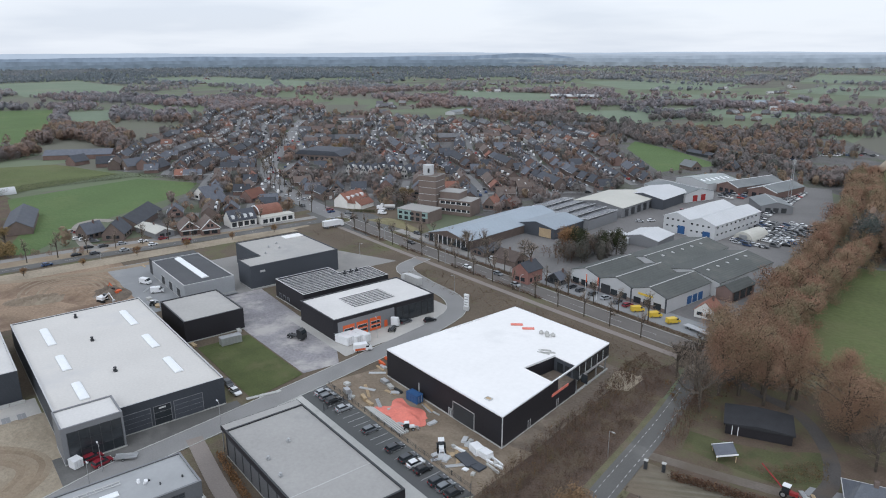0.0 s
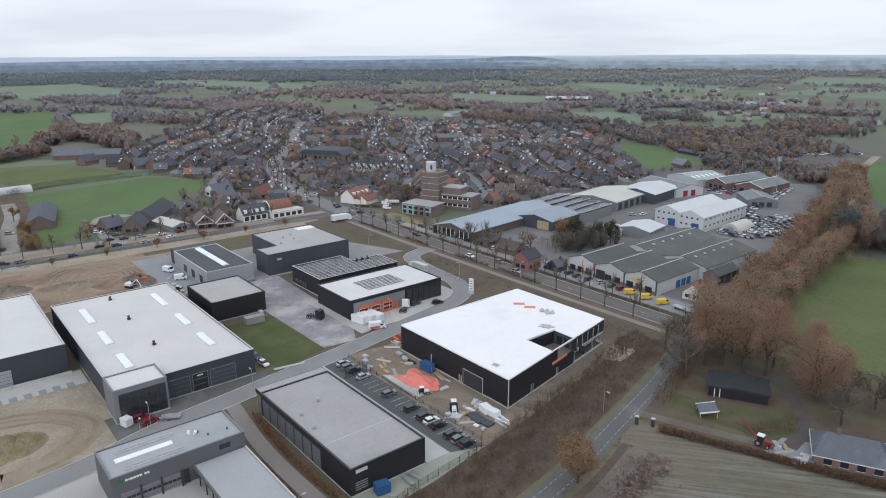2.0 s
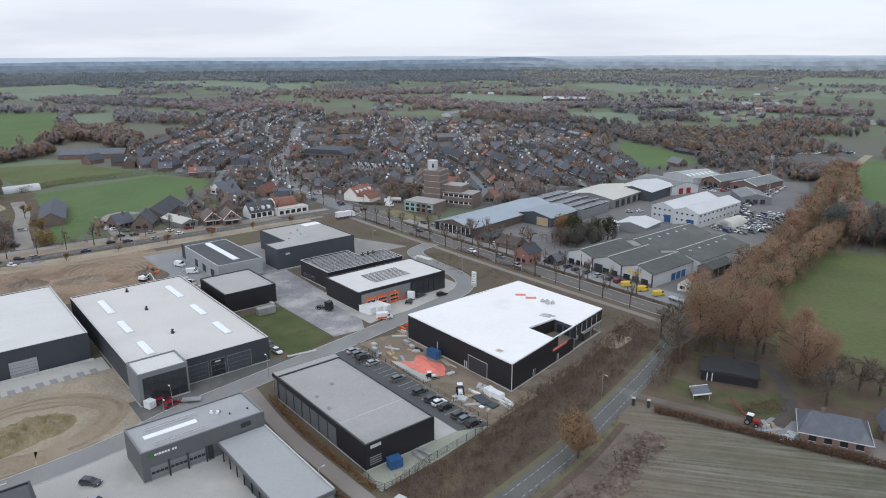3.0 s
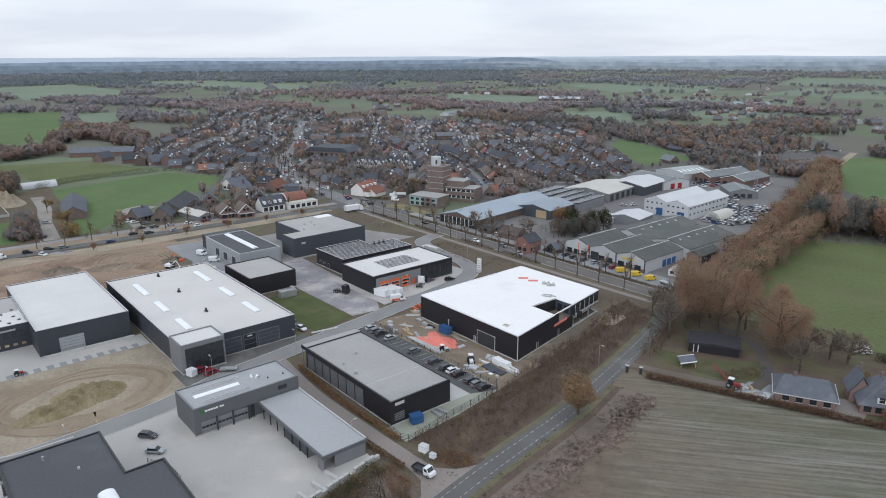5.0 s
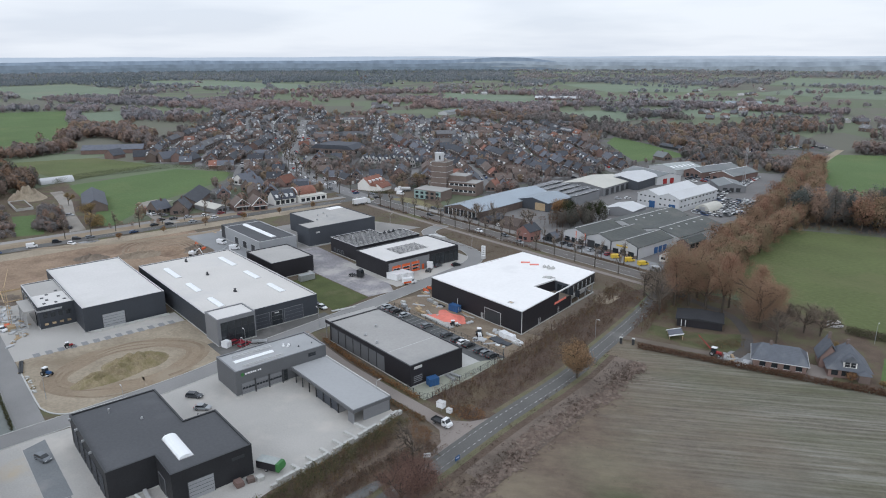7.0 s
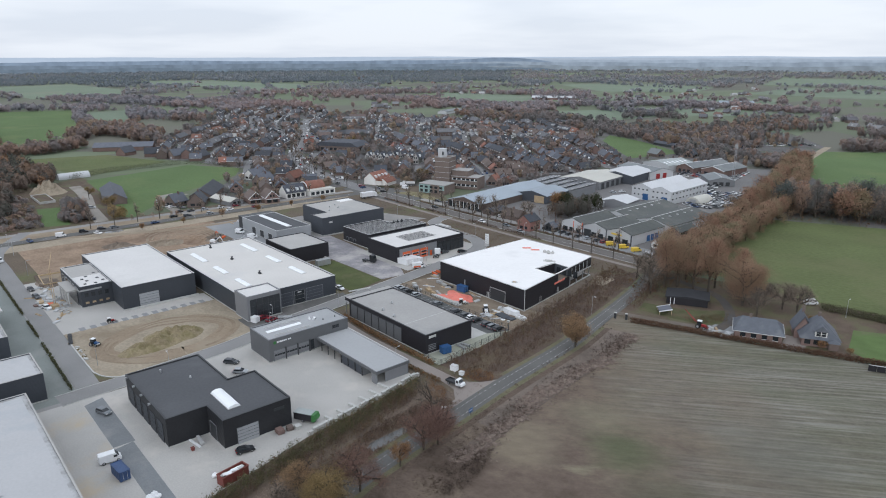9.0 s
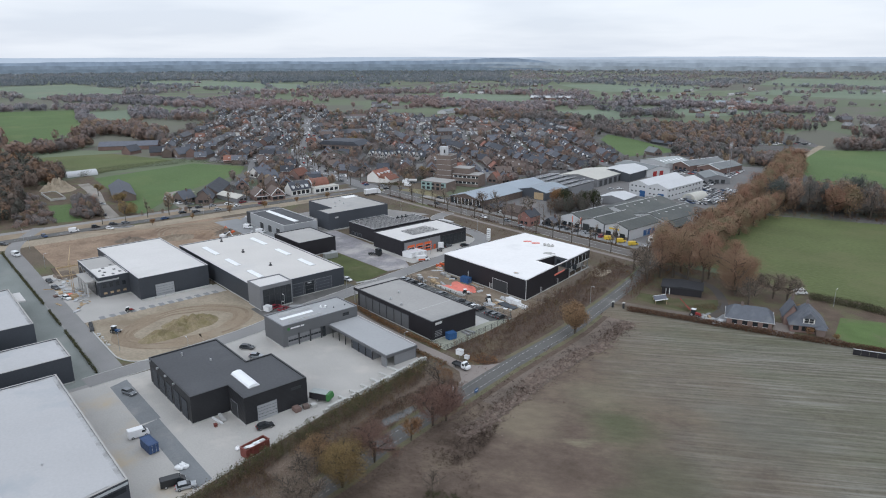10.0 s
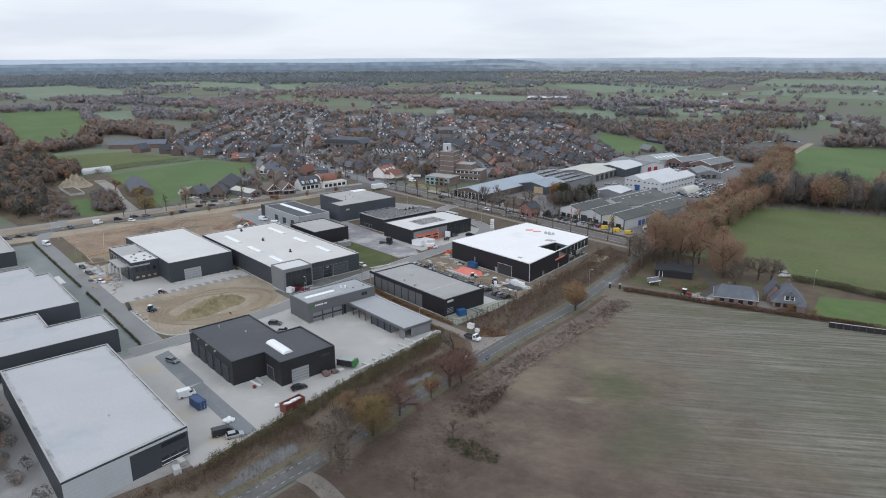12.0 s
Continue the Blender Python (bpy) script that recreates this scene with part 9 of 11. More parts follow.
thicket("bare_grove", "bare grey-brown trees beside the sheds", [(-198, 214), (-184, 208), (-178, 216), (-186, 246), (-196, 240)], 40, 6, 12, 0.3, M["leaf_brush"], 200, 0.045, (0, 0.6))
thicket("woodland", "dense mixed wood beyond the meadow", [(-111, 320), (-44, 352), (58, 396), (160, 412), (160, 452), (50, 428), (-50, 386), (-118, 356)], 520, 11, 17, 0.24, M["leaf_wood"], 190, 0.85, (0, 0.9), False, shell=True)
thicket("back_bushes", "bushes behind the long hall", [(-170, -84), (-66, -84), (-60, -110), (-170, -120)], 330, 2.2, 5.8, 0.5, M["leaf_wood"], 240, 0.62, (0, 1), shell=True)


def hedge(label, line, wide, high, material, tint, step=0.35):
    """A clipped hedge: a dense body of small leaves along a line."""
    pts = np.array([tuple(p) for p in smooth_line(line, step)])
    n = len(pts) * 26
    i = rng.integers(0, len(pts), n)
    c = np.stack([pts[i, 0] + rng.uniform(-wide / 2, wide / 2, n), pts[i, 1] + rng.uniform(-wide / 2, wide / 2, n), rng.uniform(0.0, high, n)], -1)
    v = c[:, None] + rng.normal(size=(n, 3, 3)) * 0.17
    return stuff("hedge", label, "hedge", v.reshape(-1, 3), np.repeat(rng.uniform(*tint, n), 3), material)


hedge("clipped brown beech hedge along the field", [(-67, 116), (-49, 123), (-29, 130.5), (-3, 141), (14, 147.5), (60, 165)], 1.3, 1.7, M["leaf_hedge"], (0, 1), 0.2)
hedge("dense dark green hedge behind the villa garden", [(-29, 178), (-13, 181), (0, 181), (40, 186), (140, 204)], 2.2, 2.6, M["leaf_bush"], (0, 0.7), 0.16)
hedge("low russet hedge along the brick path", [(-136, 44), (-115, 42.4), (-95, 42.8), (-86, 43)], 1.5, 1.2, M["leaf_rust"], (0, 0.5), 0.5)
hedge("low russet hedge along the brick path", [(-116, 36), (-100, 36), (-84, 36.6), (-76, 37)], 1.3, 1.2, M["leaf_brush"], (0.5, 1), 0.5)
hedge("clipped dark hedge along the lane", [(-300, -41.8), (-256, -42), (-212, -42)], 0.7, 1.0, M["leaf_bush"], (0, 0.5), 0.7)
hedge("clipped dark hedge along the lane", [(-203, -42.1), (-185.5, -42.2)], 0.7, 1.0, M["leaf_bush"], (0, 0.5), 0.7)
hedge("clipped dark hedge along the lane", [(-179, -42.3), (-158, -42.5), (-139, -42.8)], 0.7, 1.0, M["leaf_bush"], (0, 0.5), 0.7)
for x0, x1 in ((-292, -262), (-250, -232), (-212, -190), (-184, -160)):
    hedge("low clipped hedge on the road's verge", [(x0, 174.3), (x1, 174.1)], 1.4, 0.9, M["leaf_brush"], (0, 0.5), 0.8)
for x0, x1 in ((-268, -246), (-236, -214), (-206, -186), (-176, -150), (-144, -104)):
    hedge("low clipped hedge on the road's verge", [(x0, 185.0), (x1, 184.8)], 1.3, 0.9, M["leaf_brush"], (0, 0.6), 0.8)
hedge("clipped dark hedge before the corner house", [(-326, 192), (-315, 203.5)], 1.6, 1.6, M["leaf_bush"], (0, 0.4), 0.3)
hedge("low green shrubs on the traffic island", [(-315, 175.5), (-309, 179.5)], 4.0, 1.1, M["leaf_bush"], (0.1, 0.8), 0.3)
hedge("row of shrubs across the pasture", [(-502, 40), (-516, 62), (-519.5, 92), (-522, 128)], 3.6, 3.8, M["leaf_row"], (0, 1), 0.35)
hedge("darker shrubs at the pasture's corner", [(-521, 131), (-505, 143), (-476, 153)], 3.0, 2.8, M["leaf_green"], (0.4, 1), 1.0)

# the village's trees, the woods and hedgerows out to the horizon
n = 57500
ang = np.radians(50 + rng.uniform(-41, 40, n))
dist = 330 * np.exp(rng.uniform(0, 1, n) ** 0.9 * math.log(4200 / 330))
x, y = 25 - np.sin(ang) * dist, -30 + np.cos(ang) * dist


def rough(x, y, s, seed):
    r = np.random.default_rng(seed)
    out = np.zeros_like(x)
    for k in range(6):
        a, f = r.uniform(0, 6.3), 2 ** (k * 0.6) / s
        out += np.sin((x * math.cos(a) + y * math.sin(a)) * f + r.uniform(0, 6.3)) / (1 + 0.3 * k)
    return out / 3


val = rough(x, y, 60, 1) + 0.6 * rough(x, y, 170, 2)
left = np.degrees(ang) - 50
keep = val > np.where(left < -8, 0.72, 0.5)
keep |= (dist > 2350) & (left > -6) & (val > -1.2)
keep |= (dist > 1700) & (left > -10) & (val > 0.25)
keep |= near_line(x, y, [(-660, 10), (-675, 60), (-690, 88)], 11) | near_line(x, y, [(-860, 150), (-690, 172), (-600, 165)], 20) | near_line(x, y, [(-780, 112), (-1140, 190)], 16)
keep |= near_line(x, y, [(-358, 12), (-400, 10), (-420, 4)], 7) | near_line(x, y, [(-346, 30), (-346, 62)], 3)
keep |= near_line(x, y, [(-200, 628), (-150, 664), (120, 716)], 13)
keep |= near_line(x, y, [(-1280, 100), (-1215, 212), (-1000, 258), (-900, 300), (-1040, 440)], 34)
keep &= ~inside(x, y, [(-660, 0), (-520, 40), (-440, 40), (-346, 24), (-346, -60), (-480, -140), (-640, -100)])
keep |= near_line(x, y, [(-1240, 60), (-760, 20)], 16) | near_line(x, y, [(-1219, 205), (-800, 122)], 22) | near_line(x, y, [(-700, 640), (-420, 620), (-280, 520)], 30)
keep |= near_line(x, y, [(-1050, 480), (-1500, 300), (-2300, 200)], 70) | near_line(x, y, [(-500, 640), (-700, 760), (-1100, 760)], 45)
keep |= inside(x, y, [(-262, 440), (-180, 470), (-180, 528), (-196, 612), (-280, 560), (-275, 470)]) & (val > 0.2)
keep |= inside(x, y, [(-330, 400), (-449, 568), (-410, 575), (-290, 440), (-262, 440), (-262, 385)]) & (val > 0.15)
keep |= inside(x, y, [(-480, 640), (-330, 560), (-240, 480), (-210, 560), (-270, 700), (-420, 720)]) & (val > 0.1) | near_line(x, y, [(-790, 830), (-620, 1040), (-380, 1060)], 32) | near_line(x, y, [(-1500, 640), (-1250, 960), (-1000, 1100), (-820, 1080)], 40)
# hedgerows between the plots
keep |= (dist > 1350) & (left < -4) & (val > np.where(dist > 2200, -0.1, 0.3))
row_a, row_b = x * 0.94 + y * 0.34, -x * 0.34 + y * 0.94
keep |= (np.abs((row_b + 14 * np.sin(row_a / 170)) % 330) < 9) & (val > -0.45) & (dist > 900)
keep |= (np.abs((row_a + 20 * np.sin(row_b / 190)) % 310) < 9) & (val > -0.3) & (dist > 900)
in_town = inside(x, y, TOWN)
keep = np.where(in_town, rng.uniform(size=n) < 0.2, keep)
for run in SIDE_STREETS:
    keep &= ~near_line(x, y, [tuple(p) for p in run], 4.5)
keep &= ~(in_town & (np.array([((TAKEN - np.array(q)) ** 2).sum(1).min() if t else 99 for q, t in zip(zip(x, y), in_town)]) < 26))
for poly in [*FAR_FIELDS.values(), [(-655, 18), (-632, 108), (-560, 128), (-545, 134), (-520, 146), (-465, 164), (-428, 142), (-378, 72), (-400, 25), (-500, 36)], [(-489, 46), (-512, 130), (-469, 157), (-438, 139), (-389, 72), (-344, 36), (-352, 20), (-400, 30)], [(-640, 28), (-622, 96), (-542, 124), (-508, 48)], [(-1262, 90), (-1219, 201), (-805, 118), (-750, 30)], [(-410, 575), (-385, 528), (-290, 440), (-278, 505), (-352, 552)], [(-280, 545), (-270, 640), (-230, 665), (-190, 650), (-176, 520)], [(-328, 520), (-332, 556), (-290, 545), (-288, 522)], [(-172, 500), (-196, 612), (-150, 650), (110, 700), (170, 470), (-100, 396)]]:
    keep &= ~inside(x, y, poly)
for a, b in (((-640, 865), (-450, 800)), ((-560, 1000), (-515, 760)), ((-850, 1170), (-520, 1250)), ((-270, 1230), (-40, 1240)), ((-720, 1700), (-400, 1640)), ((-1240, 1680), (-860, 1600)), ((-620, 1500), (-580, 1850)), ((-2000, 940), (-1700, 800)), ((-160, 1060), (-150, 1400))):
    keep |= near_line(x, y, [a, b], 9)
keep &= ~inside(x, y, [(-342, -300), (400, -300), (400, 420), (-105, 300), (-130, 440), (-180, 475), (-265, 450), (-262, 187), (-342, 187)])
keep &= ~near_line(x, y, [tuple(p) for p in VILLAGE_STREET], 9) & ~near_line(x, y, [tuple(p) for p in SERVICE], 9)
keep &= ~near_line(x, y, [(-344, 20), (-390, 24), (-455, 30)], 9)
for px, py, pr in ((-409, 43, 26), (-650, 118, 42), (-610, 110, 12), (-585, 128, 13), (-560, 140, 13), (-541, 150, 13), (-360, 76, 22), (-376, 92, 24), (-388, 138, 11), (-470, 22, 20)):
    keep &= (x - px) ** 2 + (y - py) ** 2 > pr * pr
x, y, dist, left, val, in_town = x[keep], y[keep], dist[keep], left[keep], val[keep], in_town[keep]
kind = np.clip(0.55 + 0.4 * rough(x, y, 220, 9) + rng.normal(size=len(x)) * 0.15, 0, 1)
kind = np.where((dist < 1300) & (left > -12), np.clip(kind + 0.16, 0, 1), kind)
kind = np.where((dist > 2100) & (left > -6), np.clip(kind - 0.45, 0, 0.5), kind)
in_scrub = inside(x, y, [(-268, 380), (-180, 462), (-170, 520), (-200, 640), (-280, 745), (-450, 745), (-526, 643), (-449, 568), (-330, 400)])
high = np.where(in_town, rng.uniform(3.5, 9, len(x)), np.where(in_scrub, rng.uniform(4, 10, len(x)), np.where(dist > 900, rng.uniform(5, 12, len(x)), rng.uniform(7, 14, len(x)))))
# the two farther bands take the leaf colours with haze mixed in
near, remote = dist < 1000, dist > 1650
for sel, k, sz, lab, leaf in ((near, 60, 0.85, "mixed autumn trees round the village", "leaf_mixed"), (~near & ~remote, 28, 0.9, "haze-greyed autumn woods and hedgerows beyond the village", "leaf_middle"), (remote, 26, 0.9, "distant autumn woods and hedgerows, haze in their colour", "leaf_far")):
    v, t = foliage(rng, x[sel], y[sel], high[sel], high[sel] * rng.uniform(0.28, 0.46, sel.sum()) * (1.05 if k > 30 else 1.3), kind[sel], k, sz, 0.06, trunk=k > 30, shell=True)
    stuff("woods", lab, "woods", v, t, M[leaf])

thicket("farm_wood", "mixed dark and rust-coloured wood beside the farm", [(-655, 0), (-520, 33), (-478, 22), (-462, -4), (-430, -10), (-372, -22), (-360, -32), (-398, -52), (-600, -90)], 1100, 7, 14, 0.32, M["leaf_farm"], 170, 0.85, (0, 1), False, shell=True)
thicket("farm_trees", "bushy brown trees beside the farm drive", [(-404, 12), (-398, 18), (-352, 15), (-348, 7), (-358, 2)], 170, 3.5, 7.5, 0.36, M["leaf_mixed"], 110, 0.85, (0.3, 0.85), False, shell=True)
thicket("farm_trees", "tall grey-brown trees by the farm gate", [(-372, 8), (-356, 6), (-355, 15), (-370, 18)], 26, 7, 13, 0.22, M["leaf_mixed"], 300, 0.8, (0.2, 1), shell=True)
thicket("farm_trees", "round yellow-brown trees by the farm gate", [(-352, 24), (-344, 24.5), (-342, 31), (-349, 30)], 12, 4, 9, 0.34, M["leaf_yellow"], 300, 0.8, (0.75, 1), shell=True)
thicket("tower_grove", "broad yellow-green and bare trees beside the brick tower", [(-330, 216), (-318, 220), (-316, 232), (-326, 234)], 26, 5, 9.5, 0.4, M["leaf_mixed"], 260, 0.7, (0.0, 1.0), shell=True)
thicket("copse", "mixed autumn trees among the far gardens", [(-372, 712), (-300, 735), (-262, 790), (-330, 900), (-390, 870)], 260, 6, 13, 0.36, M["leaf_mixed"], 60, 0.9, (0.2, 1), shell=True)
thicket("copse", "mixed autumn trees behind the dealers' lots", [(-300, 540), (-255, 560), (-215, 640), (-262, 690), (-330, 690), (-420, 690), (-330, 620)], 300, 4, 11, 0.36, M["leaf_mixed"], 60, 0.9, (0.2, 1), shell=True)
thicket("farm_hedge", "brown bushes between the pasture and the byroad", [(-345, 32), (-338, 33), (-328, 58), (-332, 62)], 46, 1.2, 3.6, 0.34, M["leaf_mixed"], 150, 0.6, (0.6, 1), False, shell=True)
thicket("farm_scrub", "brown scrub round the farm yard", [(-346, -30), (-350, -8), (-404, -4), (-450, -2), (-420, -16)], 260, 1.5, 4.5, 0.5, M["leaf_mixed"], 50, 0.85, (0.3, 1), False, shell=True)
thicket("scrub", "scrub and garden trees beside the village", [(-345, 470), (-290, 432), (-262, 430), (-180, 462), (-185, 520), (-268, 545), (-272, 450), (-300, 440), (-392, 528), (-418, 580), (-460, 570)], 380, 3.5, 9, 0.36, M["leaf_mixed"], 90, 0.9, (0.1, 1), shell=True)
thicket("copse", "mixed autumn copse behind the village meadow", [(-278, 512), (-352, 560), (-412, 590), (-440, 700), (-300, 720), (-275, 640)], 380, 5, 12, 0.34, M["leaf_mixed"], 70, 0.9, (0.2, 1), shell=True)

# trees of the gardens and streets in the village
x, y = scatter(TOWN, 15000)
ok = np.array([((TAKEN - np.array(q)) ** 2).sum(1).min() > 30 for q in zip(x, y)])
for run in SIDE_STREETS:
    ok &= ~near_line(x, y, [tuple(p) for p in run], 4.6)
ok &= ~near_line(x, y, [tuple(p) for p in VILLAGE_STREET], 13) & ~near_line(x, y, [tuple(p) for p in SERVICE], 9)
ok &= rng.uniform(size=len(x)) < 0.17 + 0.42 * rough(x, y, 45, 31)
for px, py, pr in BLOCKED:
    ok &= (x - px) ** 2 + (y - py) ** 2 > (pr * 0.8) ** 2
x, y = x[ok], y[ok]
h = rng.uniform(2.5, 6.5, len(x)) + 4.5 * (rng.uniform(size=len(x)) < 0.25)
v, t = foliage(rng, x, y, h, h * rng.uniform(0.3, 0.46, len(x)), np.clip(0.45 + 0.3 * rough(x, y, 60, 33) + 0.3 * rng.normal(size=len(x)), 0, 1), 56, 0.85, 0.1, shell=True)
stuff("garden_trees", "brown and rust-coloured garden and street trees of the village", "trees", v, t, M["leaf_mixed"])

# distant ridges closing the horizon: upright backdrop sheets, haze painted into their colours
def ridge(name, label, far_off, top, color, seed, a0=-20, a1=120, grain=0.18):
    r = np.random.default_rng(seed)
    V, F = [], []
    m = 160
    for i in range(m + 1):
        a = radians(a0 + (a1 - a0) * i / m)
        t = top(a, math.degrees(a) / 3.5)
        V += [(-math.sin(a) * far_off, math.cos(a) * far_off, -30), (-math.sin(a) * far_off, math.cos(a) * far_off, t)]
    for i in range(m):
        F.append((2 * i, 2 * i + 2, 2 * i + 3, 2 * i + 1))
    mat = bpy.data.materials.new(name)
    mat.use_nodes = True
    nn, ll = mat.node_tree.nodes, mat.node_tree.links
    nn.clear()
    # the sheets glow in their own haze colour and take no light
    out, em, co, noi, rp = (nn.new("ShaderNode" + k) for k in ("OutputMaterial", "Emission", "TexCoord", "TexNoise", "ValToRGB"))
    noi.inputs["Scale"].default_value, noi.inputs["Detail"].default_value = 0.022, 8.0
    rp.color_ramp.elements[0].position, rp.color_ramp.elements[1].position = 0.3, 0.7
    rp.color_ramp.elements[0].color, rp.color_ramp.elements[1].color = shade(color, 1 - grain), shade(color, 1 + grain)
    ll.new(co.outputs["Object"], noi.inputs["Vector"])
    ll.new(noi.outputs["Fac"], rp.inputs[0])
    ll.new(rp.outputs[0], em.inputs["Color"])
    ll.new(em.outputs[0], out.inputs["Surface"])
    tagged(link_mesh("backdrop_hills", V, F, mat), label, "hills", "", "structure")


wave_top = lambda base, a1, a2, ph: (lambda a, t: base + a1 * math.sin(t * 0.9 + ph) + a2 * math.sin(t * 2.7 + 2 * ph) + 0.6 * a2 * math.sin(t * 9.1 + ph))
rise = lambda a, a0, a1: max(0.0, min(1.0, (math.degrees(a) - a0) / 6, (a1 - math.degrees(a)) / 6))
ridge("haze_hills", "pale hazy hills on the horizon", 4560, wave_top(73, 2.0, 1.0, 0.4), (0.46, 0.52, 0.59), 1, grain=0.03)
ridge("wood_hills", "haze-blue wooded ridge on the horizon", 4380, lambda a, t: (wave_top(52, 2.5, 1.2, 2.0)(a, t) + 14 * math.exp(-((math.degrees(a) - 44.5) / 3.0) ** 2)) * rise(a, 36, 130), (0.218, 0.267, 0.328), 2, 36, 120)
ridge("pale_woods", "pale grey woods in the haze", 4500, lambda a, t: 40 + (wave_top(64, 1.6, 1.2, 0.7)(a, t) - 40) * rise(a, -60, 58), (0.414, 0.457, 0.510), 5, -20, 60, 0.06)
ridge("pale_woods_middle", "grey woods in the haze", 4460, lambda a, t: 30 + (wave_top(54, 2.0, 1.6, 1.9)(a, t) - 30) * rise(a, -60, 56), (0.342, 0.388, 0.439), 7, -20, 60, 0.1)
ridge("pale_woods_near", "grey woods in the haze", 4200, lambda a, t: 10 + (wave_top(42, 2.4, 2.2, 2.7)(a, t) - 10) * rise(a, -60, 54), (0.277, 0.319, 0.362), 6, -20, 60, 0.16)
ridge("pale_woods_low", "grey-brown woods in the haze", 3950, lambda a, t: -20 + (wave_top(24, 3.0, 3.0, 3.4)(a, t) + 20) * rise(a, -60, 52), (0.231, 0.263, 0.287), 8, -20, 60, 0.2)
ridge("wood_hills_near", "haze-grey wooded ridge before the hills", 4150, lambda a, t: -25 + (wave_top(36, 2.5, 1.5, 4.0)(a, t) + 25) * rise(a, 38, 130), (0.181, 0.220, 0.262), 3, 38, 120)
ridge("wood_hills_low", "low haze-blue wooded rise in the distance", 3850, lambda a, t: -25 + (wave_top(20, 3.0, 2.0, 1.0)(a, t) + 25) * rise(a, 36, 130), (0.152, 0.188, 0.222), 4, 36, 120)


# ---- vehicles ----
def paint(name, color, rough=0.3):
    return surface(name, color, rough, 0.06, 0.8, 6.0, 0.0, spec=0.5)


PAINT = dict(
    black=paint("black_car_paint", (0.018, 0.02, 0.023)), graphite=paint("graphite_car_paint", (0.06, 0.066, 0.075)), silver=paint("silver_car_paint", (0.36, 0.38, 0.40)),
    white=paint("white_car_paint", (0.75, 0.76, 0.77)), red=paint("red_car_paint", (0.22, 0.018, 0.03)), blue=paint("blue_car_paint", (0.04, 0.08, 0.18)), grey=paint("grey_car_paint", (0.17, 0.185, 0.2)),
)
LAMP_W = surface("lamp_glass", (0.7, 0.7, 0.68), 0.15, 0.05, 1, 5, 0)
LAMP_R = surface("tail_lamp", (0.35, 0.02, 0.02), 0.25, 0.05, 1, 5, 0)


def wheel(ob, x, y, r=0.33, w=0.22, rim=True):
    t = part("wheel", tube(shape(), (x, y - w / 2, r), (x, y + w / 2, r), r, r, 12), M["rubber"], ob)
    if rim:
        part("rim", tube(shape(), (x, y - w / 2 - 0.01, r), (x, y + w / 2 + 0.01, r), r * 0.6, r * 0.6, 8), M["steel"], t)


def narrowed(bm, z, k):
    for v in bm.verts:
        if v.co.z > z:
            v.co.y *= k
    return bm


def car(color, long=4.4, label="", estate=False, fine=True):
    ob = thing("car", label, "car")
    h = long / 2
    body = side_prism(shape(), [(-h, 0.35), (-h + 0.03, 0.72), (-h + 0.25, 0.92), (h * 0.42, 0.95), (h * 0.9, 0.78), (h, 0.55), (h - 0.05, 0.26), (-h + 0.1, 0.24)], -0.9, 0.9)
    bmesh.ops.bevel(body, geom=[e for e in body.edges if abs(e.verts[0].co.y - e.verts[1].co.y) < 0.01], offset=0.09, segments=2, affect="EDGES")
    part("body", body, PAINT[color], ob)
    back = -h + (0.1 if estate else 0.38)
    cab = narrowed(side_prism(shape(), [(back, 0.9), (back + 0.35, 1.40), (h * 0.12, 1.42), (h * 0.5, 0.93)], -0.84, 0.84), 1.2, 0.82)
    part("glasshouse", cab, M["glass"], ob)
    part("roof", narrowed(side_prism(shape(), [(back + 0.28, 1.36), (back + 0.45, 1.47), (h * 0.06, 1.48), (h * 0.15, 1.38)], -0.86, 0.86), 1.0, 0.82), PAINT[color], ob)
    for x in (-h * 0.62, h * 0.62):
        for y in (-0.8, 0.8):
            wheel(ob, x, y, rim=fine)
    for y in (-0.62, 0.62) if fine else ():
        part("headlight", box(shape(), h - 0.2, y - 0.18, 0.6, h - 0.02, y + 0.18, 0.74), LAMP_W, ob)
        part("taillight", box(shape(), -h - 0.01, y - 0.18, 0.66, -h + 0.12, y + 0.18, 0.82), LAMP_R, ob)
    return ob


def van(color_mat, label, long=5.4, high=2.3):
    ob = thing("van", label, "van")
    h = long / 2
    body = side_prism(shape(), [(-h, 0.35), (-h, high - 0.1), (-h + 0.12, high), (h * 0.45, high), (h * 0.72, high * 0.62), (h * 0.97, 1.05), (h, 0.45), (h - 0.1, 0.3), (-h + 0.05, 0.3)], -0.98, 0.98)
    bmesh.ops.bevel(body, geom=[e for e in body.edges if abs(e.verts[0].co.y - e.verts[1].co.y) < 0.01], offset=0.07, segments=1, affect="EDGES")
    part("body", body, color_mat, ob)
    part("windscreen", side_prism(shape(), [(h * 0.48, high - 0.12), (h * 0.54, high - 0.14), (h * 0.78, high * 0.62), (h * 0.72, high * 0.60)], -0.85, 0.85), M["glass"], ob)
    for s in (-1, 1):
        part("side_window", box(shape(), h * 0.28, s * 0.97, 1.3, h * 0.62, s * 1.0, 1.85), M["glass"], ob)
        part("headlight", box(shape(), h - 0.12, s * 0.7 - 0.15, 0.75, h + 0.01, s * 0.7 + 0.15, 0.95), LAMP_W, ob)
    for x in (-h * 0.6, h * 0.65):
        for y in (-0.88, 0.88):
            wheel(ob, x, y, 0.36)
    return ob


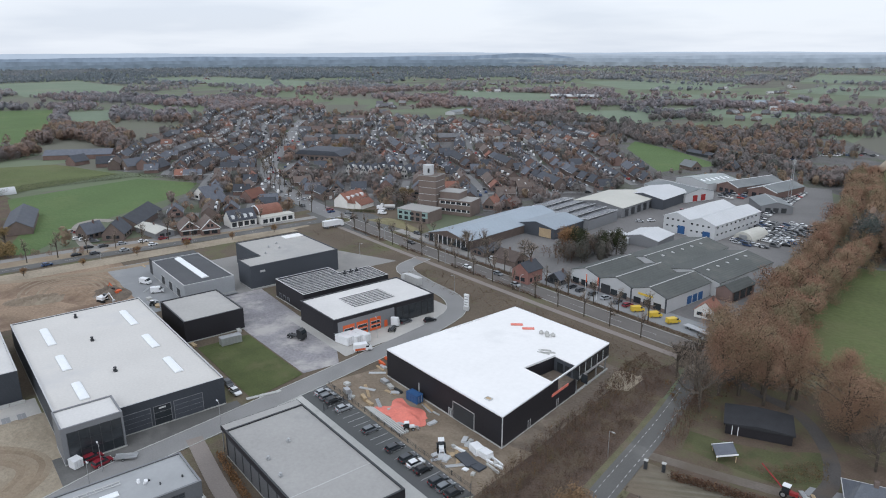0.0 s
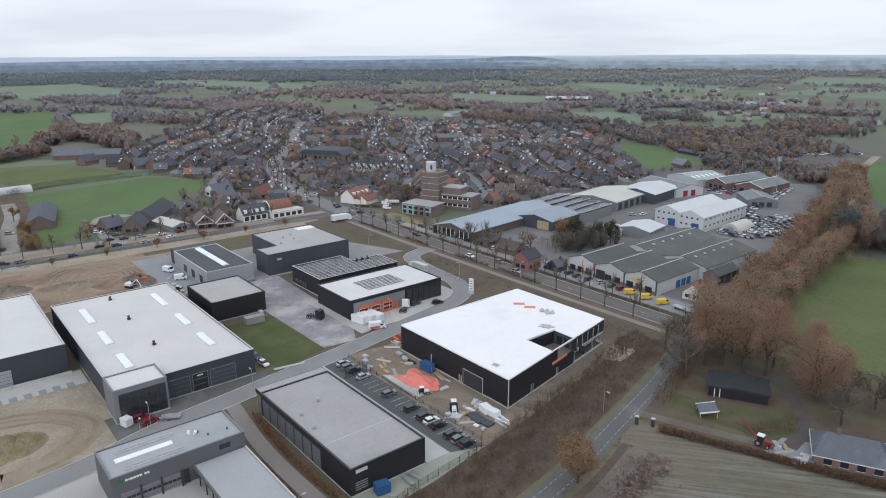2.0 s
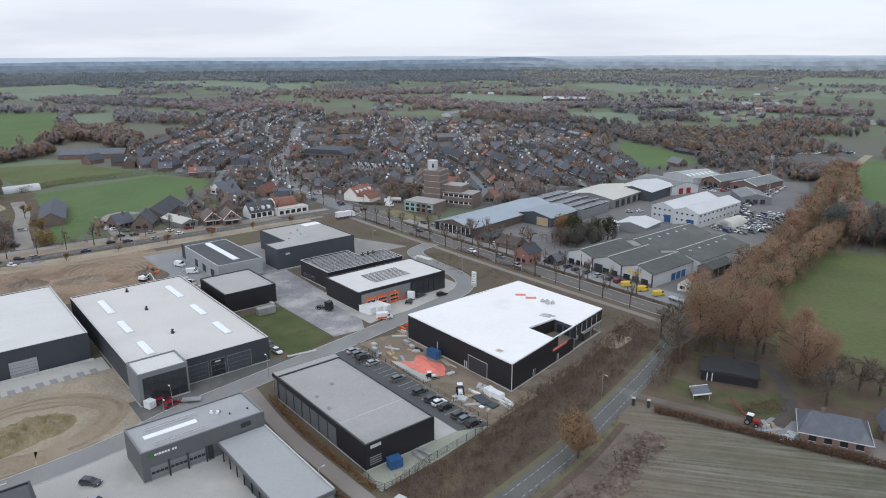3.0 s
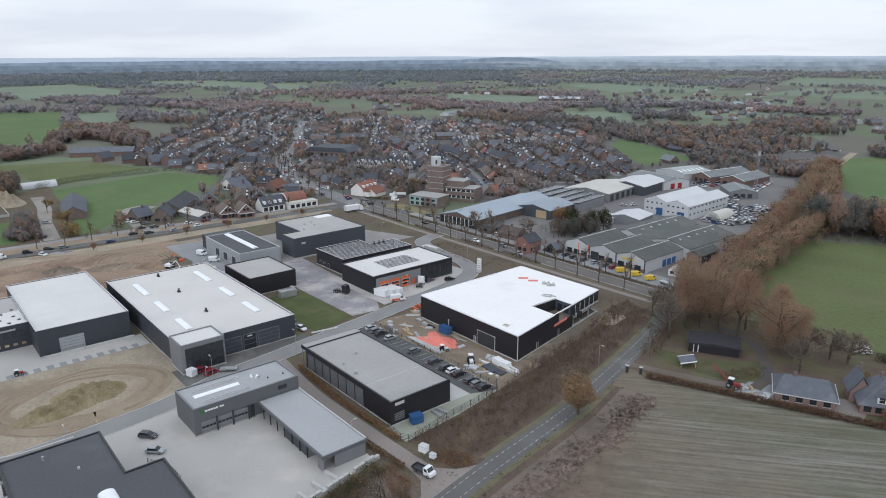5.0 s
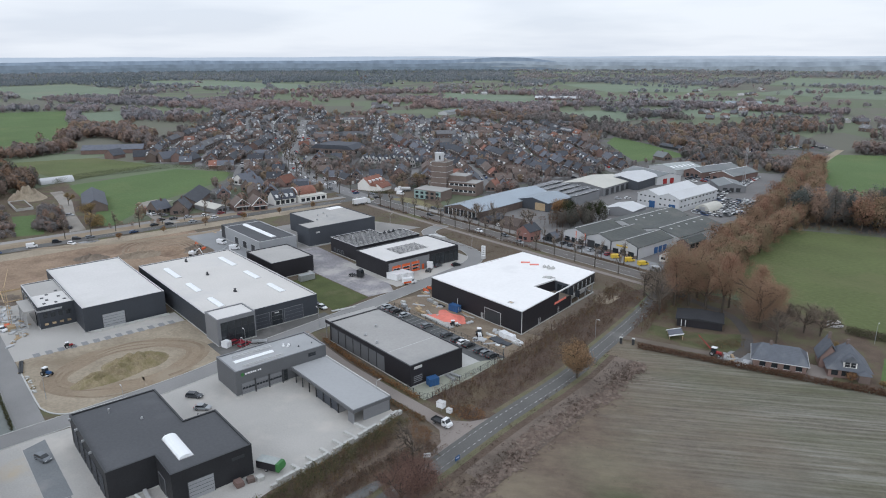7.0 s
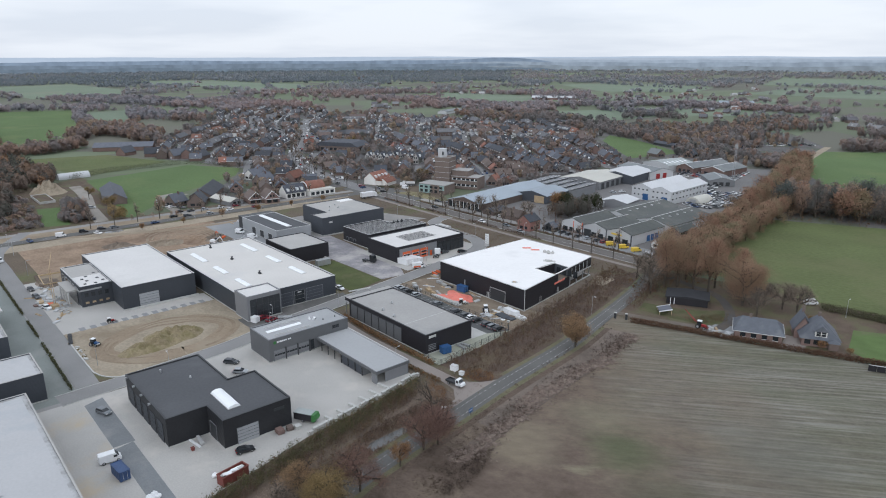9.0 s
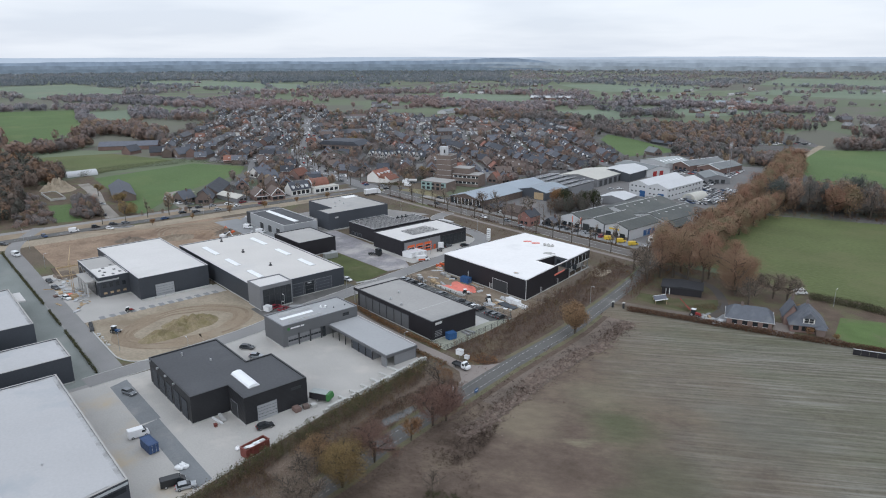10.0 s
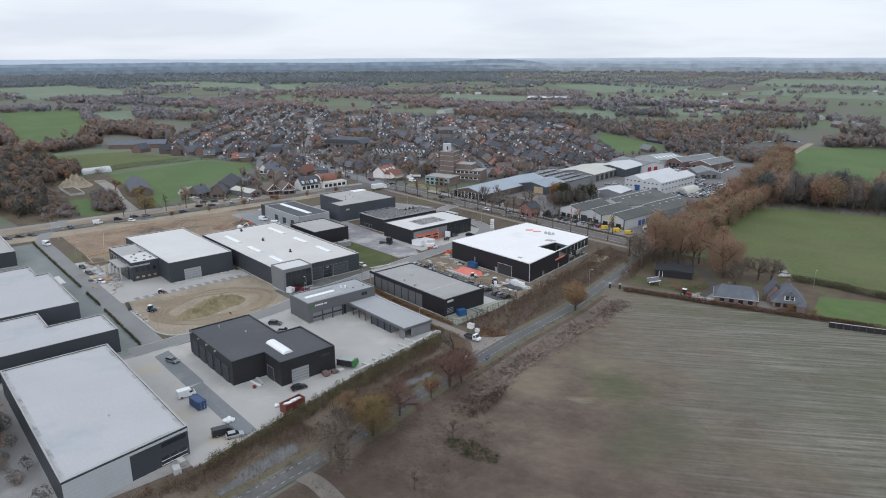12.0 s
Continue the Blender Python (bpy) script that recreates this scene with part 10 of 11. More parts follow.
def pickup_truck(label):
    ob = thing("flatbed_truck", label, "truck")
    cab = side_prism(shape(), [(0.6, 0.5), (0.6, 2.15), (0.75, 2.2), (1.6, 2.2), (2.1, 1.35), (2.75, 1.15), (2.8, 0.5)], -0.95, 0.95)
    part("cab", cab, PAINT["white"], ob)
    part("windscreen", side_prism(shape(), [(1.62, 2.14), (1.7, 2.14), (2.16, 1.4), (2.08, 1.38)], -0.82, 0.82), M["glass"], ob)
    for s in (-1, 1):
        part("side_window", box(shape(), 0.9, s * 0.94, 1.35, 1.65, s * 0.97, 2.0), M["glass"], ob)
    bed = shape()
    box(bed, -2.8, -1.0, 0.75, 0.5, 1.0, 0.9)
    part("bed", bed, M["trim_dark"], ob)
    for s in (-1, 1):
        part("side_board", box(shape(), -2.8, s * 1.0 - 0.04, 0.9, 0.5, s * 1.0 + 0.04, 1.3), M["trim_dark"], ob)
    part("tail_board", box(shape(), -2.86, -1.0, 0.9, -2.8, 1.0, 1.3), M["trim_dark"], ob)
    for x in (-1.8, 1.9):
        for y in (-0.85, 0.85):
            wheel(ob, x, y, 0.38)
    return ob


def lorry(label, box_mat, box_long=0.0, cab_mat=None, name="lorry"):
    ob = thing(name, label, "truck")
    cab = side_prism(shape(), [(0, 0.9), (0, 3.4), (0.5, 3.6), (1.7, 3.3), (2.2, 2.2), (2.3, 0.5), (0.4, 0.5)], -1.2, 1.2)
    part("cab", cab, cab_mat or PAINT["white"], ob)
    part("windscreen", side_prism(shape(), [(1.74, 3.2), (1.82, 3.2), (2.28, 2.2), (2.2, 2.15)], -1.05, 1.05), M["glass"], ob)
    part("chassis", box(shape(), -4.2, -0.5, 0.6, 0.2, 0.5, 0.95), M["trim_dark"], ob)
    part("fuel_tank", tube(shape(), (-1.8, 0.9, 0.7), (-0.4, 0.9, 0.7), 0.3, 0.3, 10), M["steel"], ob)
    for x in (1.3, -2.4, -3.5):
        for y in (-1.0, 1.0):
            wheel(ob, x, y, 0.5, 0.32)
    if box_long:
        t = part("cargo_box", box(shape(), -box_long - 0.3, -1.25, 1.1, -0.3, 1.25, 3.9), box_mat, ob)
        part("door", box(shape(), -box_long - 0.36, -1.1, 1.2, -box_long - 0.3, -0.02, 3.8), M["trim_pale"], t)
        part("door", box(shape(), -box_long - 0.36, 0.02, 1.2, -box_long - 0.3, 1.1, 3.8), M["trim_pale"], t)
        if box_long > 8:
            for x in (-box_long + 0.8, -box_long + 2.0):
                for y in (-1.0, 1.0):
                    wheel(ob, x, y, 0.5, 0.32)
    return ob


CAR_KINDS = (
    ("black", 4.4, "black hatchback parked on the paving", False), ("graphite", 4.6, "dark grey estate car parked outside", True), ("silver", 4.3, "silver hatchback parked outside", False),
    ("white", 4.3, "white hatchback parked outside", False), ("red", 4.4, "dark red estate car parked outside", True), ("blue", 4.4, "dark blue car parked outside", False), ("grey", 4.5, "mid-grey estate car parked outside", True))
NEAR_CARS = {c: car(c, long, lab, est) for c, long, lab, est in CAR_KINDS}
FAR_CARS = {c: car(c, long, lab, est, False) for c, long, lab, est in CAR_KINDS}
CARS = NEAR_CARS


def park(kind, x, y, turn, group=""):
    ob = copy_thing(CARS[kind] if kind in CARS else kind, pose(x, y, 0.03, 0, 0, turn))
    if group:
        ob["group"] = group
    return ob


for c, x in zip(("silver", "grey", "black", "silver", "grey", "graphite", "graphite", "white", "black", "graphite", "grey", "black"), (-146.8, -143.9, -141.2, -136.0, -123.2, -113.2, -108.0, -105.2, -102.4, -97.2, -94.6, -91.9)):
    park(c, x, 76.3, 90 + random.uniform(-3, 3), "cars parked behind the office hall")
for c, x, y, a in (("grey", -119.6, -39.6, 20), ("black", -79.2, -19.6, 80), ("graphite", -126.2, -2.2, 40), ("silver", -118.4, -3.0, 45), ("silver", -67.9, -43.6, 75), ("graphite", -167.4, 58.6, 0), ("white", -161.8, 58.3, 5),
                   ("red", -152.6, 21.3, 100), ("red", -149.2, 22.6, 105), ("black", -168.6, 129.3, 80), ("graphite", -172.8, 122.2, 95), ("graphite", -229, -34.5, 10), ("black", -240, -34.4, 5), ("white", -213.5, -34.0, 15),
                   ("graphite", -318, -50, 40), ("black", -318.6, -44, 40), ("graphite", -317.4, -38.6, 40)):
    park(c, x, y, a)
rng = np.random.default_rng(23)
names = list(CARS)
CARS = FAR_CARS
for x in np.arange(-172, -132, 5.4):
    park(names[rng.integers(0, 7)], x + rng.uniform(-1, 1), 192.4 + rng.uniform(-0.5, 0.5), 90 + rng.uniform(-12, 12), "cars before the trade sheds")
for i in range(5):
    for j in range(11):
        if rng.uniform() < 0.85:
            park(names[rng.choice([0, 1, 2, 3, 3, 5, 6])], -156 + 4.9 * i + j * 0.35 + rng.uniform(-0.4, 0.4), 303 + 5.4 * j + rng.uniform(-0.5, 0.5), 10 + rng.uniform(-8, 8), "rows of cars on the dealer's lot")
for k, (x, y) in enumerate([(-329, 53), (-326.5, 60), (-323.5, 72), (-325, 85), (-323, 100), (-321, 40), (-324.5, 20), (-339, 60), (-337, 66), (-336, 74), (-334, 83), (-333, 92)]):
    park(names[k % 7], x, y, 95 + rng.uniform(-4, 4), "cars on the byroad")
for k in range(6, 46, 3):
    if k < len(VILLAGE_STREET) - 1:
        a, b = VILLAGE_STREET[k], VILLAGE_STREET[k + 1]
        d = (b - a).normalized()
        for s in (-1.0, 1.0):
            if rng.uniform() < 0.75:
                q = a + Vector((-d.y, d.x)) * s * (2.0 if rng.uniform() < 0.6 else 3.8)
                park(names[rng.integers(0, 7)], q.x, q.y, math.degrees(math.atan2(d.y, d.x)), "cars on the village street")
for k, x in enumerate((-250, -205, -190, -176)):
    park(names[(k * 3) % 7], x, 177.2 if k % 2 else 181, 0, "cars on the through road")
for k in range(9):
    park(names[(k * 5 + 1) % 7], -262 + 9.2 * k, 193.6, 5 + rng.uniform(-4, 4), "cars by the service road")
for k, (x, y) in enumerate(((-258, 133), (-262, 92.6), (-258, 93), (-254, 92.4), (-336, 186), (-331, 184), (-322, 190), (-310, 186), (-313, 176), (-207, 300), (-204, 306), (-207, 340), (-200, 346), (-193, 290), (-186, 288))):
    park(names[k % 7], x, y, 40 + 30 * (k % 3))
for ob in (*NEAR_CARS.values(), *FAR_CARS.values()):
    for o in (*ob.children_recursive, ob):
        bpy.data.objects.remove(o)

white_van = van(PAINT["white"], "white panel van parked on the paving", 4.8)
white_van.matrix_basis = pose(-95.6, -44.6, 0.04, 0, 0, 85)
copy_thing(white_van, pose(-33.6, 180.6, 0.0, 0, 0, 50))
for x, y, a in ((-309, 204, 30), (-319, 210, 35), (-323, -6, 85)):
    copy_thing(white_van, pose(x, y, 0.06, 0, 0, a))
copy_thing(white_van, pose(-292, -37.5, 0.06, 0, 0, 15))
copy_thing(white_van, pose(-270, 66, 0.06, 0, 0, 30))
copy_thing(white_van, pose(-256.5, 66.5, 0.06, 0, 0, 70))
black_van = van(PAINT["black"], "long black van parked by the bank", 5.3, 2.05)
black_van.matrix_basis = pose(-70.7, -45.2, 0.04, 0, 0, 78)
yv = van(M["yellow"], "bright yellow breakdown van", 4.7, 2.0)
yv.matrix_basis = pose(-130, 191.4, 0.05, 0, 0, 60)
yv["group"] = "yellow breakdown vans"
for x, a in ((-123, 62), (-116, 66)):
    copy_thing(yv, pose(x, 191.6, 0.05, 0, 0, a))
livery = van(PAINT["white"], "white and orange van beside white containers", 5.6, 2.5)
livery.matrix_basis = pose(-163.2, 99.3, 0.04, 0, 0, 70)
part("stripe", box(shape(), -2.6, 0.97, 0.5, 0.6, 1.01, 1.2), M["orange"], livery)
part("stripe", box(shape(), -2.6, -1.01, 0.5, 0.6, -0.97, 1.2), M["orange"], livery)
fb = pickup_truck("white flatbed truck with a dark bed")
fb.matrix_basis = pose(-71.9, 39.4, 0.05, 0, 0, 10)
tr = lorry("dark tractor unit parked on the block paving", None, 0, PAINT["black"], "tractor_unit")
tr.matrix_basis = pose(-183.5, 88.2, 0.03, 0, 0, 25)
lo = lorry("white box lorry waiting at the junction", PAINT["white"], 9.0)
lo.matrix_basis = pose(-300.5, 171.5, 0.09, 0, 0, 88)
tow = lorry("tow truck carrying a white van", None, 0, PAINT["white"], "tow_truck")
tow.matrix_basis = pose(-171.6, 116.8, 0.03, 0, 0, 130)
ft = lorry("white lorry with a pale grey trailer behind the hall", M["trim_pale"], 8.0)
ft.matrix_basis = pose(-206, 146.6, 0.05, 0, 0, 182)
tk = lorry("white tank lorry parked beside the corner house", None, 0, PAINT["white"], "tank_lorry")
tk.matrix_basis = pose(-318, 211, 0.07, 0, 0, 225)
part("tank", tube(shape(), (-6.6, 0, 2.1), (-0.4, 0, 2.1), 1.05, 1.05, 14), M["trim_pale"], tk, "rounded pale tank")
part("tank_bed", box(shape(), -6.6, -0.9, 0.9, -0.4, 0.9, 1.15), M["trim_dark"], tk)
for x in (-5.6, -4.4):
    for y in (-1.0, 1.0):
        wheel(tk, x, y, 0.48, 0.3)
tl = thing("flat_trailer", "long grey flat trailer by the white house", "trailer", -106.5, 191.2, 0, -8)
part("deck", box(shape(), -5, -1.25, 0.9, 5, 1.25, 1.1), M["steel"], tl)
for x in (-3.8, -2.6):
    for y in (-1, 1):
        wheel(tl, x, y, 0.45, 0.3)
part("drawbar", box(shape(), 5, -0.1, 0.6, 7, 0.1, 0.75), M["trim_dark"], tl)
wb = thing("car_trailer", "low grey car trailer beside the red cars", "trailer", -148.2, 27.2, 0, 60)
part("deck", box(shape(), -2.4, -1.0, 0.5, 2.4, 1.0, 0.62), M["steel"], wb)
for y in (-1, 1):
    wheel(wb, -0.4, y, 0.3)
    part("side_rail", box(shape(), -2.4, y * 1.0 - 0.04, 0.62, 2.4, y * 1.0 + 0.04, 0.85), M["steel"], wb)


def container(label, x, y, turn, long, wide, high, material, name="shipping_container"):
    ob = thing(name, label, "container", x, y, 0.02, turn)
    bm = shape()
    n = max(6, int(long / 0.5))
    prof = []
    for i in range(n + 1):
        prof.append((-long / 2 + long * i / n, -wide / 2 - (0.05 if i % 2 else 0)))
    for i in range(n + 1):
        prof.append((long / 2 - long * i / n, wide / 2 + (0.05 if i % 2 else 0)))
    prism(bm, prof, 0.12, high)
    part("body", bm, material, ob)
    part("roof_rim", ring(shape(), rect(-long / 2 - 0.05, -wide / 2 - 0.08, long / 2 + 0.05, wide / 2 + 0.08), rect(-long / 2 + 0.1, -wide / 2 + 0.1, long / 2 - 0.1, wide / 2 - 0.1), high - 0.02, high + 0.08), material, ob)
    for s in (-1, 1):
        part("door", box(shape(), long / 2 + 0.02, s * wide / 4 - wide / 4 + 0.05, 0.25, long / 2 + 0.09, s * wide / 4 + wide / 4 - 0.05, high - 0.1), material, ob)
        part("lock_bar", box(shape(), long / 2 + 0.09, s * wide / 5 - 0.03, 0.25, long / 2 + 0.13, s * wide / 5 + 0.03, high - 0.1), M["trim_pale"], ob)
    return ob


container("blue shipping container on the grey strip", -88.2, -44.4, 5, 5.2, 2.2, 2.3, M["blue_old"])
container("small blue waste container behind the office hall", -90.0, 51.3, 80, 3.0, 2.2, 2.2, M["blue"], "waste_container")
container("blue builder's container against the new hall", -128.4, 93.2, 5, 4.2, 2.2, 2.3, M["blue"])
container("pale grey site cabin beside the lawn", -194.0, 70.0, 88, 6.4, 2.5, 2.5, M["steel"], "site_cabin")
for k in range(3):
    container("white swap container beside the orange doors", -171.8 + 0.8 * k, 97.6 + 2.7 * k, 12, 6.2, 2.4, 2.7, PAINT["white"], "swap_container")
container("white storage box beside the glazed corner", -151.8, 17.8, 20, 2.4, 2.0, 2.0, PAINT["white"], "storage_box")

# red skip with rubble bags
SK = thing("rubble_skip", "dark red rubble skip piled with white sheets", "skip", -70.9, -26.2, 0.02, 100)
part("body", ring(shape(), [(-3.2, -1.2), (3.2, -1.2), (3.2, 1.2), (-3.2, 1.2)], [(-3.0, -1.05), (3.0, -1.05), (3.0, 1.05), (-3.0, 1.05)], 0.1, 2.3), M["red_old"], SK)
part("floor", box(shape(), -3.0, -1.05, 0.1, 3.0, 1.05, 1.8), M["soil"], SK)
for k in range(7):
    part("rib", box(shape(), -3.05 + 1.0 * k, -1.32, 0.1, -2.93 + 1.0 * k, -1.2, 2.3), M["red_old"], SK)
part("rim", ring(shape(), rect(-3.3, -1.32, 3.3, 1.32), rect(-3.0, -1.05, 3.0, 1.05), 2.3, 2.42), M["red_old"], SK)


r = random.Random(8)
for k in range(9):
    ob = thing("insulation_sheet", "white insulation sheet lying in the skip", "building waste", -70.9 + r.uniform(-0.3, 0.3), -28.3 + 0.5 * k, 1.95 + 0.08 * (k % 3), 100 + r.uniform(-25, 25), "sheets in the skip")
    ob.rotation_euler[0] = radians(r.uniform(-14, 14))
    part("sheet", box(shape(), -0.7, -0.5, 0, 0.7, 0.5, 0.16), M["white"] if k % 4 else M["trim_pale"], ob)


def sack(x, y, z, s, material=None, name="rubble_sack", label="bulging white rubble sack", seed=0):
    r = random.Random(seed)
    bm = shape()
    bmesh.ops.create_icosphere(bm, subdivisions=2, radius=0.55 * s)
    for v in bm.verts:
        v.co *= 1 + r.uniform(-0.12, 0.12)
        v.co.z = max(v.co.z * 0.8, -0.3 * s)
    ob = thing(name, label, "sack", x, y, z + 0.3 * s, r.uniform(0, 90))
    part("body", bm, material or M["white"], ob)
    part("neck", tube(shape(), (0, 0, 0.3 * s), (0.05, 0, 0.55 * s), 0.2 * s, 0.12 * s, 7), material or M["white"], ob)


for k, (x, y, z) in enumerate(((-76.5, -41.2, 0), (-75.4, -41.8, 0), (-76.0, -42.4, 0), (-75.2, -40.8, 0), (-74.4, -28.9, 0))):
    sack(x, y, z, 1.25, seed=k)

# builders' yard
TP = thing("red_tarpaulin", "crumpled red tarpaulin spread over materials", "tarpaulin", -124.5, 87.0)
bm = shape()
m = 16
gv = [[None] * (m + 1) for _ in range(m + 1)]
for i in range(m + 1):
    for j in range(m + 1):
        a, b = i / m * 2 - 1, j / m * 2 - 1
        edge = 1 + 0.18 * math.sin(5 * math.atan2(b, a) + 1)
        peak = 1.7 * max(0, 1 - math.hypot(a + 0.1, b - 0.1) * 1.15)
        z = 0.08 + peak + 0.16 * abs(noise.noise((a * 4, b * 4, 0.3)))
        gv[i][j] = bm.verts.new((a * 6.6 * edge, b * 4.2 * edge, z))
for i in range(m):
    for j in range(m):
        bm.faces.new((gv[i][j], gv[i + 1][j], gv[i + 1][j + 1], gv[i][j + 1]))
part("sheet", bm, M["tarp"], TP)
for k in range(4):
    ob = thing("roof_beam", "long pale concrete beam on the site", "beam", -125.0, 81.0 + 0.55 * k, 0.05, -1.5 + k, "beams on the site")
    part("beam", box(shape(), -8.4 + 0.4 * k, -0.2, 0, 8.0, 0.2, 0.4), M["concrete_pale"], ob)
for k, (x, y, w, d, h, mt, lab) in enumerate((
    (-137.5, 83.4, 3.0, 1.0, 0.9, "timber", "stack of pale sawn timber"), (-134.2, 83.0, 2.6, 0.9, 0.7, "timber", "stack of pale sawn timber"), (-100.5, 90.2, 3.2, 2.4, 1.8, "white", "wrapped white pallet of insulation"),
    (-97.8, 90.6, 2.6, 2.2, 1.5, "white", "wrapped white pallet of insulation"), (-99.5, 86.2, 5.2, 3.0, 0.5, "slate", "stack of dark wall panels"), (-96.2, 86.5, 3.6, 2.6, 0.4, "slate", "stack of dark wall panels"),
    (-95.0, 91.2, 4.6, 0.5, 0.5, "white", "bundle of white profiles"), (-94.2, 89.9, 4.6, 0.5, 0.5, "white", "bundle of white profiles"), (-93.4, 88.6, 4.4, 0.6, 0.5, "concrete_pale", "bundle of pale profiles"),
    (-103.6, 87.6, 3.6, 0.7, 0.5, "white", "bundle of white profiles"), (-103.0, 85.0, 1.4, 1.2, 0.4, "timber", "small stack of timber"), (-97.0, 83.8, 1.4, 1.2, 0.3, "white", "small white wrapped package"),
    (-141.6, 92.8, 2.8, 1.4, 0.9, "steel", "pile of scaffold parts"), (-138.4, 92.4, 2.4, 1.2, 0.7, "concrete_pale", "pile of building blocks"), (-135.2, 92.8, 3.2, 0.8, 0.6, "trim_dark", "pile of dark pipes"),
    (-123.0, 93.6, 4.5, 0.7, 0.4, "timber", "row of timber planks"), (-120.4, 93.4, 4.0, 0.4, 0.3, "concrete_pale", "bundle of pale profiles"), (-143.4, 81.8, 2.2, 1.6, 1.2, "steel", "heap of steel brackets"),
    (-147.0, 84.0, 1.8, 1.4, 0.8, "concrete_pale", "pallet of pale blocks"), (-151.4, 98.4, 3.4, 0.6, 0.9, "orange", "orange plastic site barrier"), (-152.6, 101.4, 3.0, 0.6, 0.9, "orange", "orange plastic site barrier"),
    (-89.6, 57.6, 4.2, 1.0, 0.6, "steel", "stack of steel beams"), (-89.9, 59.6, 3.6, 0.9, 0.5, "steel", "stack of steel beams"), (-81.4, -9.6, 2.2, 1.8, 1.2, "brick_red", "pallet of red bricks"), (-81.2, -7.0, 1.6, 1.6, 1.0, "brick_brown", "pallet of brown bricks"),
    (-80.4, -5.2, 1.5, 1.5, 0.9, "concrete_pale", "pallet of pale blocks"), (-222, -34.2, 3.0, 1.6, 0.5, "timber", "loose heap of timber planks"), (-217, -32.0, 2.4, 1.8, 0.6, "orange", "heap of orange pipes"), (-212, -31.0, 2.8, 1.8, 0.6, "concrete_pale", "heap of building waste"),
    (-219, -36.6, 2.2, 1.4, 0.5, "brick_red", "pallet of red clay bricks"), (-62.5, -59.5, 2.4, 1.6, 1.4, "concrete_pale", "pale concrete box by the wall"), (-65.0, -57.5, 2.0, 1.4, 1.2, "concrete_pale", "pale concrete box by the wall"),
    (-91.0, -25.8, 5.2, 0.9, 0.7, "trim_pale", "stack of long pale profiles"), (-90.4, -27.3, 5.4, 0.5, 0.4, "white", "bundle of white profiles"), (-87.9, -28.6, 1.0, 0.8, 0.7, "red_old", "small faded red site generator"),
    (-246, 62.6, 2.4, 1.6, 0.8, "steel", "heap of steel parts"), (-250, 61.6, 2.2, 1.6, 1.0, "concrete_pale", "pallet of pale blocks"), (-241, 61.8, 2.6, 1.4, 0.8, "timber", "heap of old timber crates"), (-236.5, 62.4, 2.0, 1.6, 0.9, "concrete", "pallet of grey blocks"),
    (-228, 57.4, 3.0, 0.8, 0.5, "steel", "bundle of thin steel pipes"), (-199.5, 60.2, 3.0, 1.2, 0.6, "timber", "heap of timber offcuts"), (-201, 75.6, 2.4, 1.4, 0.9, "concrete_pale", "heap of pale stones"))):
    ob = thing("material_stack", lab, "building material", x, y, 0.02, (k * 37) % 24 - 12)
    rows_n = 2 + k % 3
    for j in range(rows_n):
        e = 0.06 * ((k + j) % 3)
        part("layer", box(shape(), -w / 2 + e, -d / 2 + e * 0.7, h * j / rows_n + 0.01, w / 2 - e * 0.6, d / 2 - e, h * (j + 1) / rows_n - 0.01), M[mt], ob)
# kerb stones at the lawn
for k in range(6):
    ob = thing("kerb_stone_pile", "row of loose pale kerb stones", "building material", -156.6 + 0.25 * k, 60.0 + 1.5 * k, 0.04, 80 + 8 * (k % 3), "kerb stones by the lawn")
    for j in range(3):
        part("stone", box(shape(), -0.8, -0.5 + 0.36 * j, 0, 0.8, -0.2 + 0.36 * j, 0.25), M["concrete_pale"], ob)


def machine(label, x, y, turn, color, bucket=True, s=1.0, name="tractor"):
    """A wheeled loader or tractor: hood, cab, four wheels, loader arm and bucket."""
    ob = thing(name, label, "tractor", x, y, 0.02, turn)
    part("hood", box(shape(), 0.2 * s, -0.45 * s, 0.8 * s, 1.9 * s, 0.45 * s, 1.5 * s), color, ob)
    part("cab", narrowed(box(shape(), -1.1 * s, -0.7 * s, 0.9 * s, 0.3 * s, 0.7 * s, 2.5 * s), 2.0 * s, 0.85), M["glass"], ob)
    part("cab_roof", box(shape(), -1.15 * s, -0.72 * s, 2.5 * s, 0.35 * s, 0.72 * s, 2.68 * s), M["white"], ob)
    for px, r in ((-0.7, 0.75), (1.4, 0.5)):
        for py in (-0.85, 0.85):
            wheel(ob, px * s, py * s, r * s, 0.4 * s)
    if bucket:
        for py in (-0.5, 0.5):
            part("loader_arm", tube(shape(), (0.3 * s, py * s, 1.5 * s), (2.7 * s, py * s, 0.6 * s), 0.08 * s, 0.08 * s, 6), color, ob)
        part("bucket", side_prism(shape(), [(2.6 * s, 0.2 * s), (3.4 * s, 0.15 * s), (2.75 * s, 0.9 * s)], -0.9 * s, 0.9 * s), M["steel"], ob)
    return ob


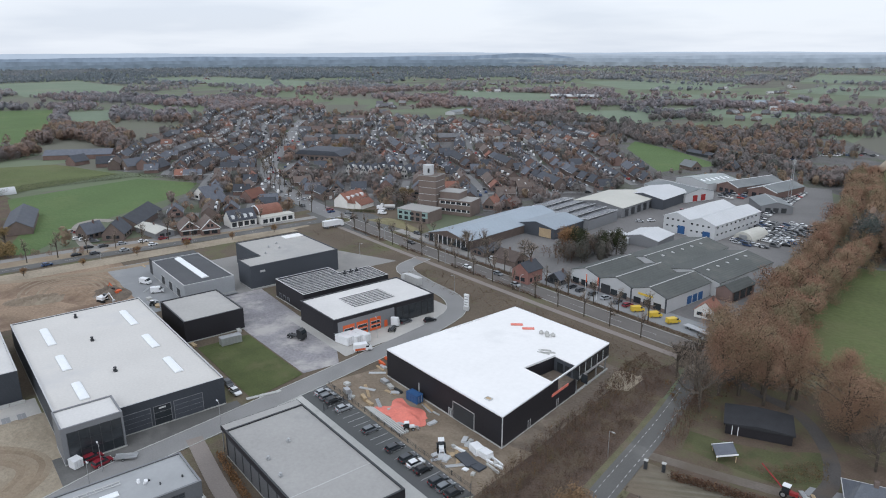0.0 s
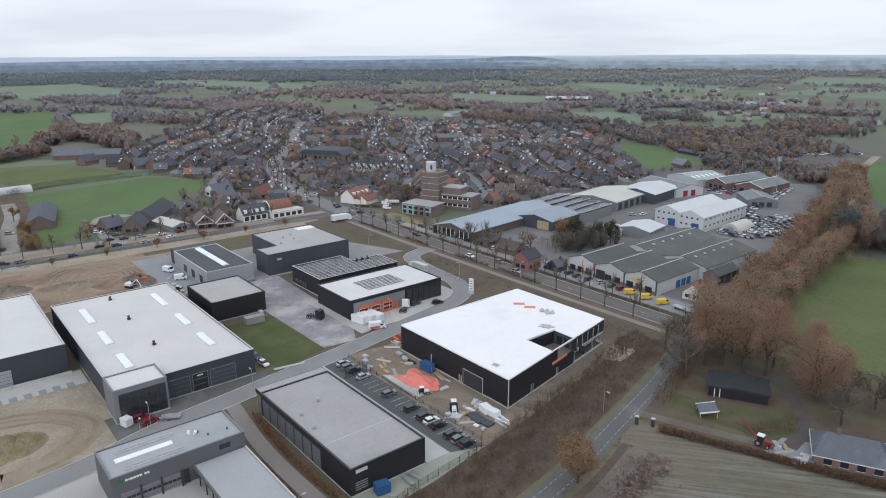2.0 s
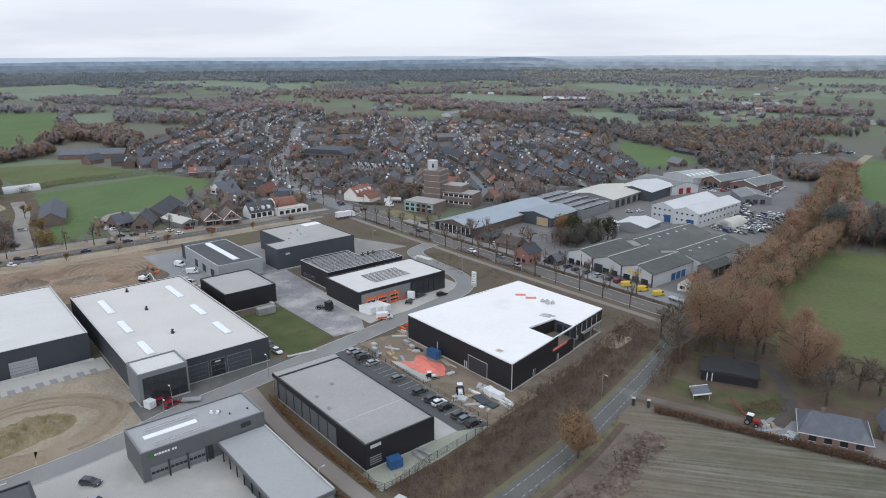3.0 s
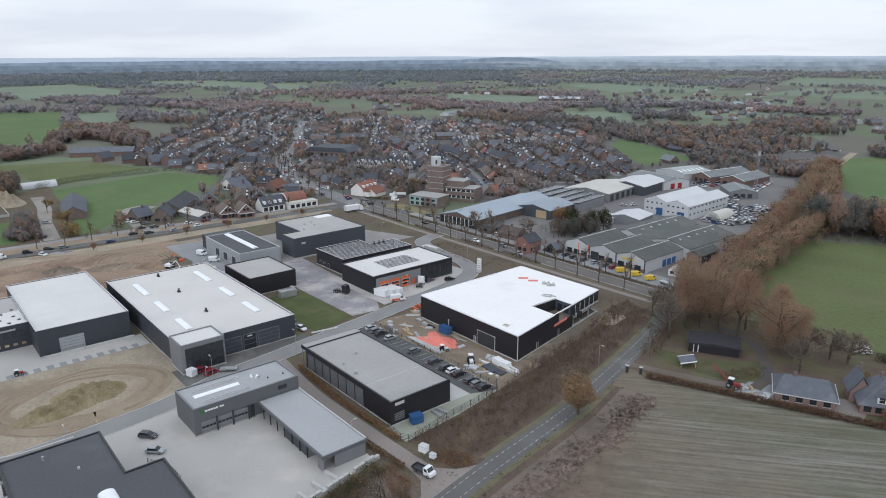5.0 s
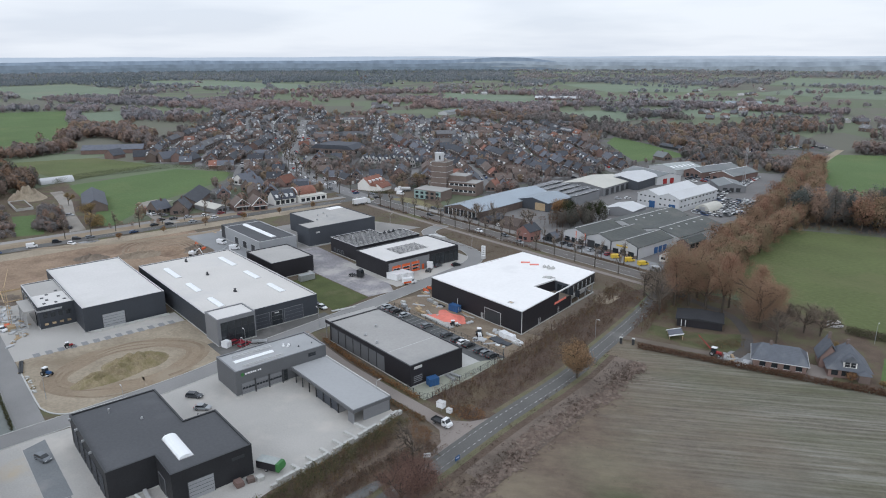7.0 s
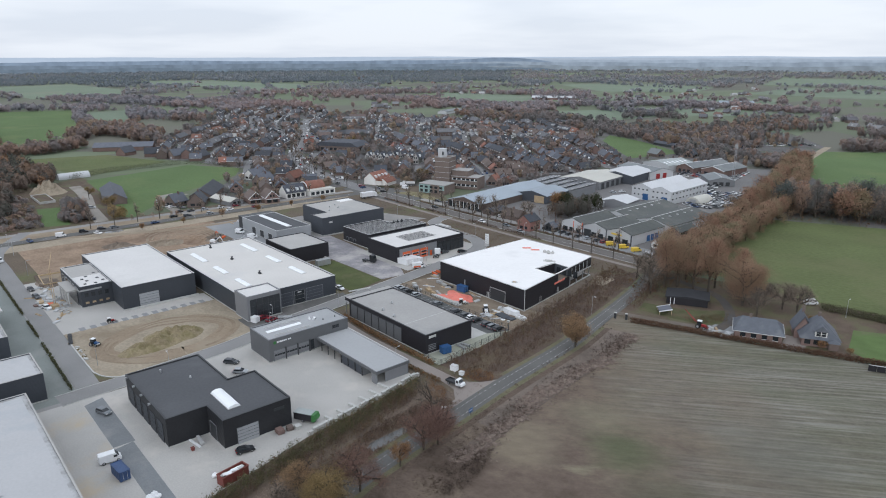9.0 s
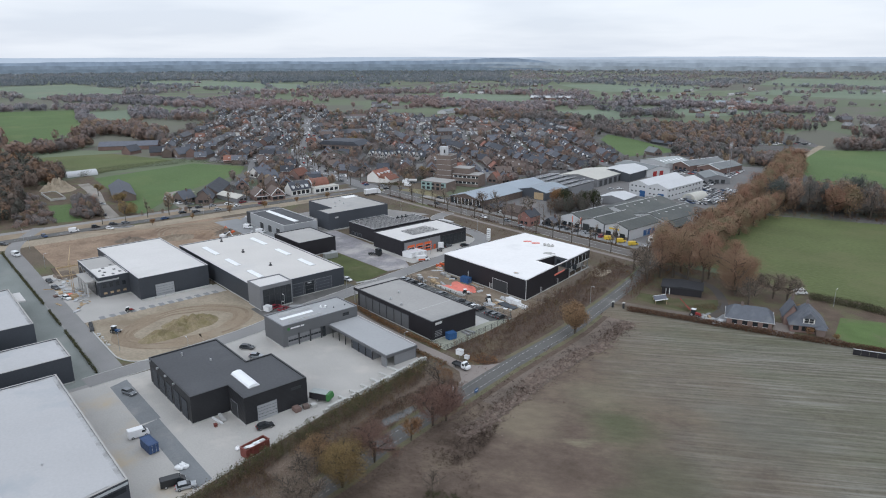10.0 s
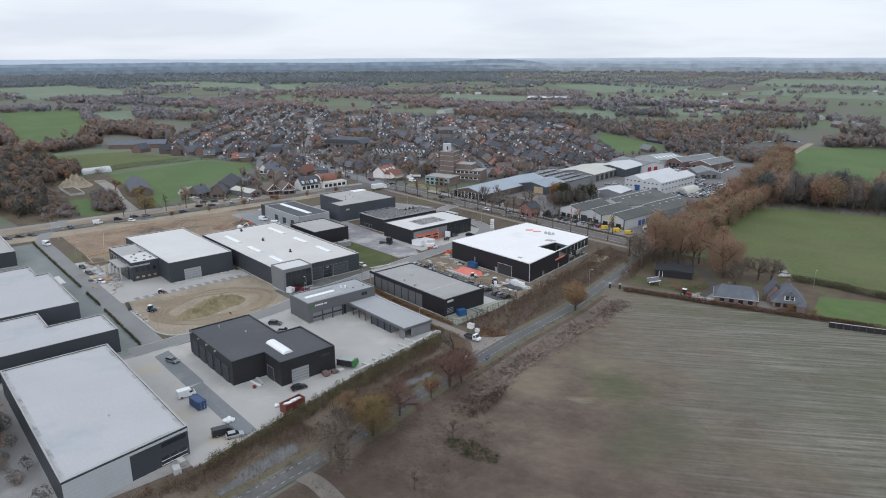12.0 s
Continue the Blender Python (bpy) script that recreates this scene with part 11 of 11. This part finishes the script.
def excavator(label, x, y, turn, color):
    ob = thing("excavator", label, "excavator", x, y, 0.02, turn)
    for py in (-1.1, 1.1):
        part("track", side_prism(shape(), [(-1.8, 0.15), (-1.5, 0.0), (1.5, 0.0), (1.8, 0.15), (1.8, 0.6), (1.5, 0.8), (-1.5, 0.8), (-1.8, 0.6)], py - 0.3, py + 0.3), M["rubber"], ob)
    part("body", box(shape(), -1.9, -1.2, 0.9, 1.0, 1.2, 2.0), color, ob)
    part("cab", box(shape(), 0.0, 0.2, 1.5, 1.5, 1.2, 2.9), M["glass"], ob)
    part("boom", tube(shape(), (0.9, -0.2, 1.7), (3.6, -0.2, 3.9), 0.25, 0.2, 6), color, ob)
    part("stick", tube(shape(), (3.6, -0.2, 3.9), (5.4, -0.2, 1.4), 0.2, 0.14, 6), color, ob)
    part("bucket", side_prism(shape(), [(5.1, 1.5), (5.8, 1.3), (5.6, 0.6), (5.0, 0.7)], -0.7, 0.3), M["steel"], ob)
    return ob


machine("white tractor with a loader on the site", -106.2, 84.4, -35, M["white"])
machine("small white loader beside the tarpaulin", -118.0, 83.6, 60, M["white"], True, 0.8)
machine("blue tractor at the edge of the plot", -167.0, -29.8, 30, M["blue"], False, 0.9)
machine("small red tractor on the paved strip", -184.2, -20.4, 90, M["red"], True, 0.7)
machine("white compact loader in the yard", -243.2, 61.0, 140, M["white"], True, 0.8)
excavator("white excavator on the sand", -259.0, 48.0, 30, M["white"])
excavator("orange excavator on the sand", -263.8, 53.6, 200, M["orange"])
machine("red telescopic loader by the garden hedge", -48.4, 129.0, 10, M["red"], True, 1.0)
part("mast", tube(shape(), (-1.0, 0, 1.5), (-5.8, 0.5, 5.2), 0.16, 0.12, 6), M["red"], bpy.data.objects[[o.name for o in scene.objects if o.name.startswith("tractor") and not o.name.startswith("tractor_")][-1]])

# green-ended trailer, gates, block wall
GT = thing("exhibition_trailer", "dark trailer with a pale green roof and bright green end", "trailer", -82.4, -1.8, 0.02, 30)
part("body", box(shape(), -2.8, -1.2, 0.6, 2.2, 1.2, 2.4), M["black"], GT)
part("roof", box(shape(), -2.8, -1.25, 2.4, 2.2, 1.25, 2.55), M["roof_sage"], GT)
part("front", side_prism(shape(), [(2.2, 0.6), (3.0, 0.6), (3.4, 1.4), (3.0, 2.5), (2.2, 2.5)], -1.22, 1.22), M["green"], GT)
for y in (-1.0, 1.0):
    wheel(GT, -0.4, y, 0.4)
for k in range(26):
    t = k / 25
    ob = thing("block", "pale stacked concrete block", "concrete block", -75.8 - 4.9 * t - 2.4 * t * t, -4.3 + 38.8 * t, 0, 97 + 7 * t, "block wall along the yard")
    part("block", box(shape(), -0.75, -0.4, 0, 0.72, 0.4, 0.8), M["concrete_pale"], ob)
    part("block", box(shape(), -0.72, -0.38, 0.81, 0.74, 0.38, 1.5 if k % 5 else 0.95), M["concrete_pale"], ob)
for k in range(6):
    ob = thing("block_bay", "low concrete bay wall in the yard", "concrete block", -77.0 - 0.55 * k - 0.12 * k * k, 2.9 + 4.1 * k, 0, 10, "bay walls in the yard")
    for j in range(3):
        part("block", box(shape(), -2.6 + 1.5 * j - 0.7, -0.35, 0, -2.6 + 1.5 * j + 0.7, 0.35, 0.8), M["concrete_pale"], ob)


def fence(label, line, high, step, material, rails=3, name="fence", solid=None):
    ob = thing(name, label, "fence")
    pts = smooth_line(line, step)
    for p in pts:
        part("post", box(shape(), p.x - 0.05, p.y - 0.05, 0, p.x + 0.05, p.y + 0.05, high), material, ob)
    for k in range(rails):
        z = high * (k + 1) / rails - 0.08
        part("rail", ribbon(shape(), pts, 0.05, z - 0.03, 0.0, 0.06), material, ob)
    return ob


fence("thin steel mesh fence round the end yard", [(-92.2, 44.2), (-84.2, 44.6), (-86.2, 58), (-88.6, 78), (-91, 80.2)], 1.9, 2.6, M["trim_dark"], 5)
fence("thin steel fence along the parking", [(-150, 80.0), (-120, 80.1), (-91, 80.2)], 1.2, 3.0, M["trim_dark"], 3)
fence("dark sliding gate across the car park", [(-138.8, 72.2), (-139.4, 79.6)], 1.9, 1.2, M["trim_dark"], 6, "sliding_gate")
fence("dark yard gate beside the workshop", [(-114.0, -6.0), (-108, -3.2), (-103, -2.6)], 2.0, 1.2, M["trim_dark"], 5, "yard_gate")
BW = thing("garden_wall", "long low black garden wall", "wall", 0, 136.5, 0, 25)
for k in range(12):
    part("panel", box(shape(), 2.2 * k, -0.1, 0, 2.2 * k + 2.1, 0.1, 1.8), M["black"], BW)
part("cap", box(shape(), 0, -0.16, 1.8, 26.4, 0.16, 1.9), M["trim_pale"], BW)

# bays of dark slabs
for k in range(13):
    ob = thing("parking_slab", "square dark paved parking bay", "paving", -183.6 - 2.2, -30.2 + 3.42 * k, 0.012, 0, "row of parking slabs")
    for i in range(2):
        for j in range(2):
            part("slab", box(shape(), 1.6 * i, 0.95 * j, -0.01, 1.6 * i + 1.56, 0.95 * j + 0.92, 0.02 + 0.006 * ((i + j + k) % 2)), M["pavers_grey"], ob)
KL = thing("kerb_wall", "long pale kerb wall beside the loading hall", "kerb", -192.2, -12.0)
for k in range(7):
    part("block", box(shape(), 0, 3.7 * k, 0, 0.5, 3.7 * k + 3.5, 0.7), M["concrete_pale"], KL)
bm = shape()
for i in range(24):
    box(bm, -150 + 2.5 * i - 0.05, 74, 0.004, -150 + 2.5 * i + 0.05, 79, 0.016)
tagged(part("bay_lines", bm, M["line_paint"], None), "thin white parking lines", "road marking", "", "structure")


# heaps of sand and earth
def heap(label, x, y, turn, a, b, h, material, seed, name="sand_heap"):
    ob = thing(name, label, "heap", x, y, -0.05, turn)
    m = 30
    V, F = [], []
    for i in range(m + 1):
        for j in range(m + 1):
            u, v = i / m * 2 - 1, j / m * 2 - 1
            d = math.hypot(u, v)
            z = h * max(0, 1 - d ** 1.6) * (0.72 + 0.75 * noise.noise((u * a * 0.55 + seed, v * b * 0.4, 0.2))) + 0.3 * h * max(0, 1 - d) * noise.noise((u * 9, v * 9 + seed, 0.7))
            V.append((u * a, v * b, max(z, 0) - (0.05 if d > 0.96 else 0)))
    for i in range(m):
        for j in range(m):
            k = i * (m + 1) + j
            F.append((k, k + 1, k + m + 2, k + m + 1))
    o = link_mesh("mound", V, F, material, ob)
    return ob


heap("long grassy mound of sand on the plot", -154.5, -15.5, 8, 5.0, 11.5, 2.9, M["sand_weedy"], 1)
heap("weedy sand mound on the plot", -160.5, -7.5, -6, 5.0, 9.5, 2.6, M["sand_weedy"], 5)
heap("low crest of tipped sand on the plot", -157.0, -4.0, 30, 4.5, 6.5, 2.4, M["sand_weedy"], 8)
for k, (ra, rb, wide, start, turns, tone) in enumerate(((14.2, 19.5, 7.0, 0, 21, "sand_worn"), (11.6, 17.2, 1.1, 3, 15, "sand_dark"), (14.0, 19.0, 0.7, 8, 12, "sand_dark"), (16.2, 21.0, 1.3, 1, 14, "sand_dark"), (18.0, 22.4, 0.6, 14, 9, "sand_dark"))):
    loop = [(-158.5 + (ra + 0.7 * math.sin(1.9 * i + k)) * math.cos(i * 0.314), -9.5 + (rb + 0.6 * math.cos(1.3 * i)) * math.sin(i * 0.314)) for i in range(start, start + turns)]
    tagged(part("wheel_track", ribbon(shape(), smooth_line(loop, 1.5), wide, 0.006 + 0.004 * k), M[tone], None), "curved worn wheel track in the sand", "track", "", "structure")
heap("dark heap of dug earth", -265, 52, 10, 9, 7, 3.4, M["soil"], 2, "earth_heap")
heap("yellow heap of cleared sand", -272, 44, 20, 16, 9, 1.5, M["sand"], 3)
heap("pale conical sand heap at the farm", -457, 15, 0, 13, 11, 8.0, M["sand_pale"], 4)
heap("low dark earth heap", -246, -27, 0, 8, 5, 1.0, M["soil"], 6, "earth_heap")
tn = thing("silage_tunnel", "white half-round silage tunnel", "tunnel", -509, 42, 0, 5)
part("cover", side_prism(shape(), [(-4.5 * math.cos(math.pi * i / 10), 4.2 * math.sin(math.pi * i / 10)) for i in range(11)], -11, 11), M["white_clad"], tn)

# site crane beside the loading office
CR = thing("mobile_crane", "pale orange lattice crane at the building site", "crane", -212.5, -31.5, 0, 0)
part("base", box(shape(), -1.5, -1.2, 0, 1.5, 1.2, 1.4), M["timber"], CR)
bm = shape()
for sx, sy in ((-0.3, -0.3), (0.3, -0.3), (0.3, 0.3), (-0.3, 0.3)):
    tube(bm, (sx, sy, 1.4), (sx, sy, 15), 0.05, 0.05, 4)
for k in range(13):
    tube(bm, (-0.3, -0.3, 1.4 + k), (0.3, 0.3, 2.4 + k), 0.03, 0.03, 4)
part("mast", bm, M["timber"], CR)
part("jib", tube(shape(), (0, 0, 15), (-9, 3, 18.5), 0.14, 0.08, 5), M["timber"], CR)


# lamps and posts
def kerb(label, line, width=0.25, high=0.14):
    """A kerb of pale concrete along a flowing line."""
    pts = smooth_line(line, 1.0)
    lefts, rights = [], []
    for i, p in enumerate(pts):
        d = (pts[min(i + 1, len(pts) - 1)] - pts[max(i - 1, 0)]).normalized()
        lefts.append((p.x - d.y * width / 2, p.y + d.x * width / 2))
        rights.append((p.x + d.y * width / 2, p.y - d.x * width / 2))
    bm = shape()
    rows = [[bm.verts.new((x, y, z)) for x, y in side] for side, z in ((lefts, -0.05), (lefts, high), (rights, high), (rights, -0.05))]
    for a, b in zip(rows, rows[1:]):
        for i in range(len(pts) - 1):
            bm.faces.new((a[i], b[i], b[i + 1], a[i + 1]))
    return tagged(part("kerb", bm, M["concrete_pale"], None), label, "kerb", "", "structure")


kerb("pale concrete kerb round the plot's corner", [(-176, -35.3), (-150, -35.3), (-145.5, -34.9), (-141.8, -33.5), (-139.2, -31), (-138.1, -27), (-138, -16)], 0.4)
r = np.random.default_rng(77)
for k in range(16):
    x = r.uniform(-172, -157)
    ob = thing("rubble", "pale lump of broken concrete at the plot's edge", "rubble", x, -34.4 + r.normal() * 0.5, -0.02, r.uniform(0, 360), "rubble along the plot")
    a = r.uniform(0.25, 0.75)
    part("lump", prism(shape(), [(a * r.uniform(0.6, 1.1) * math.cos(1.05 * j), a * r.uniform(0.5, 0.9) * math.sin(1.05 * j)) for j in range(6)], 0, a * r.uniform(0.5, 0.9)), M["concrete_pale"] if k % 3 else M["sand_weedy"], ob)


def street_lamp(x, y, turn, high=8.0, group="street lamps"):
    ob = thing("street_lamp", "slim grey street lamp with one arm", "street lamp", x, y, 0, turn, group)
    part("pole", tube(shape(), (0, 0, 0), (0, 0, high), 0.09, 0.05, 8), M["steel"], ob)
    part("arm", tube(shape(), (0, 0, high), (0.9, 0, high + 0.15), 0.04, 0.04, 6), M["steel"], ob)
    part("lamp_head", box(shape(), 0.7, -0.14, high + 0.06, 1.5, 0.14, high + 0.2), M["trim_pale"], ob)
    return ob


lamp0 = street_lamp(-148.0, 49.0, 180, 6.5)
for x, y, a in ((-146.5, 21.9, 180), (-131.4, -18.5, 180), (-151.0, -33.0, 90), (-141.8, 18.4, 0), (-91.5, 33.4, 90), (-80.6, 112.0, 0), (-168.5, 108, 160), (-186, 154.6, 250), (-246, 150, 20), (-300, -30.5, 90), (-262, -31.5, 90), (-20, 176, 90), (30, 180, 90),
                (-315, 60, 180), (-315, 100, 180), (-314, 140, 180), (-316, 10, 180), (-316, -30, 180), (-262, 174, 90), (-215, 173.5, 90), (-170, 173.5, 90), (-128, 173.5, 90)):
    copy_thing(lamp0, pose(x, y, 0, 0, 0, a))
for x in (-151.5, -146.2):
    ob = thing("flagpole", "white flagpole with a furled banner", "flagpole", x, 189.0, 0, 0, "flagpoles before the sheds")
    part("pole", tube(shape(), (0, 0, 0), (0, 0, 9), 0.07, 0.04, 6), M["white"], ob)
    part("banner", box(shape(), 0.05, -0.03, 5.6, 0.5, 0.03, 8.8), M["orange"], ob)
ST = thing("sign_tower", "tall white estate sign tower by the street", "sign", -168.6, 145.6, 0, 20)
part("panel", box(shape(), -0.9, -0.35, 1.4, 0.9, 0.35, 6.0), M["white"], ST)
part("base", box(shape(), -1.0, -0.5, 0, 1.0, 0.5, 1.4), M["trim_pale"], ST)
for k in range(4):
    part("text_bar", box(shape(), -0.65, -0.38, 2.0 + 1.0 * k, 0.65, -0.35, 2.25 + 1.0 * k), M["grey_clad"], ST)
for x, y, z, s in ((-77.2, 43.6, 1.3, 0.98), (-74.8, 44.3, 0.5, 0.66)):
    ob = thing("white_cabinet", "white utility cabinet on a post", "cabinet", x, y, 0, 15)
    part("post", tube(shape(), (0, 0, 0), (0, 0, z), 0.08, 0.08, 6), M["steel"], ob)
    part("box", box(shape(), -s, -s * 0.8, z, s, s * 0.8, z + 1.5 * s), M["white"], ob)
    part("lid", box(shape(), -s - 0.06, -s * 0.8 - 0.06, z + 1.5 * s, s + 0.06, s * 0.8 + 0.06, z + 1.5 * s + 0.08), M["trim_pale"], ob)
for x, y in ((-69.4, 116.8), (-72.6, 114.8)):
    ob = thing("gate_pillar", "dark gate pillar with a pale cap", "pillar", x, y, 0, 20, "gate pillars of the drive")
    part("shaft", box(shape(), -0.35, -0.35, 0, 0.35, 0.35, 2.0), M["trim_dark"], ob)
    part("cap", box(shape(), -0.45, -0.45, 2.0, 0.45, 0.45, 2.15), M["concrete_pale"], ob)
SH = thing("garden_shelter", "low grey-roofed garden shelter with white edges", "shelter", -64.2, 132.4, 0, 42)
part("roof", side_prism(shape(), [(-2.2, 1.2), (2.2, 2.1), (2.2, 2.25), (-2.2, 1.35)], -2.4, 2.4), M["tile_grey"], SH)
for y in (-2.5, 2.4):
    part("verge_board", side_prism(shape(), [(-2.3, 1.1), (2.3, 2.05), (2.3, 2.4), (-2.3, 1.45)], y, y + 0.12), M["white"], SH)
for x in (-2, 2):
    for y in (-2.1, 2.1):
        part("post", box(shape(), x - 0.08, y - 0.08, 0, x + 0.08, y + 0.08, 1.4), M["timber"], SH)
MAST = thing("radio_mast", "slender lattice radio mast behind the sheds", "mast", -177, 404)
bm = shape()
for sx, sy in ((-1, -0.6), (1, -0.6), (0, 1.1)):
    tube(bm, (sx, sy, 0), (sx * 0.4, sy * 0.4, 27), 0.12, 0.09, 5)
for k in range(18):
    t = k / 18
    f = 1 - 0.6 * t
    tube(bm, (-f, -0.6 * f, 27 * t), (f, -0.6 * f, 27 * t + 2), 0.05, 0.05, 4)
    tube(bm, (f, -0.6 * f, 27 * t), (0, 1.1 * f, 27 * t + 2), 0.05, 0.05, 4)
part("lattice", bm, M["steel"], MAST)
for k in range(3):
    part("antenna", box(shape(), -1.0 + k * 0.9, -0.8, 23.6, -0.7 + k * 0.9, -0.5, 26.4), M["trim_pale"], MAST)
MAST2 = thing("chimney_pole", "thin dark pole among the houses", "pole", -331, 356)
part("pole", tube(shape(), (0, 0, 0), (0, 0, 20), 0.25, 0.15, 8), M["trim_dark"], MAST2)

# loose things on the new roof
for k, (x, y) in enumerate(((-124.8, 136.8), (-123.4, 137.6), (-122.2, 136.6), (-121.4, 138.0))):
    sack(x, y, T, 1.3, M["concrete"], "sheet_bundle", "bundle wrapped in grey sheet on the roof", 30 + k)
for x, y, w, d in ((-134.2, 136.0, 3.6, 1.4), (-129.8, 136.5, 3.6, 1.4)):
    ob = thing("red_sheet_stack", "stack of pale red sheets on the roof", "building material", x, y, T - 0.03, 48)
    part("sheet", box(shape(), -w / 2, -d / 2, 0, w / 2, d / 2, 0.12), M["tarp"], ob)
    part("sheet", box(shape(), -w / 2 + 0.2, -d / 2 - 0.1, 0.13, w / 2 - 0.1, d / 2 - 0.1, 0.2), M["tarp"], ob)
for x, y, a in ((-115.2, 127.4, 20), (-114.2, 128.6, 50), (-116.0, 128.9, 35)):
    ob = thing("roof_timber", "grey timber lying on the new roof", "building material", x, y, T - 0.03, a)
    part("plank", box(shape(), -1.8, -0.15, 0, 1.8, 0.15, 0.15), M["concrete"], ob)
    part("plank", box(shape(), -1.2, 0.3, 0, 1.6, 0.55, 0.2), M["concrete"], ob)
ob = thing("roof_hatch", "low pale roof hatch on the new roof", "hatch", -105.9, 98.6, T - 0.03, 10)
part("frame", ring(shape(), rect(-0.9, -0.7, 0.9, 0.7), rect(-0.7, -0.5, 0.7, 0.5), 0, 0.25), M["trim_pale"], ob)
part("cover", box(shape(), -0.7, -0.5, 0, 0.7, 0.5, 0.2), M["timber"], ob)

# odds and ends on the building site
PLANK = thing("plank_stack", "small stack of sawn planks lying on the ground", "planks")
for k in range(4):
    part("plank", box(shape(), -1.9 + 0.1 * (k % 2), -0.42 + 0.2 * k, 0.0, 1.9 + 0.1 * (k % 3), -0.25 + 0.2 * k, 0.12 + 0.05 * (k % 2)), M["timber"], PLANK)
PALLET = thing("pallet", "wooden pallet loaded with grey blocks", "pallet")
for k in range(5):
    part("slat", box(shape(), -0.6, -0.4 + 0.17 * k, 0.1, 0.6, -0.28 + 0.17 * k, 0.14), M["timber"], PALLET)
part("load", box(shape(), -0.5, -0.38, 0.14, 0.5, 0.38, 0.7), M["concrete"], PALLET, "grey building blocks")
PIPES = thing("pipe_bundle", "bundle of grey drain pipes lying on the soil", "pipes")
for k in range(5):
    part("pipe", tube(shape(), (-2.4, -0.4 + 0.2 * k, 0.1), (2.4, -0.4 + 0.2 * k, 0.1), 0.1, 0.1, 6), M["steel"], PIPES)
SHEET = thing("sheet_pile", "pile of pale insulation boards on the ground", "boards")
for k in range(3):
    part("board", box(shape(), -1.2 + 0.1 * k, -0.6, 0.14 * k, 1.2 + 0.05 * k, 0.6, 0.14 * k + 0.12), M["white_clad"], SHEET)
rs = np.random.default_rng(77)
for k in range(124):
    kind = (PLANK, PALLET, PIPES, SHEET)[k % 4]
    if k >= 76:
        x, y = rs.normal(-218, 9), -31.5 + rs.normal(0, 2.6)
        if y > -25.5:
            y = -29.0
    elif k >= 66:
        x, y = rs.uniform(-46, -39), rs.uniform(128.5, 132.5)
    elif k >= 46:
        x, y = rs.uniform(-243, -200), rs.uniform(-33, -27.8)
    elif k < 30:
        x, y = rs.uniform(-146, -93), rs.uniform(81, 94)
    elif k < 38:
        x, y = rs.uniform(-151, -147), rs.uniform(92, 140)
    else:
        x, y = rs.uniform(-300, -262), rs.uniform(60, 92)
        if -284 < x < -238 and y > 69:
            x = rs.uniform(-299, -286)
    o = copy_thing(kind, pose(x, y, 0.0, 0, 0, rs.uniform(0, 180)))
    o["group"] = "building materials lying about"
for kind in (PLANK, PALLET, PIPES, SHEET):
    for o in (*kind.children_recursive, kind):
        bpy.data.objects.remove(o)

# signs by the road fork
for x, y, turn, blue in ((-57.2, 31.5, 100, True), (-62.5, 27.0, 60, False)):
    ob = thing("road_sign", "blue and white road sign on two posts" if blue else "white marker sign on a post", "sign", x, y, 0, turn)
    for k in (-0.5, 0.5):
        part("post", tube(shape(), (k, 0, 0), (k, 0, 1.9), 0.05, 0.05, 6), M["steel"], ob)
    part("panel", box(shape(), -0.8, -0.06, 0.8, 0.8, 0.0, 1.9), M["blue"] if blue else M["white"], ob)
    part("stripe", box(shape(), -0.6, -0.09, 1.3, 0.6, -0.06, 1.5), M["white"] if blue else M["trim_dark"], ob)

# foundation trench dug in the cleared sand
TR = thing("formwork_trench", "timber-edged foundation trench in the sand", "trench", -250, -24, 0, -3)
part("board", ring(shape(), rect(-7.5, -5.0, 7.5, 5.0), rect(-7.2, -4.7, 7.2, 4.7), 0, 0.7), M["timber"], TR)
part("earth", ring(shape(), rect(-9.0, -6.4, 9.0, 6.4), rect(-7.6, -5.1, 7.6, 5.1), -0.05, 0.35), M["soil_dark"], TR, "dark dug earth")
part("slab", box(shape(), -7.2, -4.7, -0.05, 7.2, 4.7, 0.12), M["sand_worn"], TR)
DP = thing("pipe_rack", "dark rack of drain pipes at the plot's corner", "pipes", -177, -34.6, 0, -10)
for k in range(6):
    part("pipe", tube(shape(), (-4.5, -0.5 + 0.2 * k, 0.3 + 0.18 * (k % 2)), (4.5, -0.5 + 0.2 * k, 0.3 + 0.18 * (k % 2)), 0.13, 0.13, 6), M["trim_dark"], DP)
for x in (-3.5, 3.5):
    part("trestle", box(shape(), x - 0.1, -0.8, 0, x + 0.1, 0.8, 0.3), M["timber"], DP)
heap("mound of brown dug-out soil on the building plot", -276, 30, 70, 12, 6, 2.0, M["site_earth"], 41, "earth_heap")
heap("mound of brown dug-out soil on the building plot", -285, 11, 60, 8, 5, 2.6, M["soil"], 42, "earth_heap")
